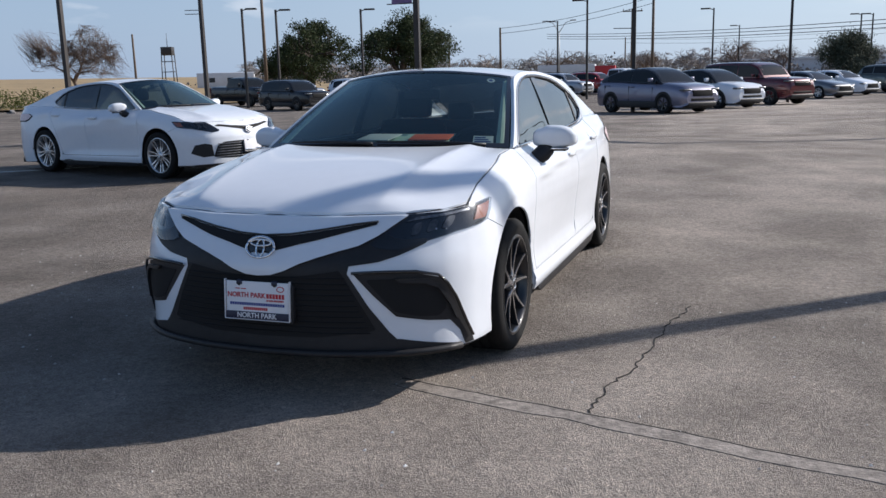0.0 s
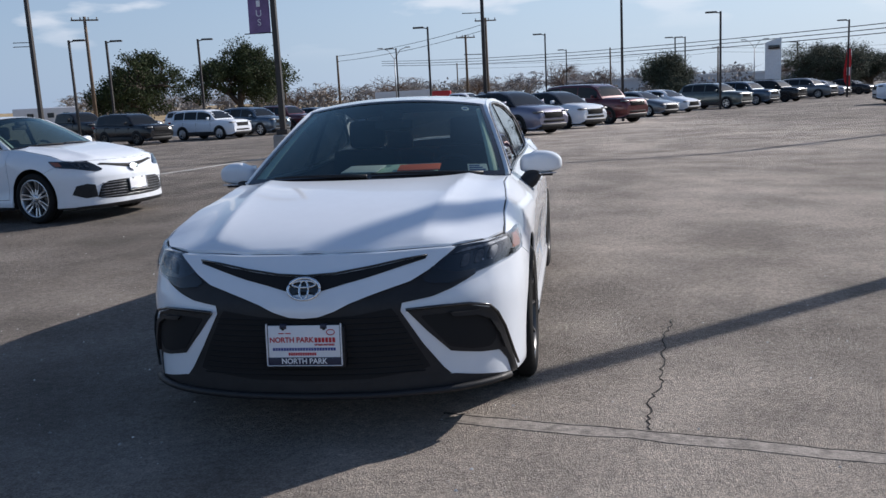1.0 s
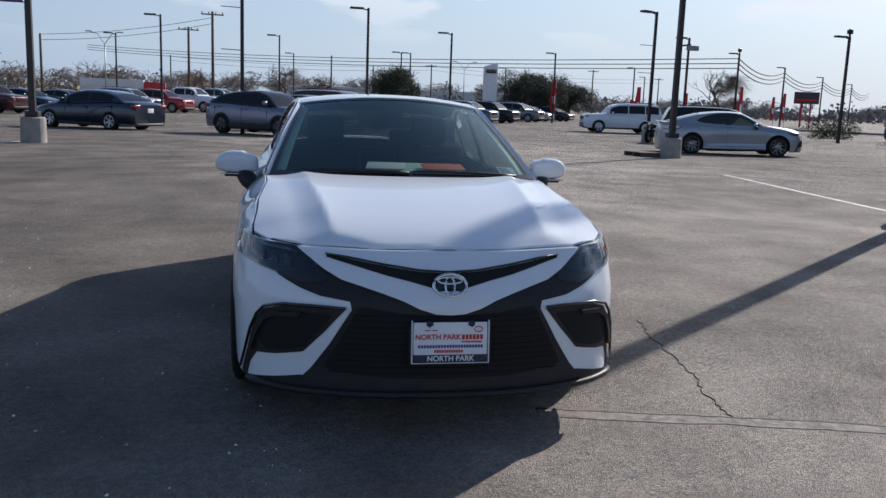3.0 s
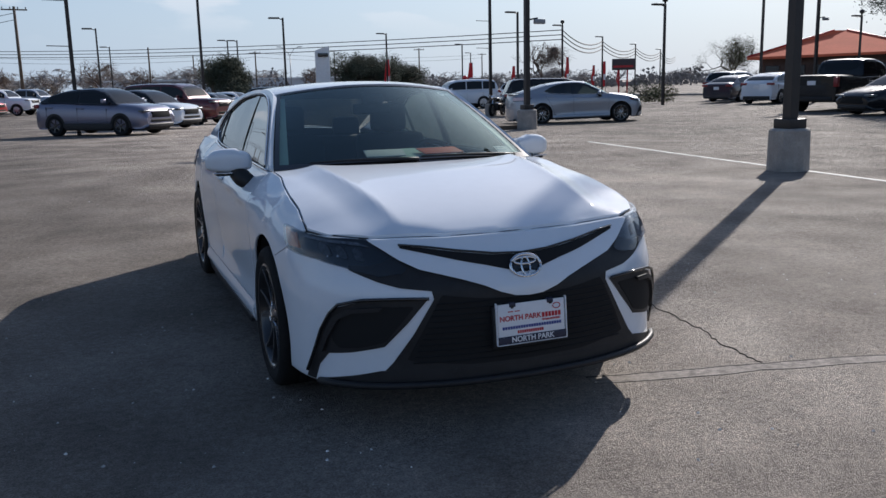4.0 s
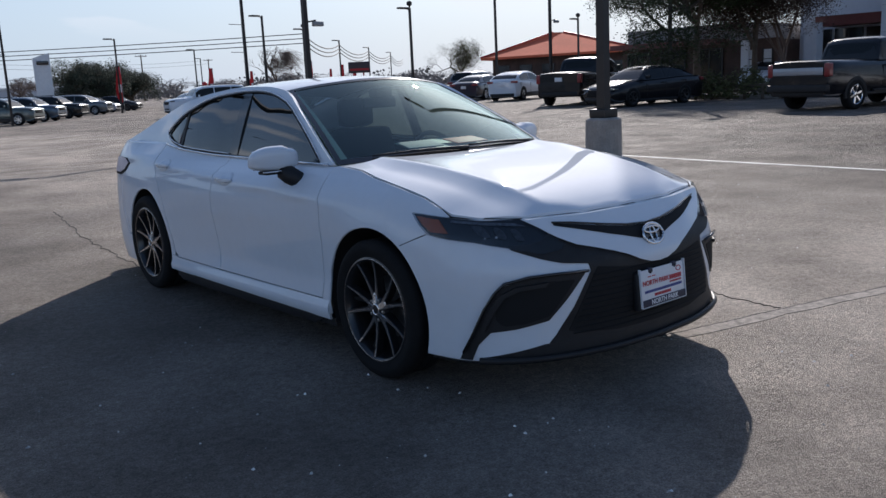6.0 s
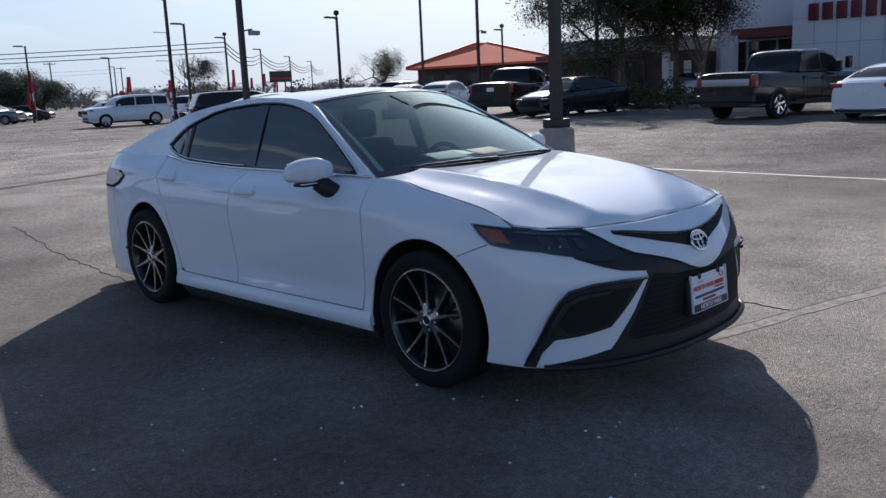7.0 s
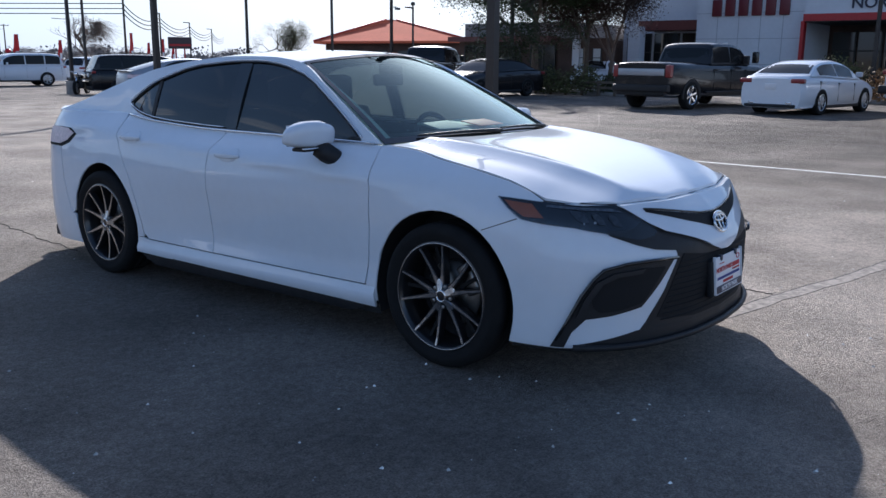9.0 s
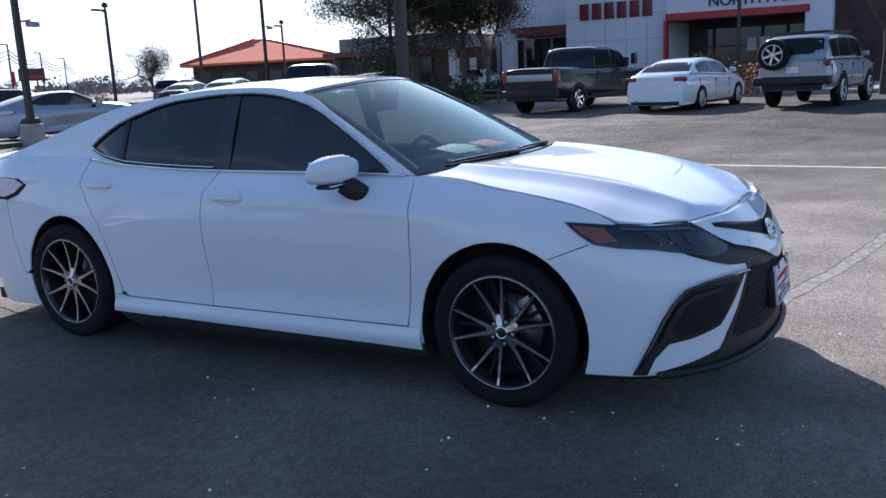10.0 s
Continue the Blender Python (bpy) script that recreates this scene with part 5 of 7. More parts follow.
part("sticker_middle", sheet("sticker_middle", [(0.80 + 0.024 * math.cos(a), 0.90 + 0.018 * math.sin(a)) for a in np.linspace(0, 6.283, 17)[:-1]], shield_at(-0.0045), 0.001, 0), INK_BLUE, sticker)



# ---- the other parked vehicles ----
KINDS = {
    # length, half width, wheelbase, front overhang, wheel radius, sill height
    "saloon": (4.85, 0.92, 2.80, 0.95, 0.335, 0.20),
    "hatch": (4.39, 0.90, 2.64, 0.92, 0.340, 0.22),
    "suv": (4.75, 0.94, 2.75, 0.95, 0.365, 0.26),
    "large_suv": (5.15, 1.00, 3.05, 0.95, 0.395, 0.30),
    "minivan": (5.15, 0.99, 3.05, 0.98, 0.35, 0.20),
    "pickup": (6.10, 1.02, 3.95, 1.00, 0.41, 0.40),
    "off_roader": (4.95, 0.97, 2.85, 0.85, 0.43, 0.48),
}
# the top line of the lower body, and the roof line, as (share of the length, height)
LOWER = {
    "saloon": [(0, 0.60), (0.02, 0.72), (0.10, 0.84), (0.27, 0.97), (0.5, 1.0), (0.8, 1.06), (0.96, 1.05), (1, 0.95)],
    "hatch": [(0, 0.68), (0.02, 0.84), (0.08, 0.95), (0.26, 1.03), (0.5, 1.06), (0.8, 1.12), (0.97, 1.12), (1, 0.98)],
    "suv": [(0, 0.78), (0.012, 0.95), (0.05, 1.04), (0.27, 1.11), (0.5, 1.12), (0.8, 1.16), (0.98, 1.15), (1, 1.0)],
    "large_suv": [(0, 0.86), (0.012, 1.06), (0.05, 1.15), (0.27, 1.21), (0.5, 1.22), (0.8, 1.24), (0.98, 1.24), (1, 1.1)],
    "minivan": [(0, 0.66), (0.03, 0.86), (0.10, 0.98), (0.22, 1.08), (0.5, 1.10), (0.8, 1.13), (0.98, 1.13), (1, 1.0)],
    "pickup": [(0, 0.95), (0.015, 1.18), (0.06, 1.26), (0.24, 1.32), (0.45, 1.34), (0.62, 1.34), (0.98, 1.36), (1, 1.33)],
    "off_roader": [(0, 0.90), (0.02, 1.08), (0.06, 1.18), (0.27, 1.26), (0.5, 1.28), (0.8, 1.29), (0.98, 1.29), (1, 1.2)],
}
UPPER = {
    "saloon": [(0.255, 0.955), (0.42, 1.39), (0.53, 1.45), (0.66, 1.43), (0.76, 1.34), (0.89, 1.05)],
    "hatch": [(0.245, 1.02), (0.39, 1.44), (0.50, 1.54), (0.68, 1.51), (0.85, 1.36), (0.965, 1.11)],
    "suv": [(0.265, 1.10), (0.385, 1.57), (0.48, 1.68), (0.70, 1.71), (0.90, 1.64), (0.985, 1.13)],
    "large_suv": [(0.265, 1.20), (0.355, 1.72), (0.45, 1.87), (0.70, 1.90), (0.93, 1.84), (0.985, 1.22)],
    "minivan": [(0.18, 1.06), (0.34, 1.62), (0.46, 1.74), (0.70, 1.76), (0.92, 1.70), (0.985, 1.12)],
    "pickup": [(0.25, 1.31), (0.345, 1.84), (0.42, 1.95), (0.54, 1.96), (0.605, 1.90), (0.635, 1.33)],
    "off_roader": [(0.27, 1.25), (0.36, 1.78), (0.46, 1.90), (0.70, 1.92), (0.94, 1.86), (0.985, 1.27)],
}


def lined(table):
    return spline([a for a, _ in table], [b for _, b in table])


def small_wheel(car, x, y, r, side, mat, spare=False, width=0.22):
    hub = new("wheel")
    hub.parent = car
    hub.matrix_basis = Matrix.Translation((x, y, r)) @ (pose(0, 0, 0) if side > 0 else pose(0, 0, 0, 0, 0, 180))
    w, q = width / 2, r * 0.68
    part("tyre", mesh_of("tyre", *lathe([(-w, q), (-w, r * 0.94), (-w * 0.8, r), (w * 0.8, r), (w, r * 0.94), (w * 0.97, q), (w * 0.6, q * 0.97)], 28), True), RUBBER, hub)
    part("rim", mesh_of("rim", *lathe([(w * 0.95, q), (w * 0.9, q * 0.9), (w * 0.2, q * 0.86), (w * 0.1, 0)], 28), True), MATT_BLACK, hub)
    sv, sf = [], []
    for k in range(6):
        a = 6.28318 * k / 6 + 0.3
        for rr, hw, xx in ((q * 0.14, q * 0.12, w * 0.72), (q * 0.92, q * 0.15, w * 0.86)):
            c, s = math.cos(a), math.sin(a)
            sv += [(xx - 0.03, rr * c - hw * s, rr * s + hw * c), (xx, rr * c - hw * 0.7 * s, rr * s + hw * 0.7 * c), (xx, rr * c + hw * 0.7 * s, rr * s - hw * 0.7 * c), (xx - 0.03, rr * c + hw * s, rr * s - hw * c)]
        b = 8 * k
        sf += [(b + i, b + i + 1, b + 5 + i, b + 4 + i) for i in range(3)]
    base = len(sv)
    lv, lf = lathe([(w * 0.6, q * 0.26), (w * 0.8, q * 0.22), (w * 0.82, 0)], 14)
    sv += lv
    sf += [tuple(i + base for i in f) for f in lf]
    base = len(sv)
    lv, lf = lathe([(w * 0.9, q * 0.90), (w * 1.0, q * 0.95), (w * 0.98, q * 1.0)], 28)
    sv += lv
    sf += [tuple(i + base for i in f) for f in lf]
    part("spokes", mesh_of("spokes", sv, sf), mat, hub)
    return hub


def vehicle(kind, at, heading, paint_mat, label, group="", rims=None, two_tone=None, category="car"):
    """A parked vehicle of a kind; at: the middle of the front axle on the ground; heading: where its nose points, as (x, y)."""
    L, W, WB, FO, R, SILL = KINDS[kind]
    rims = rims or SILVER_ALLOY
    car = thing(kind if kind in ("pickup", "minivan", "off_roader") else "car" if kind in ("saloon", "hatch") else "suv",
                pose(at[0], at[1], ground_z(*at), 0, 0, math.degrees(math.atan2(heading[0], -heading[1]))), label, category, group)
    low, up = lined(LOWER[kind]), lined(UPPER[kind])
    t_of = lambda y: (y + FO) / L  # noqa: E731
    y_of = lambda t: t * L - FO  # noqa: E731

    def half(t):
        e = 0.10 * max(0, 1 - t / 0.12) ** 2 * 1.9 + 0.06 * max(0, 1 - (1 - t) / 0.08) ** 2 * 1.6
        return W * (1 - e)

    ts = [0, 0.008, 0.025, 0.05, 0.08, 0.12, 0.18, 0.24, 0.32, 0.42, 0.52, 0.62, 0.72, 0.80, 0.88, 0.94, 0.97, 0.988, 1.0]
    verts = []
    for t in ts:
        w, zt = half(t), float(low(t))
        s = SILL + 0.10 * max(0, 1 - t / 0.05)
        y = y_of(t)
        sec = [(w - 0.10, s), (w - 0.02, s + 0.10), (w, s + (zt - s) * 0.45), (w - 0.012, s + (zt - s) * 0.70), (w - 0.05, zt - 0.10), (w - 0.13, zt - 0.02), (w * 0.5, zt + 0.012), (0, zt + 0.02)]
        line = sec + [(-x, z) for x, z in sec[-2::-1]]
        verts += [(x, y, z) for x, z in line]
    n = 15
    faces = [(j * n + i, j * n + i + 1, (j + 1) * n + i + 1, (j + 1) * n + i) for j in range(len(ts) - 1) for i in range(n - 1)]
    base = len(verts)
    verts += verts[:n] + verts[(len(ts) - 1) * n:(len(ts)) * n]
    faces += [tuple(base + i for i in range(n)), tuple(base + n + i for i in range(n))[::-1]]
    faces += [((j + 1) * n, j * n, j * n + n - 1, (j + 1) * n + n - 1) for j in range(len(ts) - 1)]
    part("body", mesh_of("body", verts, faces, True), paint_mat, car)

    t0, t3 = UPPER[kind][0][0], UPPER[kind][-1][0]
    peak = max(z for _, z in UPPER[kind])
    ta, tb = UPPER[kind][1][0], UPPER[kind][-2][0]
    rw = W * (0.66 if kind == "saloon" else 0.72 if kind in ("hatch", "suv") else 0.80)

    def cabin(t, s, out=0.0):
        """A point of the cabin: t along, s from 0 at the belt to 1 at the roof's edge and 2 at its middle."""
        zr = float(up(t))
        zb = min(zr - 0.01, float(low(t)) - 0.03)
        a = min(1, max(0, (zr - zb) / (peak - zb + 0.01)))
        wb_ = half(t) - 0.075
        wr = wb_ + (rw - wb_) * a
        if s <= 1:
            x, z = wb_ + (wr - wb_) * s, zb + (zr - 0.045 * a - zb) * s
            return (x + out, y_of(t), z + 0.2 * out)
        k = s - 1
        return (wr * (1 - k), y_of(t), zr - 0.045 * a * (1 - min(1, k * 5)) + 0.02 * a * min(1, k * 1.3) + out)

    cs = np.linspace(t0, t3, 26)
    ss = [0, 0.5, 1, 1.06, 1.2, 1.6, 2]
    cv = []
    for t in cs:
        sec = [cabin(float(t), s) for s in ss]
        cv += sec + [(-x, y, z) for x, y, z in sec[-2::-1]]
    m = 13
    cf = [(j * m + i, j * m + i + 1, (j + 1) * m + i + 1, (j + 1) * m + i) for j in range(25) for i in range(m - 1)]
    part("cabin", mesh_of("cabin", cv, cf, True), two_tone or paint_mat, car)

    def glass(name, ta_, tb_, lo, hi, side):
        gv, gf = [], []
        k = 7
        for j in range(k):
            t = ta_ + (tb_ - ta_) * j / (k - 1)
            room = (float(up(t)) - float(low(t))) / (peak - float(low(t)))
            for s in (lo, hi if room > 0.5 else lo + (hi - lo) * max(0.02, room * 1.6)):
                x, y, z = cabin(t, s, 0.007)
                gv.append((side * x, y, z))
        gf = [(2 * j, 2 * j + 1, 2 * j + 3, 2 * j + 2) for j in range(k - 1)]
        part(name, mesh_of(name, gv, gf), FAR_GLASS, car)

    a0, b0 = t0 + 0.55 * (ta - t0), tb + 0.25 * (t3 - tb)
    doors = [a0, (a0 + b0) / 2 - 0.01, b0] if kind in ("saloon", "hatch", "pickup") else [a0, a0 + (b0 - a0) * 0.38, a0 + (b0 - a0) * 0.72, b0]
    for side in (1, -1):
        for p, q in zip(doors, doors[1:]):
            glass("side_window", p + 0.006, q - 0.006, 0.10, 0.88, side)
    for name, p, q in (("windscreen", t0 + 0.015, ta + 0.01), ("rear_window", tb + 0.01, t3 - (0.02 if kind in ("saloon", "hatch") else 0.006))):
        gv, gf = [], []
        for j in range(5):
            t = p + (q - p) * j / 4
            for s in (1.10, 1.5, 2):
                gv.append(cabin(t, s, 0.008))
            gv += [(-x, y, z) for x, y, z in (gv[-2], gv[-3])]
        gf = [(5 * j + i, 5 * j + i + 1, 5 * j + 6 + i, 5 * j + 5 + i) for j in range(4) for i in range(4)]
        part(name, mesh_of(name, gv, gf, True), FAR_GLASS, car)
    for side in (1, -1):
        for y in (0.0, WB):
            w = half(t_of(y))
            small_wheel(car, side * (w - 0.10), y, R, side, rims, width=0.24)
            av, af = [], []
            for k in range(15):
                a = radians(-12 + 204 * k / 14)
                for rr in (R * 0.86, R * (1.20 if kind in ("hatch", "suv", "pickup", "off_roader") else 1.08)):
                    av.append((side * (w + 0.004), y + rr * math.cos(a), R + rr * math.sin(a)))
                    av.append((side * (w - 0.05), y + rr * math.cos(a), R + rr * math.sin(a)))
            af = [(4 * k, 4 * k + 2, 4 * k + 6, 4 * k + 4) for k in range(14)] + [(4 * k + 2, 4 * k + 3, 4 * k + 7, 4 * k + 6) for k in range(14)]
            part("wheel_arch", mesh_of("wheel_arch", av, af), MATT_BLACK, car)
        zf, zr_ = float(low(0.03)) - 0.14, float(low(0.97)) - 0.17
        w0 = half(0.04)
        sx = lambda a, b: (min(side * a, side * b), max(side * a, side * b))  # noqa: E731
        part("headlamp", box(*sx(w0 - 0.36, w0 + 0.004), -FO + 0.012 * L - 0.01, -FO + 0.060 * L, zf + 0.025, zf + 0.095, 0.03), LAMP_CLEAR, car, "clear headlamp")
        wr_ = half(0.97)
        tall = kind in ("large_suv", "pickup", "off_roader", "minivan")
        part("tail_lamp", box(*sx(wr_ - (0.16 if tall else 0.34), wr_ + 0.012), L - FO - 0.16, L - FO + 0.012, zr_ - (0.26 if kind == "pickup" else 0.02), zr_ + 0.10, 0.03), RED_LENS, car, "red tail lamp")
        zm = float(low(t0 + 0.06)) + 0.02
        part("wing_mirror", box(*sx(W - 0.02, W + 0.16), y_of(t0 + 0.075), y_of(t0 + 0.075) + 0.10, zm, zm + (0.24 if kind == "pickup" else 0.14), 0.03), BLACK_PLASTIC if kind == "pickup" else paint_mat, car)
        clad = 0.20 if kind in ("hatch", "suv") else 0.06
        part("sill_trim", box(*sx(W - 0.09, W + (0.006 if clad > 0.1 else -0.004)), R * 1.12, WB - R * 1.12, SILL - 0.02, SILL + clad, 0.02), BLACK_PLASTIC, car)
        for t in doors:
            y, w = y_of(t) + 0.02, half(t)
            part("door_gap", box(*sx(w - 0.03, w + 0.001), y - 0.0018, y + 0.0018, SILL + 0.16, float(low(t)) - 0.16), MATT_BLACK, car)
        for t in doors[1:3]:
            y, zh = y_of(t) - 0.14, float(low(t)) - 0.19
            part("door_handle", box(*sx(half(t) - 0.03, half(t) + 0.014), y - 0.10, y + 0.10, zh, zh + 0.03, 0.01), paint_mat, car)
        if kind in ("suv", "large_suv", "minivan"):
            rail = [cabin(t, 1.22, 0.05) for t in np.linspace(ta + 0.06, tb - 0.03, 9)]
            part("roof_rail", tube_mesh("roof_rail", [(side * x, y, z) for x, y, z in rail], 0.016, 5), BLACK_PLASTIC, car)
    zg = float(low(0.03))
    part("grille", box(-W * 0.52, W * 0.52, -FO - 0.015, -FO + 0.14, zg - 0.30, zg - 0.09, 0.03), MESH_BLACK, car)
    if kind in ("large_suv", "pickup"):
        part("grille_bar", box(-W * 0.5, W * 0.5, -FO - 0.025, -FO, zg - 0.155, zg - 0.140, 0.006), STEEL, car)
    part("lower_grille", box(-W * 0.60, W * 0.60, -FO - 0.012, -FO + 0.16, SILL + 0.20, SILL + 0.30, 0.03), MESH_BLACK, car)
    part("front_bumper", box(-W * 0.72, W * 0.72, -FO - 0.01, -FO + 0.2, SILL + 0.02, SILL + 0.17, 0.04), BLACK_PLASTIC, car)
    part("rear_bumper", box(-W * 0.80, W * 0.80, L - FO - 0.2, L - FO + 0.02, SILL + 0.0, SILL + (0.10 if kind == "saloon" else 0.18), 0.04), BLACK_PLASTIC, car)
    part("number_plate", box(-0.16, 0.16, L - FO + 0.004, L - FO + 0.018, float(low(0.97)) - 0.36, float(low(0.97)) - 0.20, 0.004), PLATE_WHITE, car)
    part("underside", box(-W * 0.75, W * 0.75, -FO * 0.8, WB + 0.5, SILL - 0.05, SILL + 0.04), MATT_BLACK, car)
    return car


SILVER = paint("silver_car_paint", (0.33, 0.35, 0.39), 0.55, 0.4)
LILAC = paint("lilac_silver_car_paint", (0.19, 0.19, 0.255), 0.5, 0.4)
GREY = paint("grey_car_paint", (0.15, 0.16, 0.17), 0.6, 0.35)
GREEN_GREY = paint("green_grey_car_paint", (0.10, 0.12, 0.115), 0.5, 0.35)
BLUE_GREY = paint("blue_grey_car_paint", (0.07, 0.10, 0.14), 0.6, 0.35)
BLACK = material("black_car_paint", (0.010, 0.010, 0.012), 0.25, 0.0, coat=0.35, vary=0.02, scale=2.0, spec=0.3)
NAVY = paint("navy_car_paint", (0.016, 0.022, 0.040), 0.3, 0.28)
RED = paint("red_car_paint", (0.32, 0.018, 0.020), 0.2, 0.3)
MAROON = paint("maroon_car_paint", (0.09, 0.012, 0.016), 0.3, 0.3)


def heading_pose(x, y, hx, hy):
    return pose(x, y, ground_z(x, y), 0, 0, math.degrees(math.atan2(hx, -hy)))


def near(p, h, half_track, right):
    """The middle of the axle, from where one wheel stands: its right or its left one."""
    n = math.hypot(*h)
    hx, hy = h[0] / n, h[1] / n
    s = -half_track if right else half_track
    return (p[0] + s * hy, p[1] - s * hx)


def outward(p):
    """Moved away from the lane to where the ground, falling away, is met."""
    q = p
    for _ in range(4):
        k = 1 - ground_z(*q) / 1.39 if math.hypot(*p) > 15 else 1
        q = (-1 + (p[0] + 1) * k, -4 + (p[1] + 4) * k)
    return q


# the white saloon beside the first one
h = (0.966, -0.26)
x, y = near((-5.85, 6.40), h, 0.80, True)
saloon(heading_pose(x, y, *h) @ pose(0, 0, 0, -1.24), "white four-door saloon with silver wheels parked on asphalt", WHITE_PAINT, "plain", plate=True, res=0.08)
h = (0.96, -0.27)
x, y = outward(near((14.9, 20.3), h, 0.80, True))
saloon(heading_pose(x, y, *h) @ pose(0, 0, 0, -1.24), "silver four-door saloon parked beside a light pole", SILVER, "sport", plate=False, res=0.10)

ROW = (0.75, -0.66)
SIDE = (0.90, -0.43)
AWAY = (0.985, -0.17)
for kind, p, h, right, mat, label, group in (
    ("hatch", (-0.40, 24.6), ROW, True, LILAC, "lilac-silver compact crossover with a black roof", "cars in the far row"),
    ("hatch", (1.0, 27.9), ROW, True, WHITE_PAINT, "white compact crossover with a black roof", "cars in the far row"),
    ("large_suv", (2.6, 30.6), ROW, True, MAROON, "dark red large sport utility vehicle", "cars in the far row"),
    ("saloon", (4.7, 37.0), ROW, True, GREY, "dark grey saloon parked in a row", "cars in the far row"),
    ("saloon", (6.3, 41.0), ROW, True, WHITE_PAINT, "white saloon parked in a row", "cars in the far row"),
    ("suv", (9.5, 44.2), ROW, True, GREEN_GREY, "green-grey sport utility vehicle", "cars in the far row"),
    ("suv", (11.9, 48.3), ROW, True, BLUE_GREY, "blue-grey sport utility vehicle", "cars in the far row"),
    ("suv", (14.4, 52.0), ROW, True, BLACK, "black sport utility vehicle", "cars in the far row"),
    ("suv", (17.9, 57.5), ROW, True, GREY, "grey sport utility vehicle", "cars in the far row"),
    ("saloon", (20.0, 61.5), ROW, True, SILVER, "silver saloon parked in a row", "cars in the far row"),
    ("saloon", (22.6, 64.0), ROW, True, BLACK, "black saloon parked in a row", "cars in the far row"),
    ("saloon", (25.3, 60.5), (-0.98, 0.1), False, WHITE_PAINT, "white saloon seen side-on", "cars in the far row"),
    ("suv", (-17.6, 31.4), SIDE, True, BLACK, "black sport utility vehicle with papers in the windscreen", "cars in the field-side row"),
    ("suv", (-14.9, 34.1), (0.95, -0.32), True, WHITE_PAINT, "white sport utility vehicle", "cars in the field-side row"),
    ("suv", (-13.9, 36.8), SIDE, True, BLUE_GREY, "dark blue-grey sport utility vehicle", "cars in the field-side row"),
    ("suv", (-13.4, 40.4), SIDE, True, MAROON, "dark red sport utility vehicle", "cars in the field-side row"),
    ("saloon", (-12.6, 44.0), SIDE, True, NAVY, "dark blue saloon parked in a row", "cars in the field-side row"),
    ("saloon", (-11.4, 47.6), SIDE, True, GREY, "dark grey saloon parked in a row", "cars in the field-side row"),
    ("suv", (-8.0, 47.4), SIDE, True, SILVER, "silver sport utility vehicle", "cars in the field-side row"),
    ("suv", (-6.6, 51.4), SIDE, True, RED, "bright red sport utility vehicle", "cars in the field-side row"),
    ("pickup", (-5.0, 55.0), SIDE, True, WHITE_PAINT, "white pickup truck parked in a row", "cars in the field-side row"),
    ("pickup", (-3.4, 59.5), SIDE, True, SILVER, "silver pickup truck parked in a row", "cars in the field-side row"),
    ("suv", (-24.5, 45.0), SIDE, True, SILVER, "silver pickup-fronted sport utility vehicle", "cars in the field-side row"),
    ("suv", (-22.5, 49.0), SIDE, True, WHITE_PAINT, "white sport utility vehicle", "cars in the field-side row"),
    ("pickup", (-24.0, 38.0), SIDE, True, BLACK, "black pickup truck parked in a row", "cars in the field-side row"),
    ("saloon", (-31.5, 39.5), SIDE, True, MAROON, "dark red saloon parked in a row", "cars in the field-side row"),
    ("saloon", (-7.98, 27.1), (-0.85, 0.53), False, NAVY, "dark blue saloon in the open lane", ""),
    ("large_suv", (16.2, 38.9), (-0.985, 0.17), False, WHITE_PAINT, "white large sport utility vehicle seen side-on", ""),
    ("minivan", (17.5, 26.0), (0.93, -0.35), True, BLACK, "black minivan behind a silver saloon", ""),
    ("suv", (24.1, 40.4), (0.95, 0.31), True, WHITE_PAINT, "white sport utility vehicle seen from behind", ""),
    ("saloon", (35.0, 35.5), (0.94, 0.34), True, NAVY, "dark blue saloon near the road", ""),
    ("suv", (38.2, 39.4), (0.94, 0.34), True, GREY, "dark grey sport utility vehicle near the road", ""),
    ("hatch", (33.25, 30.8), (0.94, 0.34), True, WHITE_PAINT, "white hatchback facing the restaurant", "cars facing the showroom"),
    ("pickup", (28.9, 21.7), (0.95, 0.31), True, BLACK, "black pickup truck facing the restaurant", "cars facing the showroom"),
    ("saloon", (23.2, 16.9), (-0.99, 0.12), False, BLACK, "black saloon parked by the hedge", ""),
    ("saloon", (37.5, 19.0), (-0.95, -0.2), False, WHITE_PAINT, "white saloon by the showroom entrance", ""),
):
    W = KINDS[kind][1]
    x, y = outward(near(p, h, W - 0.1, right))
    vehicle(kind, (x, y), h, mat, label, group, DARK_ALLOY if kind == "hatch" or mat in (MAROON, BLACK) else None, two_tone=BLACK if "compact crossover" in label else None)

# the vehicles that face the showroom, seen from behind
h = (0.985, -0.17)
n = math.hypot(*h)
h = (h[0] / n, h[1] / n)
right = (h[1], -h[0])
truck = vehicle("pickup", (21.25 + 3.95 * h[0], 8.70 + 3.95 * h[1]), h, BLACK, "black heavy-duty pickup truck with a silver tailgate band", "cars facing the showroom", CHROME)
part("tailgate_band", box(-0.80, 0.80, 5.10, 5.125, 0.98, 1.18, 0.01), SILVER, truck, "wide silver tailgate band")
part("step_bumper", box(-0.95, 0.95, 4.98, 5.20, 0.52, 0.72, 0.03), BLACK_PLASTIC, truck)
part("cab_lamp_rail", box(-0.5, 0.5, 1.16, 1.22, 1.955, 1.985, 0.01), CHROME, truck)
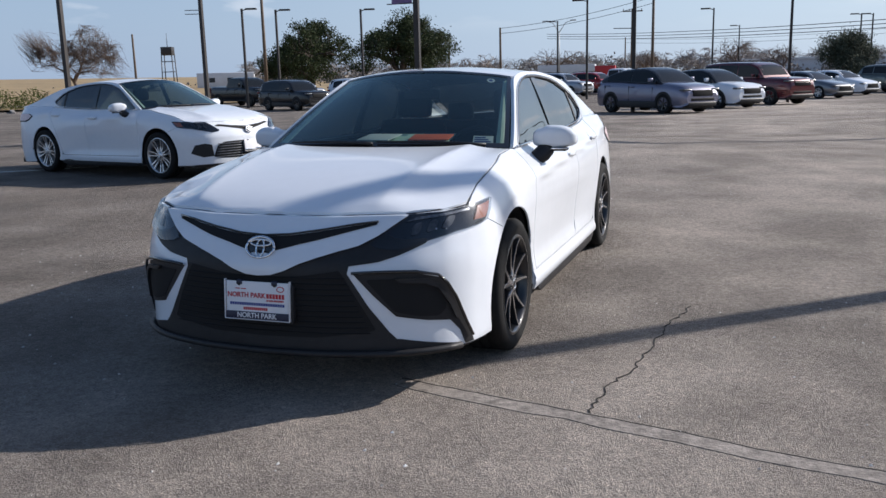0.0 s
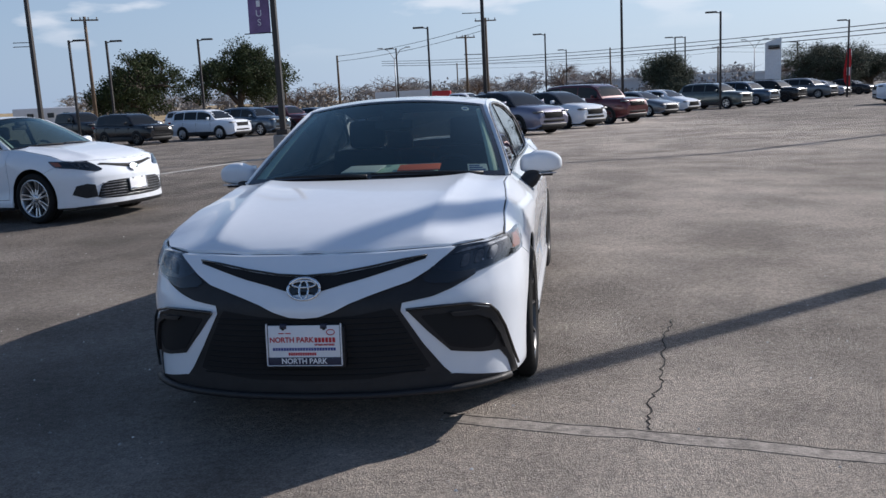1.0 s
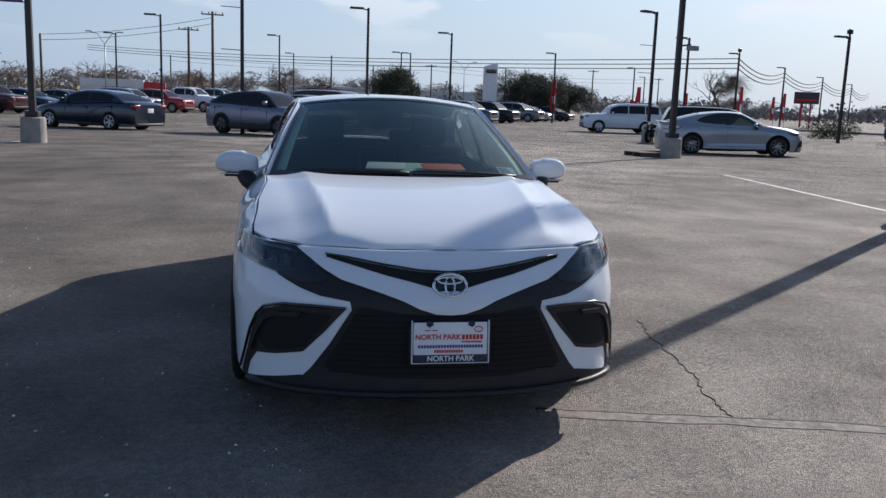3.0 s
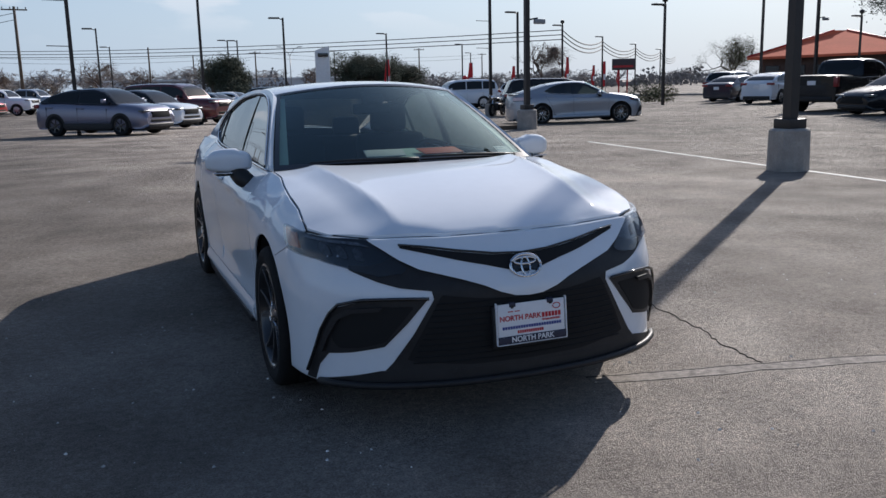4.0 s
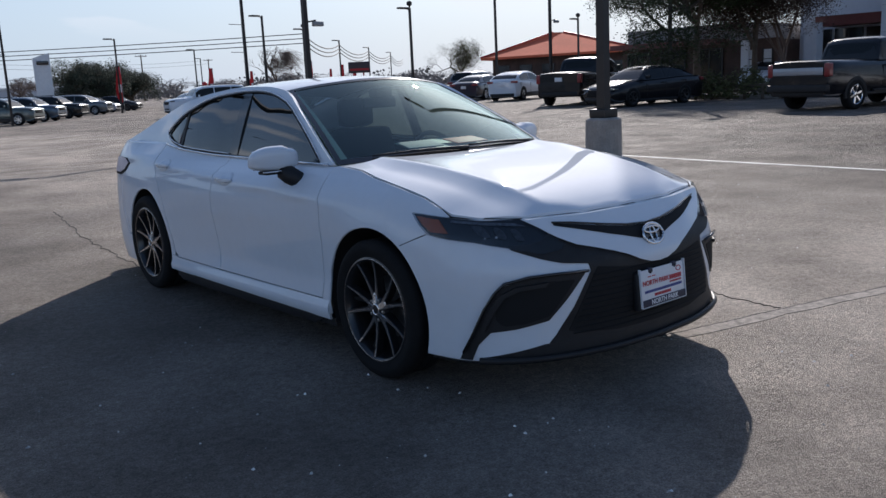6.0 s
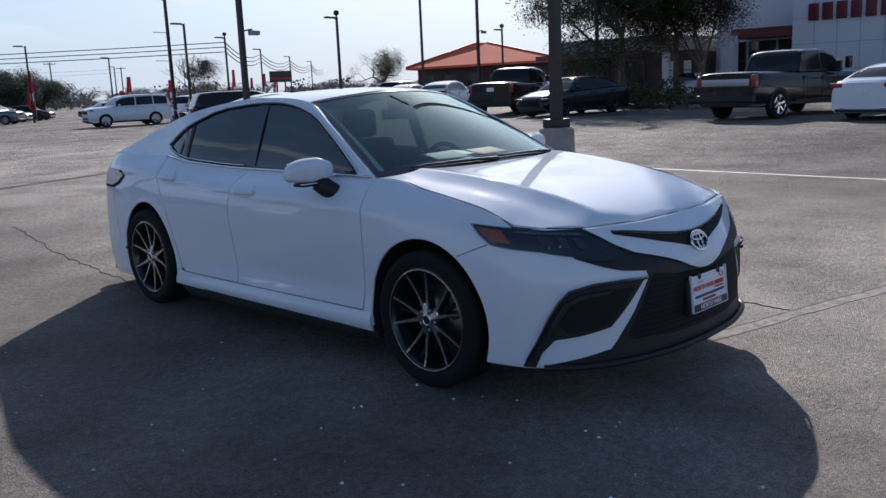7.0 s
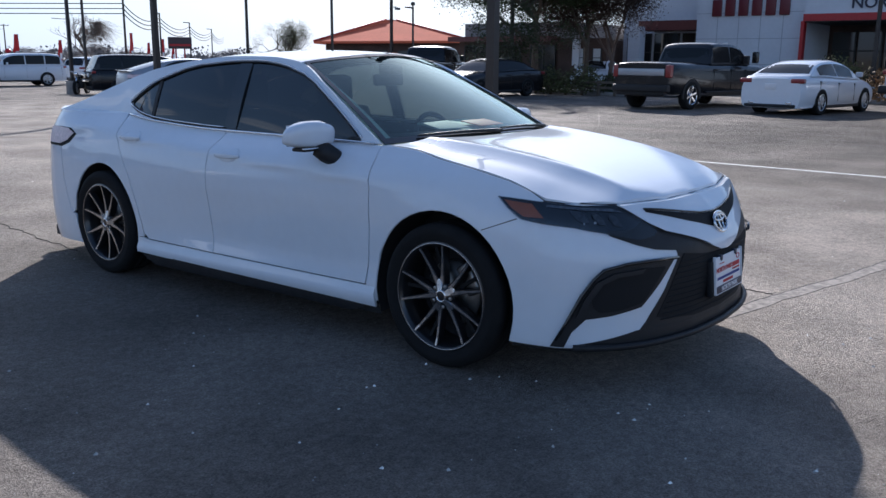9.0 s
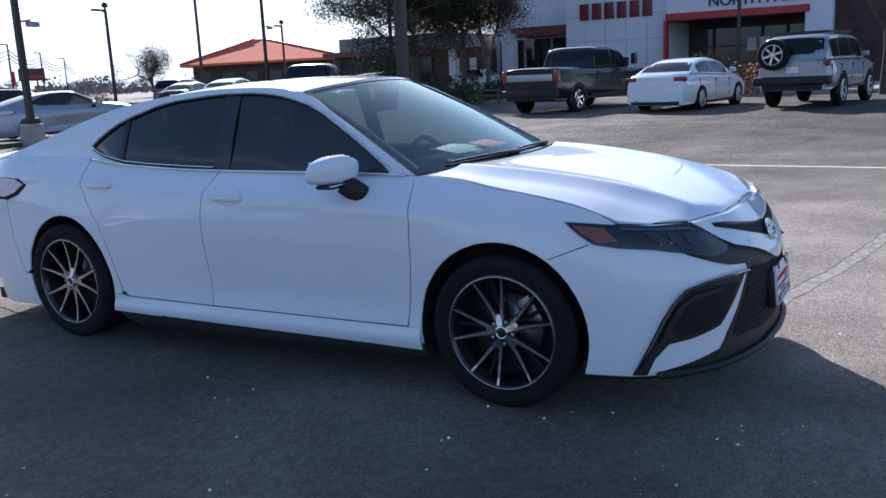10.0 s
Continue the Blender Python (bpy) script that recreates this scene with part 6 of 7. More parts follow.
for s in (1, -1):
    part("running_board", box(min(s * 0.92, s * 1.06), max(s * 0.92, s * 1.06), 0.6, 3.2, 0.46, 0.52, 0.02), BLACK_PLASTIC, truck)
    part("tow_mirror", box(min(s * 1.10, s * 1.30), max(s * 1.10, s * 1.30), 0.62, 0.74, 1.36, 1.72, 0.04), GLOSS_BLACK, truck)
h2 = (0.985, -0.17)
n = math.hypot(*h2)
h2 = (h2[0] / n, h2[1] / n)
merc = vehicle("saloon", (21.2 + 2.8 * h2[0], 4.95 + 2.8 * h2[1]), h2, WHITE_PAINT, "white saloon with red tail lamps facing the showroom", "cars facing the showroom")
for s in (1, -1):
    part("exhaust_tip", box(min(s * 0.45, s * 0.62), max(s * 0.45, s * 0.62), 3.80, 3.91, 0.30, 0.36, 0.02), CHROME, merc)
h3 = (0.985, -0.17)
n = math.hypot(*h3)
h3 = (h3[0] / n, h3[1] / n)
lx = vehicle("off_roader", (22.0 + 2.85 * h3[0], 1.45 + 2.85 * h3[1]), h3, SILVER, "silver raised off-road vehicle with a rear spare wheel", "cars facing the showroom")
sp = small_wheel(lx, 0.44, 4.22, 0.40, 1, SILVER_ALLOY, width=0.26)
sp.matrix_basis = Matrix.Translation((0.44, 4.25, 1.42)) @ pose(0, 0, 0, 0, 0, 90)
part("heavy_rear_bumper", box(-0.98, 0.98, 3.98, 4.25, 0.62, 0.84, 0.05), BLACK_PLASTIC, lx, "heavy black steel rear bumper")
for y in (1.4, 2.0, 2.6, 3.2):
    part("rack_bar", box(-0.68, 0.68, y, y + 0.05, 1.97, 2.01, 0.01), BLACK_PLASTIC, lx)
for s in (1, -1):
    part("rack_rail", box(s * 0.70 - 0.02, s * 0.70 + 0.02, 1.3, 3.4, 1.94, 2.0, 0.01), BLACK_PLASTIC, lx)


def motorcycle(m):
    bike = thing("motorcycle", m, "dark motorcycle parked beside a pole base", "motorcycle")
    for y in (0.0, 1.4):
        w = small_wheel(bike, 0, y, 0.31, 1, STEEL, width=0.12)
    part("frame", tube_mesh("frame", [(0, 0, 0.31), (0, 0.25, 0.75), (0, 0.55, 0.55), (0, 1.4, 0.31)], 0.04), STEEL, bike)
    part("engine", box(-0.16, 0.16, 0.45, 0.9, 0.25, 0.6, 0.05), BLACK_PLASTIC, bike)
    part("fuel_tank", box(-0.14, 0.14, 0.35, 0.80, 0.68, 0.88, 0.07), GLOSS_BLACK, bike)
    part("seat", box(-0.13, 0.13, 0.8, 1.35, 0.66, 0.76, 0.04), BLACK_PLASTIC, bike)
    part("handlebar", tube_mesh("handlebar", [(-0.36, 0.35, 1.02), (-0.1, 0.22, 0.98), (0.1, 0.22, 0.98), (0.36, 0.35, 1.02)], 0.015), CHROME, bike)
    part("headlamp", box(-0.09, 0.09, 0.05, 0.2, 0.82, 0.98, 0.05), CHROME, bike)
    part("fork", tube_mesh("fork", [(0, 0, 0.31), (0, 0.2, 0.95)], 0.035), CHROME, bike)


motorcycle(heading_pose(17.0, 34.4, -0.75, -0.66))


# ---- light poles, flags, wires ----
def light_pole(x, y, height, arm, label, base=0.0, width=0.15, head=True, mat=None, dome=False, camera_z=0.0, brackets=(), banner=None, group="light poles"):
    """A square steel pole, on a round concrete footing if base, with an arm and a flat lamp head pointing to arm (degrees)."""
    p = thing("light_pole", pose(x, y, ground_z(x, y)), label, "light pole", group)
    mat = mat or POLE_STEEL
    w = width / 2
    height -= ground_z(x, y)
    if base:
        prof = [(-0.05, 0.30), (base - 0.03, 0.29), (base, 0.26), (base, 0.0)]
        part("footing", mesh_of("footing", *lathe(prof, 24, "z"), False), CONCRETE, p, "rounded grey concrete footing")
        part("base_cover", box(-w * 1.9, w * 1.9, -w * 1.9, w * 1.9, base, base + 0.14, 0.01), mat, p)
    z0 = base
    part("shaft", mesh_of("shaft", *tube([(0, 0, z0), (0, 0, height)], [w * 1.30, w * 1.05], 4)), mat, p)
    c, s = math.cos(radians(arm)), math.sin(radians(arm))
    if head:
        part("arm", tube_mesh("arm", [(0, 0, height - 0.12), (c * 0.35, s * 0.35, height - 0.04)], 0.035), mat, p)
        part("lamp_head", box(0.25, 0.95, -0.17, 0.17, height - 0.08, height + 0.02, 0.03, pose(0, 0, 0, 0, 0, arm)), mat, p)
    if dome:
        part("camera_dome", mesh_of("camera_dome", *lathe([(height, 0.05), (height + 0.12, 0.06), (height + 0.16, 0.16), (height + 0.34, 0.16), (height + 0.42, 0.0)], 14, "z"), True), mat, p)
    if camera_z:
        part("camera_arm", tube_mesh("camera_arm", [(0, 0, camera_z), (0.30, -0.12, camera_z + 0.05)], 0.025), mat, p)
        part("camera", box(0.18, 0.52, -0.20, -0.06, camera_z - 0.12, camera_z + 0.02, 0.03), GALVANISED, p)
    for z in brackets:
        part("banner_bracket", tube_mesh("banner_bracket", [(0, 0, z), (-0.75, 0.0, z + 0.02)], 0.016), mat, p)
    if banner:
        z1, z2, bm_mat, blabel = banner
        bv, bf = [], []
        for j in range(9):
            for i in range(5):
                bv.append((-0.12 - 0.58 * i / 4, 0.03 * math.sin(i * 1.3 + j * 0.6), z1 + (z2 - z1) * j / 8))
        bf = [(j * 5 + i, j * 5 + i + 1, j * 5 + 6 + i, j * 5 + 5 + i) for j in range(8) for i in range(4)]
        fl = part("banner", mesh_of("banner", bv, bf, True), bm_mat, p, blabel)
        for letter, zc in (("S", z1 + 0.27), ("U", z1 + 0.50)):
            cu = bpy.data.curves.new("lettering", "FONT")
            cu.body, cu.size, cu.align_x, cu.align_y, cu.extrude = letter, 0.24, "CENTER", "CENTER", 0.002
            tmp = bpy.data.objects.new("lettering", cu)
            me = bpy.data.meshes.new_from_object(tmp)
            bpy.data.objects.remove(tmp)
            let_ = part("lettering", me, PLATE_WHITE, fl)
            let_.matrix_basis = Matrix.Translation((-0.40, -0.045, zc)) @ pose(0, 0, 0, 90)
        for k in range(3):
            zc = z1 + 0.68 + 0.30 * k
            part("print_bar", box(-0.45, -0.35, -0.045, -0.035, zc, zc + 0.16, 0.0), PLATE_WHITE, fl)
        for z in (z1, z2):
            part("banner_bracket", tube_mesh("banner_bracket", [(0, 0, z), (-0.85, 0.0, z)], 0.016), mat, p)
    return p


PURPLE = material("faded_purple_fabric", (0.21, 0.14, 0.28), 0.8, vary=0.15, scale=3)
FLAG_RED = material("red_flag_fabric", (0.50, 0.02, 0.025), 0.8, vary=0.15, scale=3)
light_pole(-6.35, 18.5, 8.5, 200, "tall dark light pole with a purple banner and concrete footing", 0.62, 0.16, banner=(3.32, 5.8, PURPLE, "faded purple banner with pale print"))
light_pole(8.02, 5.88, 9.0, 140, "tall dark square light pole on a concrete footing", 0.62, 0.17)
light_pole(10.65, 18.95, 7.1, 150, "tall dark light pole with a camera on a concrete footing", 0.58, 0.16, camera_z=3.15)
light_pole(17.45, 35.45, 5.9, 200, "dark light pole with small brackets on a concrete footing", 0.60, 0.15, brackets=(3.3, 4.6))
light_pole(29.65, 37.84, 5.5, 190, "dark light pole with a camera dome on top", 0, 0.15, dome=True)
light_pole(39.6, 40.9, 8.5, 190, "tall dark light pole near the restaurant", 0, 0.16)
light_pole(32.1, 29.0, 8.0, 200, "tall dark light pole with a camera", 0, 0.15, camera_z=4.1)
light_pole(47.3, 40.1, 5.2, 190, "dark light pole beside the red roof", 0, 0.14, dome=True)
light_pole(28.9, 19.2, 8.0, 190, "tall dark light pole in front of an oak", 0, 0.15)
light_pole(31.5, 5.0, 8.0, 190, "tall dark light pole in front of the showroom", 0, 0.15, head=False)
light_pole(-18.46, 26.6, 8.5, 190, "tall dark light pole with thin brackets", 0, 0.16, brackets=(4.2, 4.35))
light_pole(-1.67, 28.64, 8.5, 190, "tall dark light pole with thin brackets", 0, 0.15, brackets=(3.0, 4.5))
light_pole(-18.0, 18.3, 8.5, 190, "tall dark light pole by the field", 0, 0.15)
light_pole(-28.0, 45.5, 5.9, 15, "dark light pole by the trees", 0, 0.15)
light_pole(-22.0, 50.5, 5.9, 15, "dark light pole by the trees", 0, 0.15)
for lx_, ly_, arm, tall in ((-26.7, 47.5, 15, 5.9), (-13.2, 73.3, 180, 5.9), (-7.2, 52.3, 180, 5.9), (0.1, 66.0, 180, 5.9), (12.2, 82.5, 190, 5.9), (4.3, 41.4, 180, 5.9), (11.5, 54.8, 180, 5.9),
                         (24.6, 71.7, 190, 5.9), (41.2, 92.2, 190, 5.9), (25.8, 48.5, 190, 5.9), (13.2, 83.0, 190, 5.9), (50.8, 76.8, 190, 5.9), (67.1, 94.0, 190, 5.9), (84.3, 111.8, 190, 5.9), (36.1, 60.2, 190, 5.9),
                         (30.5, 110, 190, 5.9), (2.0, 95, 180, 5.9), (55, 120, 190, 5.9)):
    light_pole(lx_, ly_, tall, arm, "dark light pole standing in the lot", 0, 0.15, dome=(lx_ == 36.1))


def utility_pole(x, y, height, turn, label, arms=1):
    p = thing("utility_pole", pose(x, y, 0, 0, 0, turn), label, "utility pole", "utility poles")
    part("shaft", tube_mesh("shaft", [(0, 0, 0), (0, 0, height)], [0.17, 0.12], 8), WOOD_POLE, p)
    for k in range(arms):
        z = height - 0.35 - 0.9 * k
        part("crossarm", box(-1.1, 1.1, -0.06, 0.06, z, z + 0.12), WOOD_POLE, p)
        for i in range(4):
            part("insulator", mesh_of("insulator", [(v[0] - 1.0 + 0.66 * i, v[1], v[2]) for v in lathe([(z + 0.12, 0.05), (z + 0.30, 0.06), (z + 0.34, 0.0)], 8, "z")[0]], lathe([(z + 0.12, 0.05), (z + 0.30, 0.06), (z + 0.34, 0.0)], 8, "z")[1]), GALVANISED, p)
    return p


for x, y, hgt, turn, arms in ((-6.2, 86.8, 9.5, 10, 1), (-9.4, 97.2, 8.6, 10, 1), (-24.9, 98.0, 7.2, 30, 0), (31.4, 169.9, 8.6, 0, 1), (-38.7, 66.7, 10.0, 30, 1), (-71.5, 90.8, 8.0, 30, 0),
                              (10, 150, 8.6, 0, 0), (-20, 180, 8.6, 0, 0), (62, 160, 8.6, 0, 1), (-45, 140, 8.6, 20, 0), (90, 190, 8.6, 0, 1), (22, 190, 8.6, 0, 0)):
    utility_pole(x, y, hgt, turn, "weathered timber utility pole", arms)
for x, y, hgt in ((-22.2, 120.6, 9.0), (36, 160, 9.0)):
    p = thing("street_lamp", pose(x, y, 0), "tall grey two-armed street lamp", "street lamp", "street lamps")
    part("shaft", tube_mesh("shaft", [(0, 0, 0), (0, 0, hgt - 1.5)], [0.12, 0.07]), GALVANISED, p)
    for s in (1, -1):
        part("arm", tube_mesh("arm", [(0, 0, hgt - 1.6), (s * 0.9, 0, hgt - 0.3), (s * 1.8, 0, hgt)], 0.05), GALVANISED, p)
        part("lamp_head", box(min(s * 1.6, s * 2.4), max(s * 1.6, s * 2.4), -0.15, 0.15, hgt - 0.06, hgt + 0.08, 0.03), GALVANISED, p)


def wire(a, b, sag, thick=0.024, label="thin black overhead cable"):
    a, b = Vector(a), Vector(b)
    pts = [a.lerp(b, t) - Vector((0, 0, sag * 4 * t * (1 - t))) for t in np.linspace(0, 1, 13)]
    w = part("overhead_cable", tube_mesh("overhead_cable", pts, thick, 4), MATT_BLACK)
    return tagged(w, label, "cable", "overhead cables")


hops = [(-30, 150, 8.2), (36.1, 60.2, 5.5), (50.8, 76.8, 5.4), (67.1, 94.0, 5.4), (84.3, 111.8, 5.4), (105, 135, 5.4)]
for k in range(3):
    for j, (a, b) in enumerate(zip(hops, hops[1:])):
        wire((a[0], a[1], a[2] - 0.38 * k), (b[0], b[1], b[2] - 0.38 * k), 0.9 if j == 0 else 0.75, 0.035 if j == 0 else 0.055)
for k in range(2):
    wire((-20, 180, 8.0 - 0.8 * k), (31.4, 169.9, 8.0 - 0.8 * k), 0.8)
    wire((31.4, 169.9, 8.0 - 0.8 * k), (90, 190, 8.0 - 0.8 * k), 0.9)
    wire((-24.9, 98.0, 6.8 - 0.6 * k), (-6.2, 86.8, 8.6 - 0.6 * k), 0.4)


def feather_flag(x, y, hgt, turn):
    f = thing("feather_flag", pose(x, y, 0, 0, 0, turn), "tall red feather flag with white print", "flag", "feather flags")
    part("flag_pole", tube_mesh("flag_pole", [(0, 0, 0), (0, 0, hgt)], 0.03), GALVANISED, f)
    bv = [((-0.65 * (0.55 + 0.45 * math.sin(3.1 * t ** 0.7)) if i else 0.0), 0.05 * math.sin(7 * t), 0.9 + (hgt - 0.9) * t) for t in np.linspace(0, 1, 9) for i in (0, 1)]
    fl = part("fabric", mesh_of("fabric", bv, [(2 * j, 2 * j + 1, 2 * j + 3, 2 * j + 2) for j in range(8)]), FLAG_RED, f)
    part("print_bar", box(-0.45, -0.15, -0.09, -0.08, hgt * 0.45, hgt * 0.62), PLATE_WHITE, fl)


for x, y, hgt, turn in ((24.9, 71.9, 3.9, 20), (36.6, 60.0, 3.6, 30), (52.0, 78.0, 3.6, 20), (44.0, 84, 3.4, 20), (57.0, 88.0, 3.4, 20), (30.5, 66.0, 3.4, 20), (66.0, 96.0, 3.4, 20)):
    feather_flag(x, y, hgt, turn)

# ---- signs ----
PANEL_WHITE = material("white_metal_panel", (0.62, 0.63, 0.66), 0.4, 0.1, vary=0.05, scale=1.5, bump=0.05, bump_scale=8)
SIGN_GREY = material("pale_grey_sign", (0.78, 0.79, 0.80), 0.4, vary=0.05)
RED_METAL = material("red_metal_band", (0.42, 0.015, 0.02), 0.4, vary=0.08)
pylon = thing("pylon_sign", pose(19.35, 74.5, 0, 0, 0, -12), "tall pale grey pylon sign with a curved top", "sign")
pv, pf = [], []
for j in range(11):
    t = j / 10
    top = 4.95 + 0.30 * t - 0.10 * (1 - t) ** 2
    for z in (0, top):
        for d in (-0.25, 0.25):
            pv.append((-0.65 + 1.3 * t, d + 0.12 * math.sin(3.1 * t), z))
for j in range(10):
    a, b = 4 * j, 4 * j + 4
    pf += [(a, a + 2, b + 2, b), (a + 1, b + 1, b + 3, a + 3), (a + 2, a + 3, b + 3, b + 2)]
pf += [(0, 1, 3, 2), (40, 42, 43, 41)]
part("sign_body", mesh_of("sign_body", pv, pf), SIGN_GREY, pylon)
part("sign_panel", box(-0.40, 0.52, -0.30, -0.20, 4.30, 4.62, 0.02), GLOSS_BLACK, pylon, "dark panel near the top of the sign")
bill = thing("roadside_sign", pose(60.1, 86.5, 0, 0, 0, 145), "dark roadside sign on two posts", "sign")
part("sign_face", box(-1.35, 1.35, -0.2, 0.2, 2.70, 4.05, 0.04), material("dark_sign", (0.05, 0.035, 0.04), 0.5), bill)
part("sign_band", box(-1.2, 1.2, -0.24, -0.205, 3.0, 3.25), RED_METAL, bill)
part("sign_band", box(-1.2, 1.2, 0.205, 0.24, 3.0, 3.25), RED_METAL, bill)
for s in (-0.5, 0.5):
    part("post", tube_mesh("post", [(s, 0, 0), (s, 0, 2.75)], 0.10), RED_METAL, bill)

stack = thing("pallet", pose(10.05, 19.5, 0, 0, 0, 12), "low weathered timber pallet beside a pole footing", "pallet")
for y in (-0.40, 0.0, 0.40):
    part("bearer", box(-0.35, 0.35, y - 0.05, y + 0.05, 0.0, 0.10, 0.005), WOOD_POLE, stack)
for j in range(4):
    part("board", box(-0.34 + 0.18 * j, -0.20 + 0.18 * j, -0.47, 0.47, 0.103, 0.125, 0.004), WOOD_POLE, stack)

# ---- buildings ----
BRICK = material("dark_brown_brick", (0.085, 0.055, 0.045), 0.9, vary=0.25, scale=1.2, bump=0.3, bump_scale=12)
STUCCO = material("grey_beige_stucco", (0.30, 0.28, 0.27), 0.9, vary=0.1, scale=0.8, bump=0.2)
DULL_RED = material("dull_red_brown_metal", (0.13, 0.035, 0.03), 0.5, vary=0.1)
SIGN_RED = material("dark_red_sign_face", (0.13, 0.014, 0.022), 0.4, vary=0.05)
ROOF_RED = material("orange_red_metal_roof", (0.70, 0.17, 0.09), 0.9, 0.0, vary=0.08, scale=0.6, spec=0.1)
WALL_WHITE = material("white_panel_wall", (0.66, 0.68, 0.72), 0.5, vary=0.04, scale=0.6)
JOINT = material("panel_joint", (0.34, 0.36, 0.40), 0.7, vary=0.05)
SHOP_GLASS = material("dark_shop_glass", (0.015, 0.018, 0.020), 0.08, vary=0.0, spec=0.6)
DARK_FRAME = material("dark_window_frame", (0.03, 0.03, 0.03), 0.5, vary=0.05)
# flat pale colour that stands in for daylight seen through an opening
BRIGHT_PANE = material("daylight_pale_pane", (0.62, 0.66, 0.70), 0.4, vary=0.08)


def wall_box(name, x0, x1, y0, y1, z0, z1, mat, parent, label=""):
    return part(name, box(x0, x1, y0, y1, z0, z1), mat, parent, label)


# the restaurant: local x runs along its front
fx, fy = 53.0 - 45.3, 39.0 - 50.4
ang = math.degrees(math.atan2(fy, fx))
rest = thing("restaurant", pose(45.3, 50.4, 0, 0, 0, ang), "low dark brick restaurant with an orange-red hipped metal roof", "building")
wl = math.hypot(fx, fy)
wall_box("wall", 2.1, wl - 0.7, 0.7, 10.3, 0, 2.85, BRICK, rest)
part("roof", mesh_of("roof", [(1.3, -0.2, 2.80), (wl + 0.2, -0.2, 2.95), (wl + 0.2, 11.2, 2.95), (1.3, 11.2, 2.80), (wl * 0.47, 5.2, 4.75), (wl * 0.53, 5.8, 4.75), (1.3, -0.2, 2.62), (wl + 0.2, -0.2, 2.77), (wl + 0.2, 11.2, 2.77), (1.3, 11.2, 2.62)],
                            [(0, 1, 5, 4), (1, 2, 5), (2, 3, 4, 5), (3, 0, 4), (0, 6, 7, 1), (1, 7, 8, 2), (2, 8, 9, 3), (3, 9, 6, 0), (6, 9, 8, 7)]), ROOF_RED, rest, "orange-red hipped metal roof")
part("roof_ridge", tube_mesh("roof_ridge", [(wl + 0.2, -0.2, 2.98), (wl * 0.53, 5.8, 4.79)], 0.06), RED_METAL, rest)
part("roof_ridge", tube_mesh("roof_ridge", [(1.3, -0.2, 2.84), (wl * 0.47, 5.2, 4.79)], 0.06), RED_METAL, rest)
for k in range(6):
    wx = 3.0 + k * (wl - 4.6) / 5
    win = part("window", box(wx - 0.45, wx + 0.45, 0.62, 0.72, 0.9, 2.1), SHOP_GLASS, rest)
    part("window_frame", joined(box(wx - 0.5, wx - 0.45, 0.60, 0.73, 0.85, 2.15), box(wx + 0.45, wx + 0.5, 0.60, 0.73, 0.85, 2.15), box(wx - 0.45, wx + 0.45, 0.60, 0.73, 2.1, 2.15), box(wx - 0.45, wx + 0.45, 0.60, 0.73, 0.85, 0.9)), DARK_FRAME, win)

# the low wing between restaurant and showroom
wing = thing("showroom_wing", pose(0, 0, 0), "low brick showroom wing with a stucco parapet", "building")
wall_box("wall", 38.5, 52, 21.5, 29.2, 0, 2.60, BRICK, wing)
wall_box("parapet", 38.9, 52, 21.9, 29.1, 2.60, 3.5, STUCCO, wing, "grey stucco parapet")
wall_box("canopy", 37.6, 39.0, 22.5, 29.4, 2.45, 2.72, DULL_RED, wing, "dull red canopy edge")
# wall added to carry the two panes; their pale colour is the sky beyond
wall_box("porch_wall", 38.50, 38.75, 19.5, 21.5, 0, 2.60, BRICK, wing)
wall_box("porch_pier", 38.30, 38.50, 21.05, 21.45, 1.15, 2.55, WALL_WHITE, wing, "white upper half of a porch pier")
for y0, w in ((20.85, 0.22), (19.80, 0.45)):
    pane_ = part("window", box(38.44, 38.51, y0, y0 + w, 1.10, 2.05), BRIGHT_PANE, wing, "narrow porch pane coloured pale like sky seen through")
    part("window_frame", joined(box(38.40, 38.47, y0 - 0.05, y0, 1.05, 2.10), box(38.40, 38.47, y0 + w, y0 + w + 0.05, 1.05, 2.10), box(38.40, 38.47, y0, y0 + w, 1.55, 1.59)), DARK_FRAME, pane_)
for k in range(3):
    y0 = 22.6 + 2.3 * k
    win = part("window", box(38.40, 38.52, y0, y0 + 1.5, 0.5, 2.2), SHOP_GLASS, wing)
    part("mullion", box(38.36, 38.42, y0 + 0.72, y0 + 0.78, 0.5, 2.2), DARK_FRAME, win)
    part("window_frame", joined(box(38.36, 38.44, y0 - 0.06, y0, 0.44, 2.26), box(38.36, 38.44, y0 + 1.5, y0 + 1.56, 0.44, 2.26), box(38.36, 38.44, y0, y0 + 1.5, 2.2, 2.26), box(38.36, 38.44, y0, y0 + 1.5, 0.44, 0.5)), DARK_FRAME, win)

show = thing("showroom", pose(0, 0, 0), "white panelled car showroom with red bands and dark glazing", "building")
# main white wall with its recessed panel joints
wall_box("wall", 42.0, 58, 10.45, 16.05, 0, 8.5, WALL_WHITE, show, "white panelled front wall")
for z in (1.3, 2.6, 3.9, 5.2):
    part("panel_joint", box(41.988, 42.0, 10.45, 16.05, z - 0.012, z + 0.012), JOINT, show)
for y in (11.57, 12.69, 13.81, 14.93):
    part("panel_joint", box(41.988, 42.0, y - 0.012, y + 0.012, 0, 8.5), JOINT, show)
# lettering of the brand stays plain red blocks
for k in range(6):
    y1 = 15.22 - 0.69 * k
    part("sign_block", box(41.86, 41.985, y1 - 0.50, y1, 3.74, 4.58, 0.03), SIGN_RED, show, "plain red sign block on the white wall")
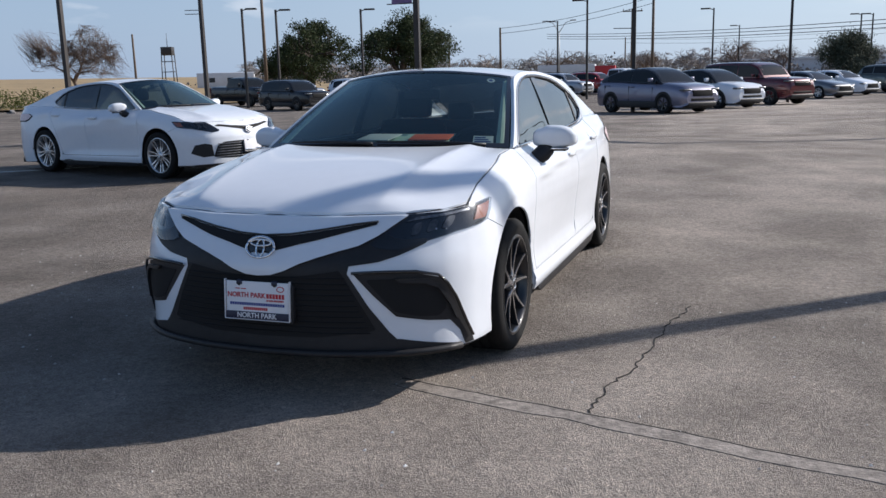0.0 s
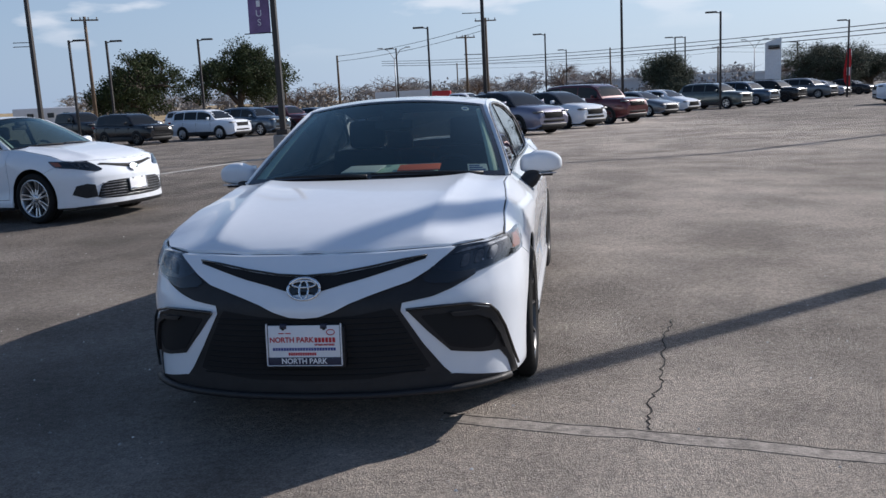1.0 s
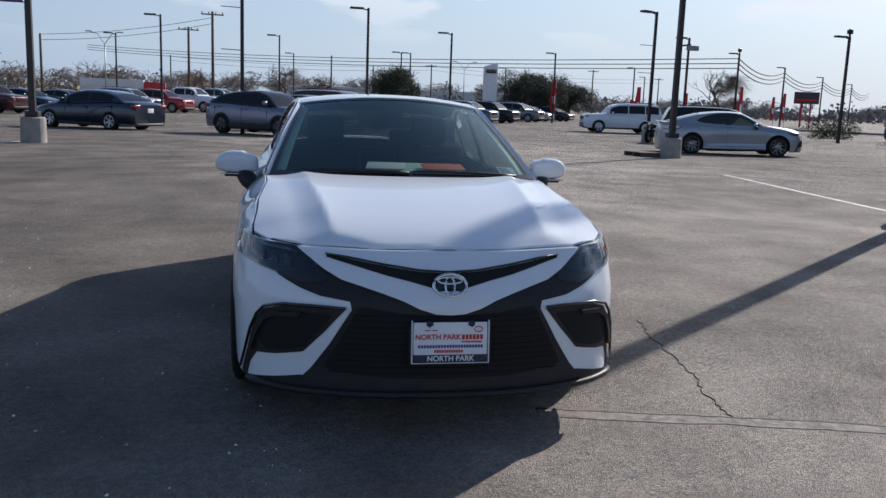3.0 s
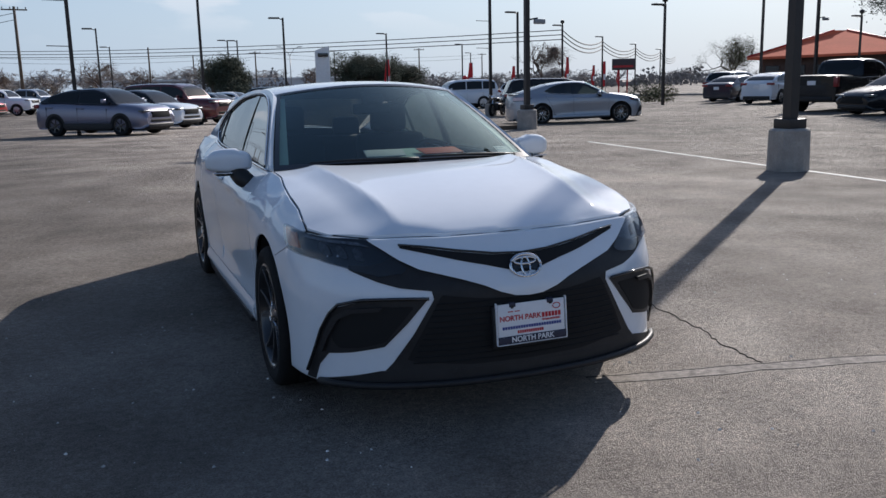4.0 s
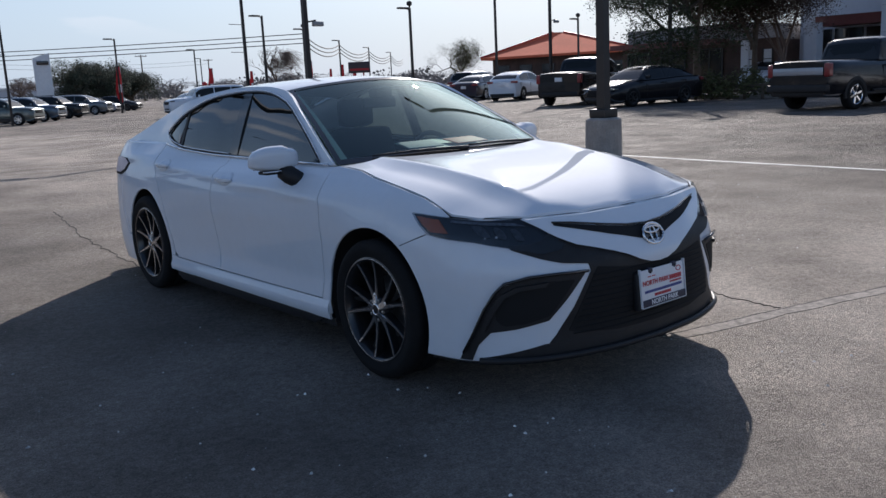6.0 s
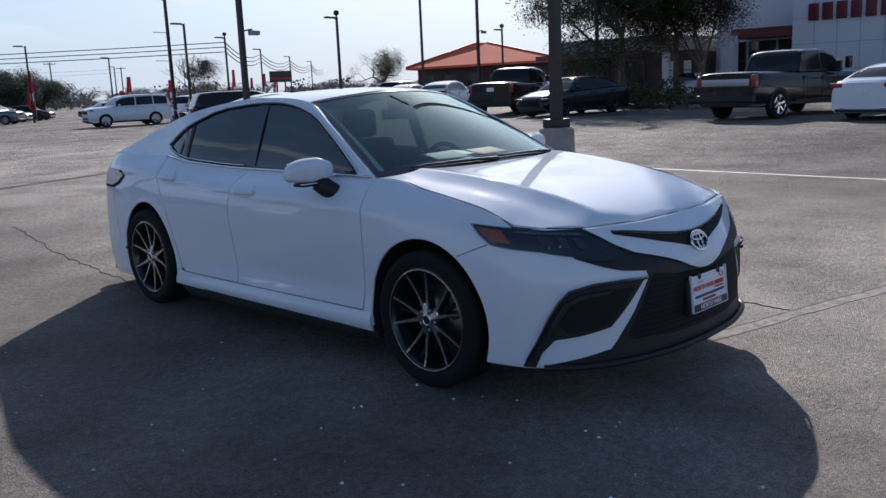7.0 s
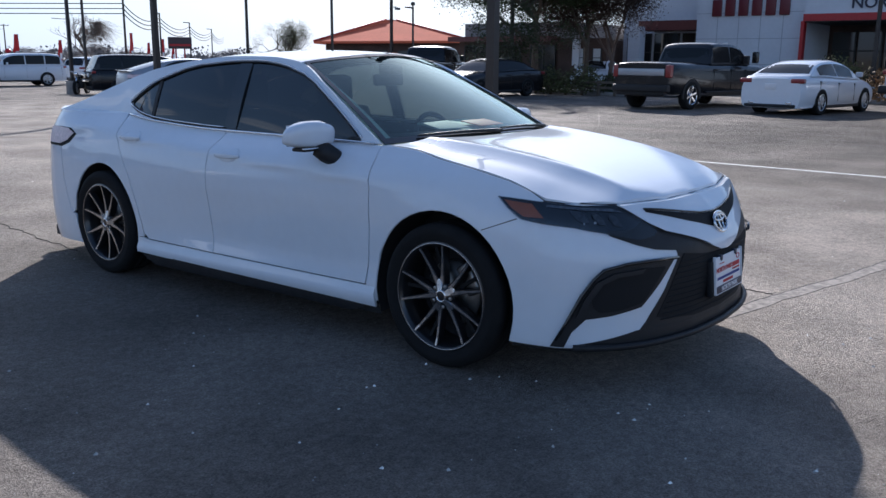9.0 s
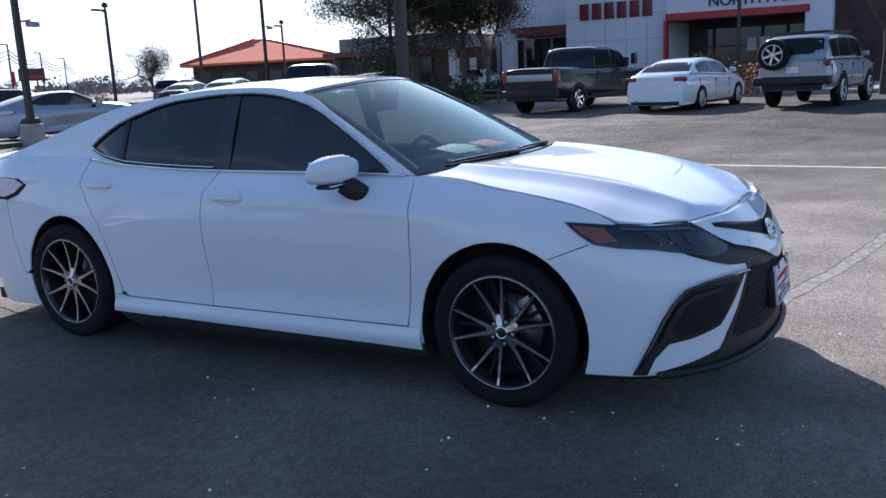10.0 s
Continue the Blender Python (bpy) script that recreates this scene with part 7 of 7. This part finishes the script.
part("sign_block", mesh_of("sign_block", *tube([(41.92, 13.2 + 0.75 * math.cos(a), 5.45 + 0.48 * math.sin(a)) for a in np.linspace(0, 6.283, 33)], 0.08, 8)), SIGN_RED, show, "red oval sign ring")
# entrance bay
wall_box("wall", 46.5, 58, -12, 10.45, 0, 8.5, BRICK, show, "dark recessed entrance wall")
wall_box("fascia", 41.6, 46.5, 3.8, 10.45, 3.72, 6.2, WALL_WHITE, show, "white entrance fascia")
wall_box("red_band", 41.5, 41.62, 3.6, 10.47, 3.40, 3.74, RED_METAL, show, "red metal band over the entrance")
wall_box("soffit", 41.62, 46.5, 3.8, 10.45, 3.36, 3.40, DARK_FRAME, show)
wall_box("red_band", 41.5, 41.95, 10.40, 10.56, 0.0, 3.40, RED_METAL, show)
wall_box("pier", 41.6, 42.6, 2.6, 3.8, 0, 6.2, WALL_WHITE, show, "white entrance pier")
cu = bpy.data.curves.new("lettering", "FONT")
cu.body, cu.size, cu.align_x, cu.align_y, cu.extrude, cu.offset = "NORTH PARK", 0.72, "CENTER", "CENTER", 0.03, 0.01
tmp = bpy.data.objects.new("lettering", cu)
me = bpy.data.meshes.new_from_object(tmp)
bpy.data.objects.remove(tmp)
let = part("lettering", me, NAVY_PLASTIC, show, "dark blue letters on the fascia")
let.matrix_basis = Matrix.Translation((41.57, 6.1, 4.18)) @ pose(0, 0, 0, 90, 0, -90)
for k in range(5):
    y0 = 4.0 + 1.28 * k
    win = part("window", box(46.40, 46.52, y0, y0 + 1.1, 0.1, 3.0), SHOP_GLASS, show)
    part("mullion", joined(box(46.34, 46.40, y0 - 0.10, y0, 0, 3.1), box(46.34, 46.40, y0, y0 + 1.1, 2.0, 2.08)), DARK_FRAME, win)
# two interior windows, their brightness put into a flat pale colour
for y0 in (6.1, 6.75):
    part("inner_window", box(46.28, 46.33, y0, y0 + 0.5, 1.75, 2.45), BRIGHT_PANE, show, "pale interior window seen behind the glass")
# bay on the other side with the awning
wall_box("wall", 44.5, 58, 16.05, 21.5, 0, 8.5, WALL_WHITE, show)
wall_box("awning", 42.4, 44.5, 16.05, 19.6, 3.10, 3.62, DULL_RED, show, "dull red awning over the shop windows")
wall_box("brick_base", 44.0, 44.52, 16.05, 21.5, 0, 0.8, BRICK, show)
for k in range(3):
    y0 = 16.3 + 1.7 * k
    win = part("window", box(44.40, 44.52, y0, y0 + 1.5, 0.85, 3.0), SHOP_GLASS, show)
    part("mullion", joined(box(44.34, 44.40, y0 - 0.06, y0, 0.8, 3.0), box(44.34, 44.40, y0 + 0.7, y0 + 0.76, 0.8, 3.0), box(44.34, 44.40, y0, y0 + 1.5, 1.9, 1.96)), DARK_FRAME, win)
wall_box("pier", 41.8, 42.5, 19.2, 19.9, 1.2, 3.3, WALL_WHITE, show)
wall_box("pier_base", 41.7, 42.6, 19.1, 20.0, 0, 1.2, BRICK, show)
wall_box("pier", 40.8, 41.4, 23.4, 24.0, 1.2, 3.0, WALL_WHITE, show)
wall_box("pier_base", 40.7, 41.5, 23.3, 24.1, 0, 1.2, BRICK, show)

# kerbed planting strip before the showroom, and the road edge
bed = part("planting_bed", joined(box(29.3, 37.5, -14, 8.6, 0.0, 0.15, 0.03), box(28.6, 37.5, 13.2, 21.0, 0.0, 0.15, 0.03)), CONCRETE)
tagged(bed, "raised concrete kerb of the planting beds", "kerb", kind="structure")
edge = part("road_kerb", box(-9, 9, -0.15, 0.15, 0, 0.16, 0.03), CONCRETE)
edge.matrix_basis = pose(40.5, 55.5, 0, 0, 0, -60)
tagged(edge, "pale concrete kerb along the road", "kerb", kind="structure")
fence = thing("post_fence", pose(28.4, 15.6, 0), "low dark timber rail fence by the hedge", "fence")
for k in range(6):
    part("post", box(-0.05, 0.05, -1.8 + 0.75 * k, -1.7 + 0.75 * k, 0, 0.62), WOOD_POLE, fence)
for z in (0.28, 0.5):
    part("rail", box(-0.03, 0.03, -1.9, 2.1, z, z + 0.09), WOOD_POLE, fence)
bol = thing("bollard", pose(29.0, 3.35, 0), "short white-painted steel bollard", "bollard")
part("post", mesh_of("post", *lathe([(0, 0.09), (1.0, 0.09), (1.06, 0.0)], 14, "z"), True), PLATE_WHITE, bol)

# ---- field and far things ----
fieldm = part("field", mesh_of("field", [(-420, 10, 5.0), (-62, 28, -0.1), (-36, 56, -0.22), (-24, 76, -0.24), (-4, 98, -0.24), (-4, 380, 1.0), (-420, 380, 6.5)], [(0, 1, 2, 3, 4, 5, 6)]), DRY_GRASS)
tagged(fieldm, "flat tan field of dry grass", "field", kind="structure")
tr = thing("trailer", pose(-22.5, 134, 0, 0, 0, 4), "long white box trailer far off", "trailer")
part("box_body", box(-5.5, 3.4, -1.2, 1.2, 0.9, 3.0, 0.05), PANEL_WHITE, tr)
part("red_panel", box(3.4, 6.5, -1.2, 1.2, 0.9, 2.7, 0.05), RED_METAL, tr)
for x in (-4, -3, 4.5, 5.5):
    small = small_wheel(tr, x, -1.0, 0.45, 1, SILVER_ALLOY)
    small.matrix_basis = Matrix.Translation((x, -1.15, 0.45)) @ pose(0, 0, 0, 0, 0, -90)
rv = thing("caravan", pose(-76, 119, 0, 0, 0, 30), "white travel trailer far across the field", "caravan")
part("body", box(-4.5, 4.5, -1.2, 1.2, 0.7, 3.2, 0.15), PANEL_WHITE, rv)
for x in (-2.6, 0.2, 2.4):
    part("window", box(x, x + 0.9, -1.23, -1.18, 1.7, 2.4), SHOP_GLASS, rv)
tw = thing("lattice_tower", pose(-132, 182, 0, 0, 0, 20), "dark steel lattice tower with a mast far off", "tower")
for sx in (-1, 1):
    for sy in (-1, 1):
        part("leg", tube_mesh("leg", [(sx * 1.5, sy * 1.5, -0.4), (sx * 1.25, sy * 1.25, 9.0)], 0.14), POLE_STEEL, tw)
for z in (2, 4.5, 7):
    part("brace", joined(box(-1.45, 1.45, -1.45, -1.3, z, z + 0.15), box(-1.45, 1.45, 1.3, 1.45, z, z + 0.15), box(-1.45, -1.3, -1.45, 1.45, z, z + 0.15), box(1.3, 1.45, -1.45, 1.45, z, z + 0.15)), POLE_STEEL, tw)
part("tower_head", box(-1.35, 1.35, -1.35, 1.35, 8.6, 10.6, 0.1), POLE_STEEL, tw)
part("mast", tube_mesh("mast", [(0, 0, 10.6), (0, 0, 14.0)], [0.10, 0.04]), POLE_STEEL, tw)
shed = thing("warehouse", pose(12, 190, 0), "long low pale warehouse on the horizon", "building")
part("wall", box(-10, 45, 0, 12, 0, 3.4), PANEL_WHITE, shed)
part("roof", box(-10.4, 45.4, -0.4, 12.4, 3.4, 3.7), SIGN_GREY, shed)


# ---- trees ----
def limbs(rnd, height, levels, spread=0.55, start=0.25, r0=0.16, fork=(2, 4), up=0.25):
    """Tapered limbs of a tree as tubes, and the ends of the outermost ones."""
    verts, faces, ends = [], [], []

    def grow(p, d, length, r, level):
        pts, rad = [p], [r]
        q, v = p, d
        for k in range(3):
            v = (v + Vector((rnd.uniform(-1, 1), rnd.uniform(-1, 1), rnd.uniform(-0.5, 1) * up * 2)) * 0.16).normalized()
            q = q + v * length / 3
            pts.append(q)
            rad.append(r * (1 - 0.15 * (k + 1)))
        base = len(verts)
        tv, tf = tube(pts, rad, 6 if level < 2 else 4 if level < 4 else 3, False)
        verts.extend(tv)
        faces.extend(tuple(i + base for i in f) for f in tf)
        if level >= levels:
            ends.append((q, v))
            return
        for k in range(rnd.randint(*fork) if level else fork[1] + 1):
            a = rnd.uniform(0, 6.283)
            side = v.orthogonal().normalized()
            side.rotate(Matrix.Rotation(a, 3, v))
            nv = (v * (1 - spread) + side * spread * rnd.uniform(0.7, 1.3) + Vector((0, 0, up * 0.4))).normalized()
            s = pts[rnd.choice((2, 3, 3))]
            grow(s, nv, length * rnd.uniform(0.62, 0.82), r * rnd.uniform(0.48, 0.62), level + 1)
        if level >= levels - 1:
            ends.append((q, v))

    grow(Vector((0, 0, -0.1)), Vector((rnd.uniform(-0.08, 0.08), rnd.uniform(-0.08, 0.08), 1)), height * start, r0, 0)
    return verts, faces, ends


def foliage(rnd, ends, per, radius, size):
    verts, faces = [], []
    for p, v in ends:
        c = p + v * radius * 0.3
        for _ in range(per):
            o = c + Vector((rnd.gauss(0, 1), rnd.gauss(0, 1), rnd.gauss(0, 0.8))) * radius * 0.5
            a = Vector((rnd.uniform(-1, 1), rnd.uniform(-1, 1), rnd.uniform(-1, 1))).normalized() * size * rnd.uniform(0.6, 1.3)
            b = a.orthogonal().normalized() * size * rnd.uniform(0.3, 0.6)
            k = len(verts)
            verts += [o - a, o + b, o + a, o - b + a * 0.2]
            faces.append((k, k + 1, k + 2, k + 3))
    return verts, faces


def twigs(rnd, v, f, fill, r=1.0):
    """Adds fine outer twigs that fill a crown (count, middle height, radius, half height) and gives their tips."""
    n, cz, rx, rz = fill
    lobes = [(Vector((rnd.uniform(-0.62, 0.62), rnd.uniform(-0.62, 0.62), rnd.uniform(-0.5, 0.55))), rnd.uniform(0.32, 0.55)) for _ in range(9)]
    tips, ends = [Vector(p) for p in v if p[2] > cz - rz * 0.9][::3], []
    for _ in range(n):
        while True:
            o = Vector((rnd.uniform(-1, 1), rnd.uniform(-1, 1), rnd.uniform(-1, 1)))
            if 0.3 < o.length < 1 + 0.12 * rnd.random():
                break
        mid, size = rnd.choice(lobes)
        o = mid + o * size
        p = Vector((o.x * rx, o.y * rx, cz + o.z * rz))
        q = min(rnd.sample(tips, min(60, len(tips))), key=lambda a: (a - p).length)
        m = (p + q) / 2 + Vector((rnd.uniform(-1, 1), rnd.uniform(-1, 1), rnd.uniform(-0.5, 1))) * 0.12 * (p - q).length
        tv, tf = tube([q, m, p], [0.016 * r, 0.010 * r, 0.004 * r], 3, False)
        b = len(v)
        v += [tuple(a) for a in tv]
        f += [tuple(i + b for i in g) for g in tf]
        ends.append((p, (p - q).normalized()))
    return ends


def tree(x, y, seed, height, label, leaf=None, levels=4, per=14, radius=0.5, size=0.11, spread=0.55, start=0.25, r0=0.16, wide=1.0, up=0.25, fork=(2, 4), fill=None):
    rnd = random.Random(seed)
    t = thing("tree", pose(x, y, 0), label, "tree")
    v, f, ends = limbs(rnd, height, levels, spread, start, r0, fork, up)
    top = max(p[2] for p in v)
    k = height / top
    fit_ = lambda p: (p[0] * wide * k, p[1] * wide * k, p[2] * k if p[2] > 0 else p[2])  # noqa: E731
    v = [fit_(p) for p in v]
    ends = [(Vector(fit_(p)), d) for p, d in ends]
    if fill:
        ends += twigs(rnd, v, f, fill)
    part("trunk", mesh_of("trunk", v, f, True), BARK if leaf else TWIG, t)
    if leaf:
        fv, ff = foliage(rnd, ends, per, radius, size)
        part("crown", mesh_of("crown", fv, ff), leaf, t)
    return t


tree(-38.3, 74.9, 1, 7.0, "dark green live oak behind the parked cars", LEAF, 4, 60, 0.62, 0.12, 0.60, 0.16, 0.22, 0.85, 0.25, (2, 4), (230, 3.7, 4.2, 2.5))
tree(-30.6, 80.3, 2, 8.2, "dark green live oak behind the parked cars", LEAF, 4, 60, 0.62, 0.12, 0.60, 0.16, 0.22, 0.85, 0.25, (2, 4), (300, 4.3, 5.2, 3.1))
tree(32.0, 19.8, 3, 8.0, "large dark live oak in front of the showroom wing", LEAF, 5, 125, 0.55, 0.060, 0.60, 0.30, 0.15, 0.95, 0.30, (2, 3), (850, 5.4, 4.5, 2.4))
tree(35.9, 19.4, 4, 9.0, "dense twiggy brown tree beside the oak", DRY_LEAF, 4, 80, 0.6, 0.055, 0.5, 0.25, 0.14, 0.8, 0.3, (2, 3), (700, 4.9, 3.0, 2.7))
tree(37.0, 18.4, 5, 7.0, "bare-branched tree in front of the showroom", None, 6, spread=0.42, start=0.20, r0=0.09, wide=1.0, up=0.45, fork=(2, 3), fill=(260, 4.6, 2.0, 2.0))
tree(28.2, -0.2, 6, 6.2, "small tree with rust-coloured autumn leaves", LEAF_RUST, 5, 8, 0.45, 0.06, 0.58, 0.26, 0.08, 1.1, fork=(2, 3))
tree(-48.2, 53.8, 7, 6.6, "wide bare tree in the dry field", None, 6, spread=0.58, start=0.20, r0=0.12, wide=1.0, fork=(2, 3), fill=(2300, 4.2, 4.2, 2.6))
tree(64.7, 113.1, 8, 8.0, "wide bare tree beside the road", None, 5, spread=0.42, start=0.26, r0=0.15, wide=1.25, up=0.5, fork=(2, 3), fill=(1100, 5.2, 4.4, 2.7))
tree(72.7, 80.8, 9, 6.0, "wide tree with thin grey-green leaves", SHRUB, 5, 26, 0.55, 0.06, 0.62, 0.24, 0.16, 1.15, 0.3, (2, 3), (420, 3.9, 3.0, 2.0))
for k, (x, y, hgt, w) in enumerate(((10.2, 70.5, 4.1, 1.8), (25.9, 87.1, 5.0, 2.3), (29.2, 86.2, 4.6, 2.1), (32.0, 89.0, 3.8, 2.2))):
    tree(x, y, 20 + k, hgt, "dark green tree behind the parked cars", HAZY_LEAF, 4, 46, 0.52, 0.085, 0.6, 0.16, 0.14, 0.9, 0.25, (2, 4), (260, hgt * 0.54, w * 1.2, hgt * 0.50))
for k, (x, y, hgt) in enumerate(((-28, 150, 6.2), (-14, 160, 6.0), (2, 140, 6.5), (-46, 150, 5.0), (20, 150, 6.0), (38, 150, 5.0), (52, 150, 4.6), (10, 165, 6.0))):
    tree(x, y, 40 + k, hgt, "bare winter tree on the horizon", None, 4, spread=0.6, start=0.2, r0=0.14, wide=1.1, fill=(500, hgt * 0.6, hgt * 0.55, hgt * 0.4))

# a balloon on a string beyond the parked cars
balloon = thing("balloon", pose(31.2, 69.2, ground_z(31.2, 69.2)), "round red balloon on a thin string", "balloon")
part("skin", mesh_of("skin", [(x, y, 2.1 + z) for z, x, y in lathe([(-0.31, 0.0), (-0.30, 0.03), (-0.27, 0.02), (-0.22, 0.10), (-0.10, 0.21), (0.03, 0.25), (0.15, 0.21), (0.23, 0.11), (0.26, 0.0)], 20)[0]], lathe([(-0.31, 0.0), (-0.30, 0.03), (-0.27, 0.02), (-0.22, 0.10), (-0.10, 0.21), (0.03, 0.25), (0.15, 0.21), (0.23, 0.11), (0.26, 0.0)], 20)[1], True), BALLOON_RED, balloon)
part("string", tube_mesh("string", [(0, 0, 0.0), (0.03, 0.01, 0.6), (-0.02, 0.0, 1.2), (0, 0, 1.80)], 0.006, 4), WHITE_CORD, balloon)

# the bare woods on the skyline, in the twig colour paled for haze
rnd = random.Random(11)
kinds = []
for k in range(4):
    v, f, _ = limbs(random.Random(60 + k), 6.0, 3, 0.6, 0.2, 0.10, (2, 3), 0.25)
    top = max(p[2] for p in v)
    twigs(rnd, v, f, (170, top * 0.62, top * 0.42, top * 0.42), 1.6)
    kinds.append((v, f))
wv, wf = [], []
for k in range(230):
    a = rnd.uniform(-31, 33) if k < 190 else rnd.uniform(33, 60)
    d = rnd.uniform(175, 250)
    x, y = d * math.sin(radians(a)), d * math.cos(radians(a))
    v, f = kinds[k % 4]
    s, turn = rnd.uniform(0.6, 1.15), rnd.uniform(0, 6.28)
    top = max(p[2] for p in v)
    s *= (5.6 if a < 20 else 3.6) / top
    base = len(wv)
    c, sn = math.cos(turn), math.sin(turn)
    wv += [(x + 1.7 * s * (p[0] * c - p[1] * sn), y + 1.7 * s * (p[0] * sn + p[1] * c), s * p[2]) for p in v]
    wf += [tuple(i + base for i in g) for g in f]
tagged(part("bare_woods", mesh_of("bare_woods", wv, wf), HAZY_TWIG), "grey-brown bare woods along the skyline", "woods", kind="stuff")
# brush below the woods, its colour paled to stand in for distance haze
bv, bf = [], []
for k in range(24000):
    a, d = rnd.uniform(-64, 60), rnd.uniform(165, 240)
    x, y = d * math.sin(radians(a)), d * math.cos(radians(a))
    z = abs(rnd.gauss(0, 1.0 + 0.5 * math.sin(a * 0.7) + 0.4 * math.sin(a * 2.3))) * (0.25 + 0.75 * bend(a, -34, -26))
    s = rnd.uniform(0.18, 0.5)
    base = len(bv)
    q = rnd.uniform(0, 3.14)
    bv += [(x - s * math.cos(q), y - s * math.sin(q), z), (x, y, z + s * rnd.uniform(0.6, 1.2)), (x + s * math.cos(q), y + s * math.sin(q), z + 0.2), (x, y, z - s * 0.6)]
    bf.append((base, base + 1, base + 2, base + 3))
tagged(part("far_brush", mesh_of("far_brush", bv, bf), material("haze_pale_brush", (0.20, 0.185, 0.175), 0.95, vary=0.2, scale=0.1, island=0.35)), "grey-brown brush along the skyline", "brush", kind="stuff")


def shrub(x, y, w, hgt, seed, mat, label):
    rnd = random.Random(seed)
    s = thing("shrub", pose(x, y, 0.1 + ground_z(x, y)), label, "shrub", "shrubs")
    v, f = [], []
    for k in range(9):
        a = rnd.uniform(0, 6.28)
        tv, tf = tube([(0, 0, 0), (math.cos(a) * w * 0.2, math.sin(a) * w * 0.2, hgt * 0.5), (math.cos(a) * w * 0.4, math.sin(a) * w * 0.4, hgt * 0.85)], [0.02, 0.015, 0.006], 3, False)
        b = len(v)
        v += tv
        f += [tuple(i + b for i in g) for g in tf]
    part("stems", mesh_of("stems", v, f), BARK, s)
    lv, lf = [], []
    for k in range(900):
        while True:
            o = Vector((rnd.uniform(-1, 1), rnd.uniform(-1, 1), rnd.uniform(0, 1)))
            if 0.35 < o.length < 1:
                break
        o = Vector((o.x * w / 2, o.y * w / 2, o.z * hgt * rnd.uniform(0.85, 1.1)))
        a = Vector((rnd.uniform(-1, 1), rnd.uniform(-1, 1), rnd.uniform(-0.3, 1))).normalized() * 0.09
        c = a.orthogonal().normalized() * 0.035
        b = len(lv)
        lv += [o - a, o + c, o + a, o - c]
        lf.append((b, b + 1, b + 2, b + 3))
    part("leaves", mesh_of("leaves", lv, lf), mat, s)


for k, (x, y, w, hgt, mat) in enumerate(((27.9, 16.6, 1.8, 1.1, SHRUB), (28.6, 15.4, 2.0, 1.2, SHRUB), (29.6, 14.4, 1.6, 0.9, LEAF), (30.3, 7.2, 2.0, 1.3, SHRUB), (30.2, 5.6, 2.2, 1.4, SHRUB), (29.9, 4.2, 1.8, 1.2, LEAF_RUST),
                                          (31.5, 6.4, 2.2, 1.6, SHRUB), (31.6, 2.6, 2.0, 1.3, SHRUB), (31.0, -1.5, 2.2, 1.3, SHRUB), (32.0, 41.9, 2.5, 0.85, SHRUB), (43.0, 58.5, 3.4, 1.3, LEAF), (41.0, 53.0, 2.6, 1.1, SHRUB))):
    shrub(x, y, w, hgt, 100 + k, mat, "dense olive shrub in a kerbed planting bed" if mat is not LEAF_RUST else "rust-brown shrub in a kerbed planting bed")
for k, (x, y, w, hgt) in enumerate(((-46.4, 46.6, 3.2, 1.5), (-48.6, 45.6, 3.4, 1.6), (-44.6, 47.4, 2.6, 1.2))):
    shrub(x, y, w, hgt, 140 + k, BUSH_GREEN, "bright green bush by the field")
kerb = part("kerb", box(-4.5, 4.5, -0.12, 0.12, 0, 0.15, 0.03), CONCRETE)
kerb.matrix_basis = pose(-46.5, 44.6, ground_z(-46.5, 44.6), 0, 0, 136)
tagged(kerb, "pale concrete kerb of a planted island", "kerb", kind="structure")
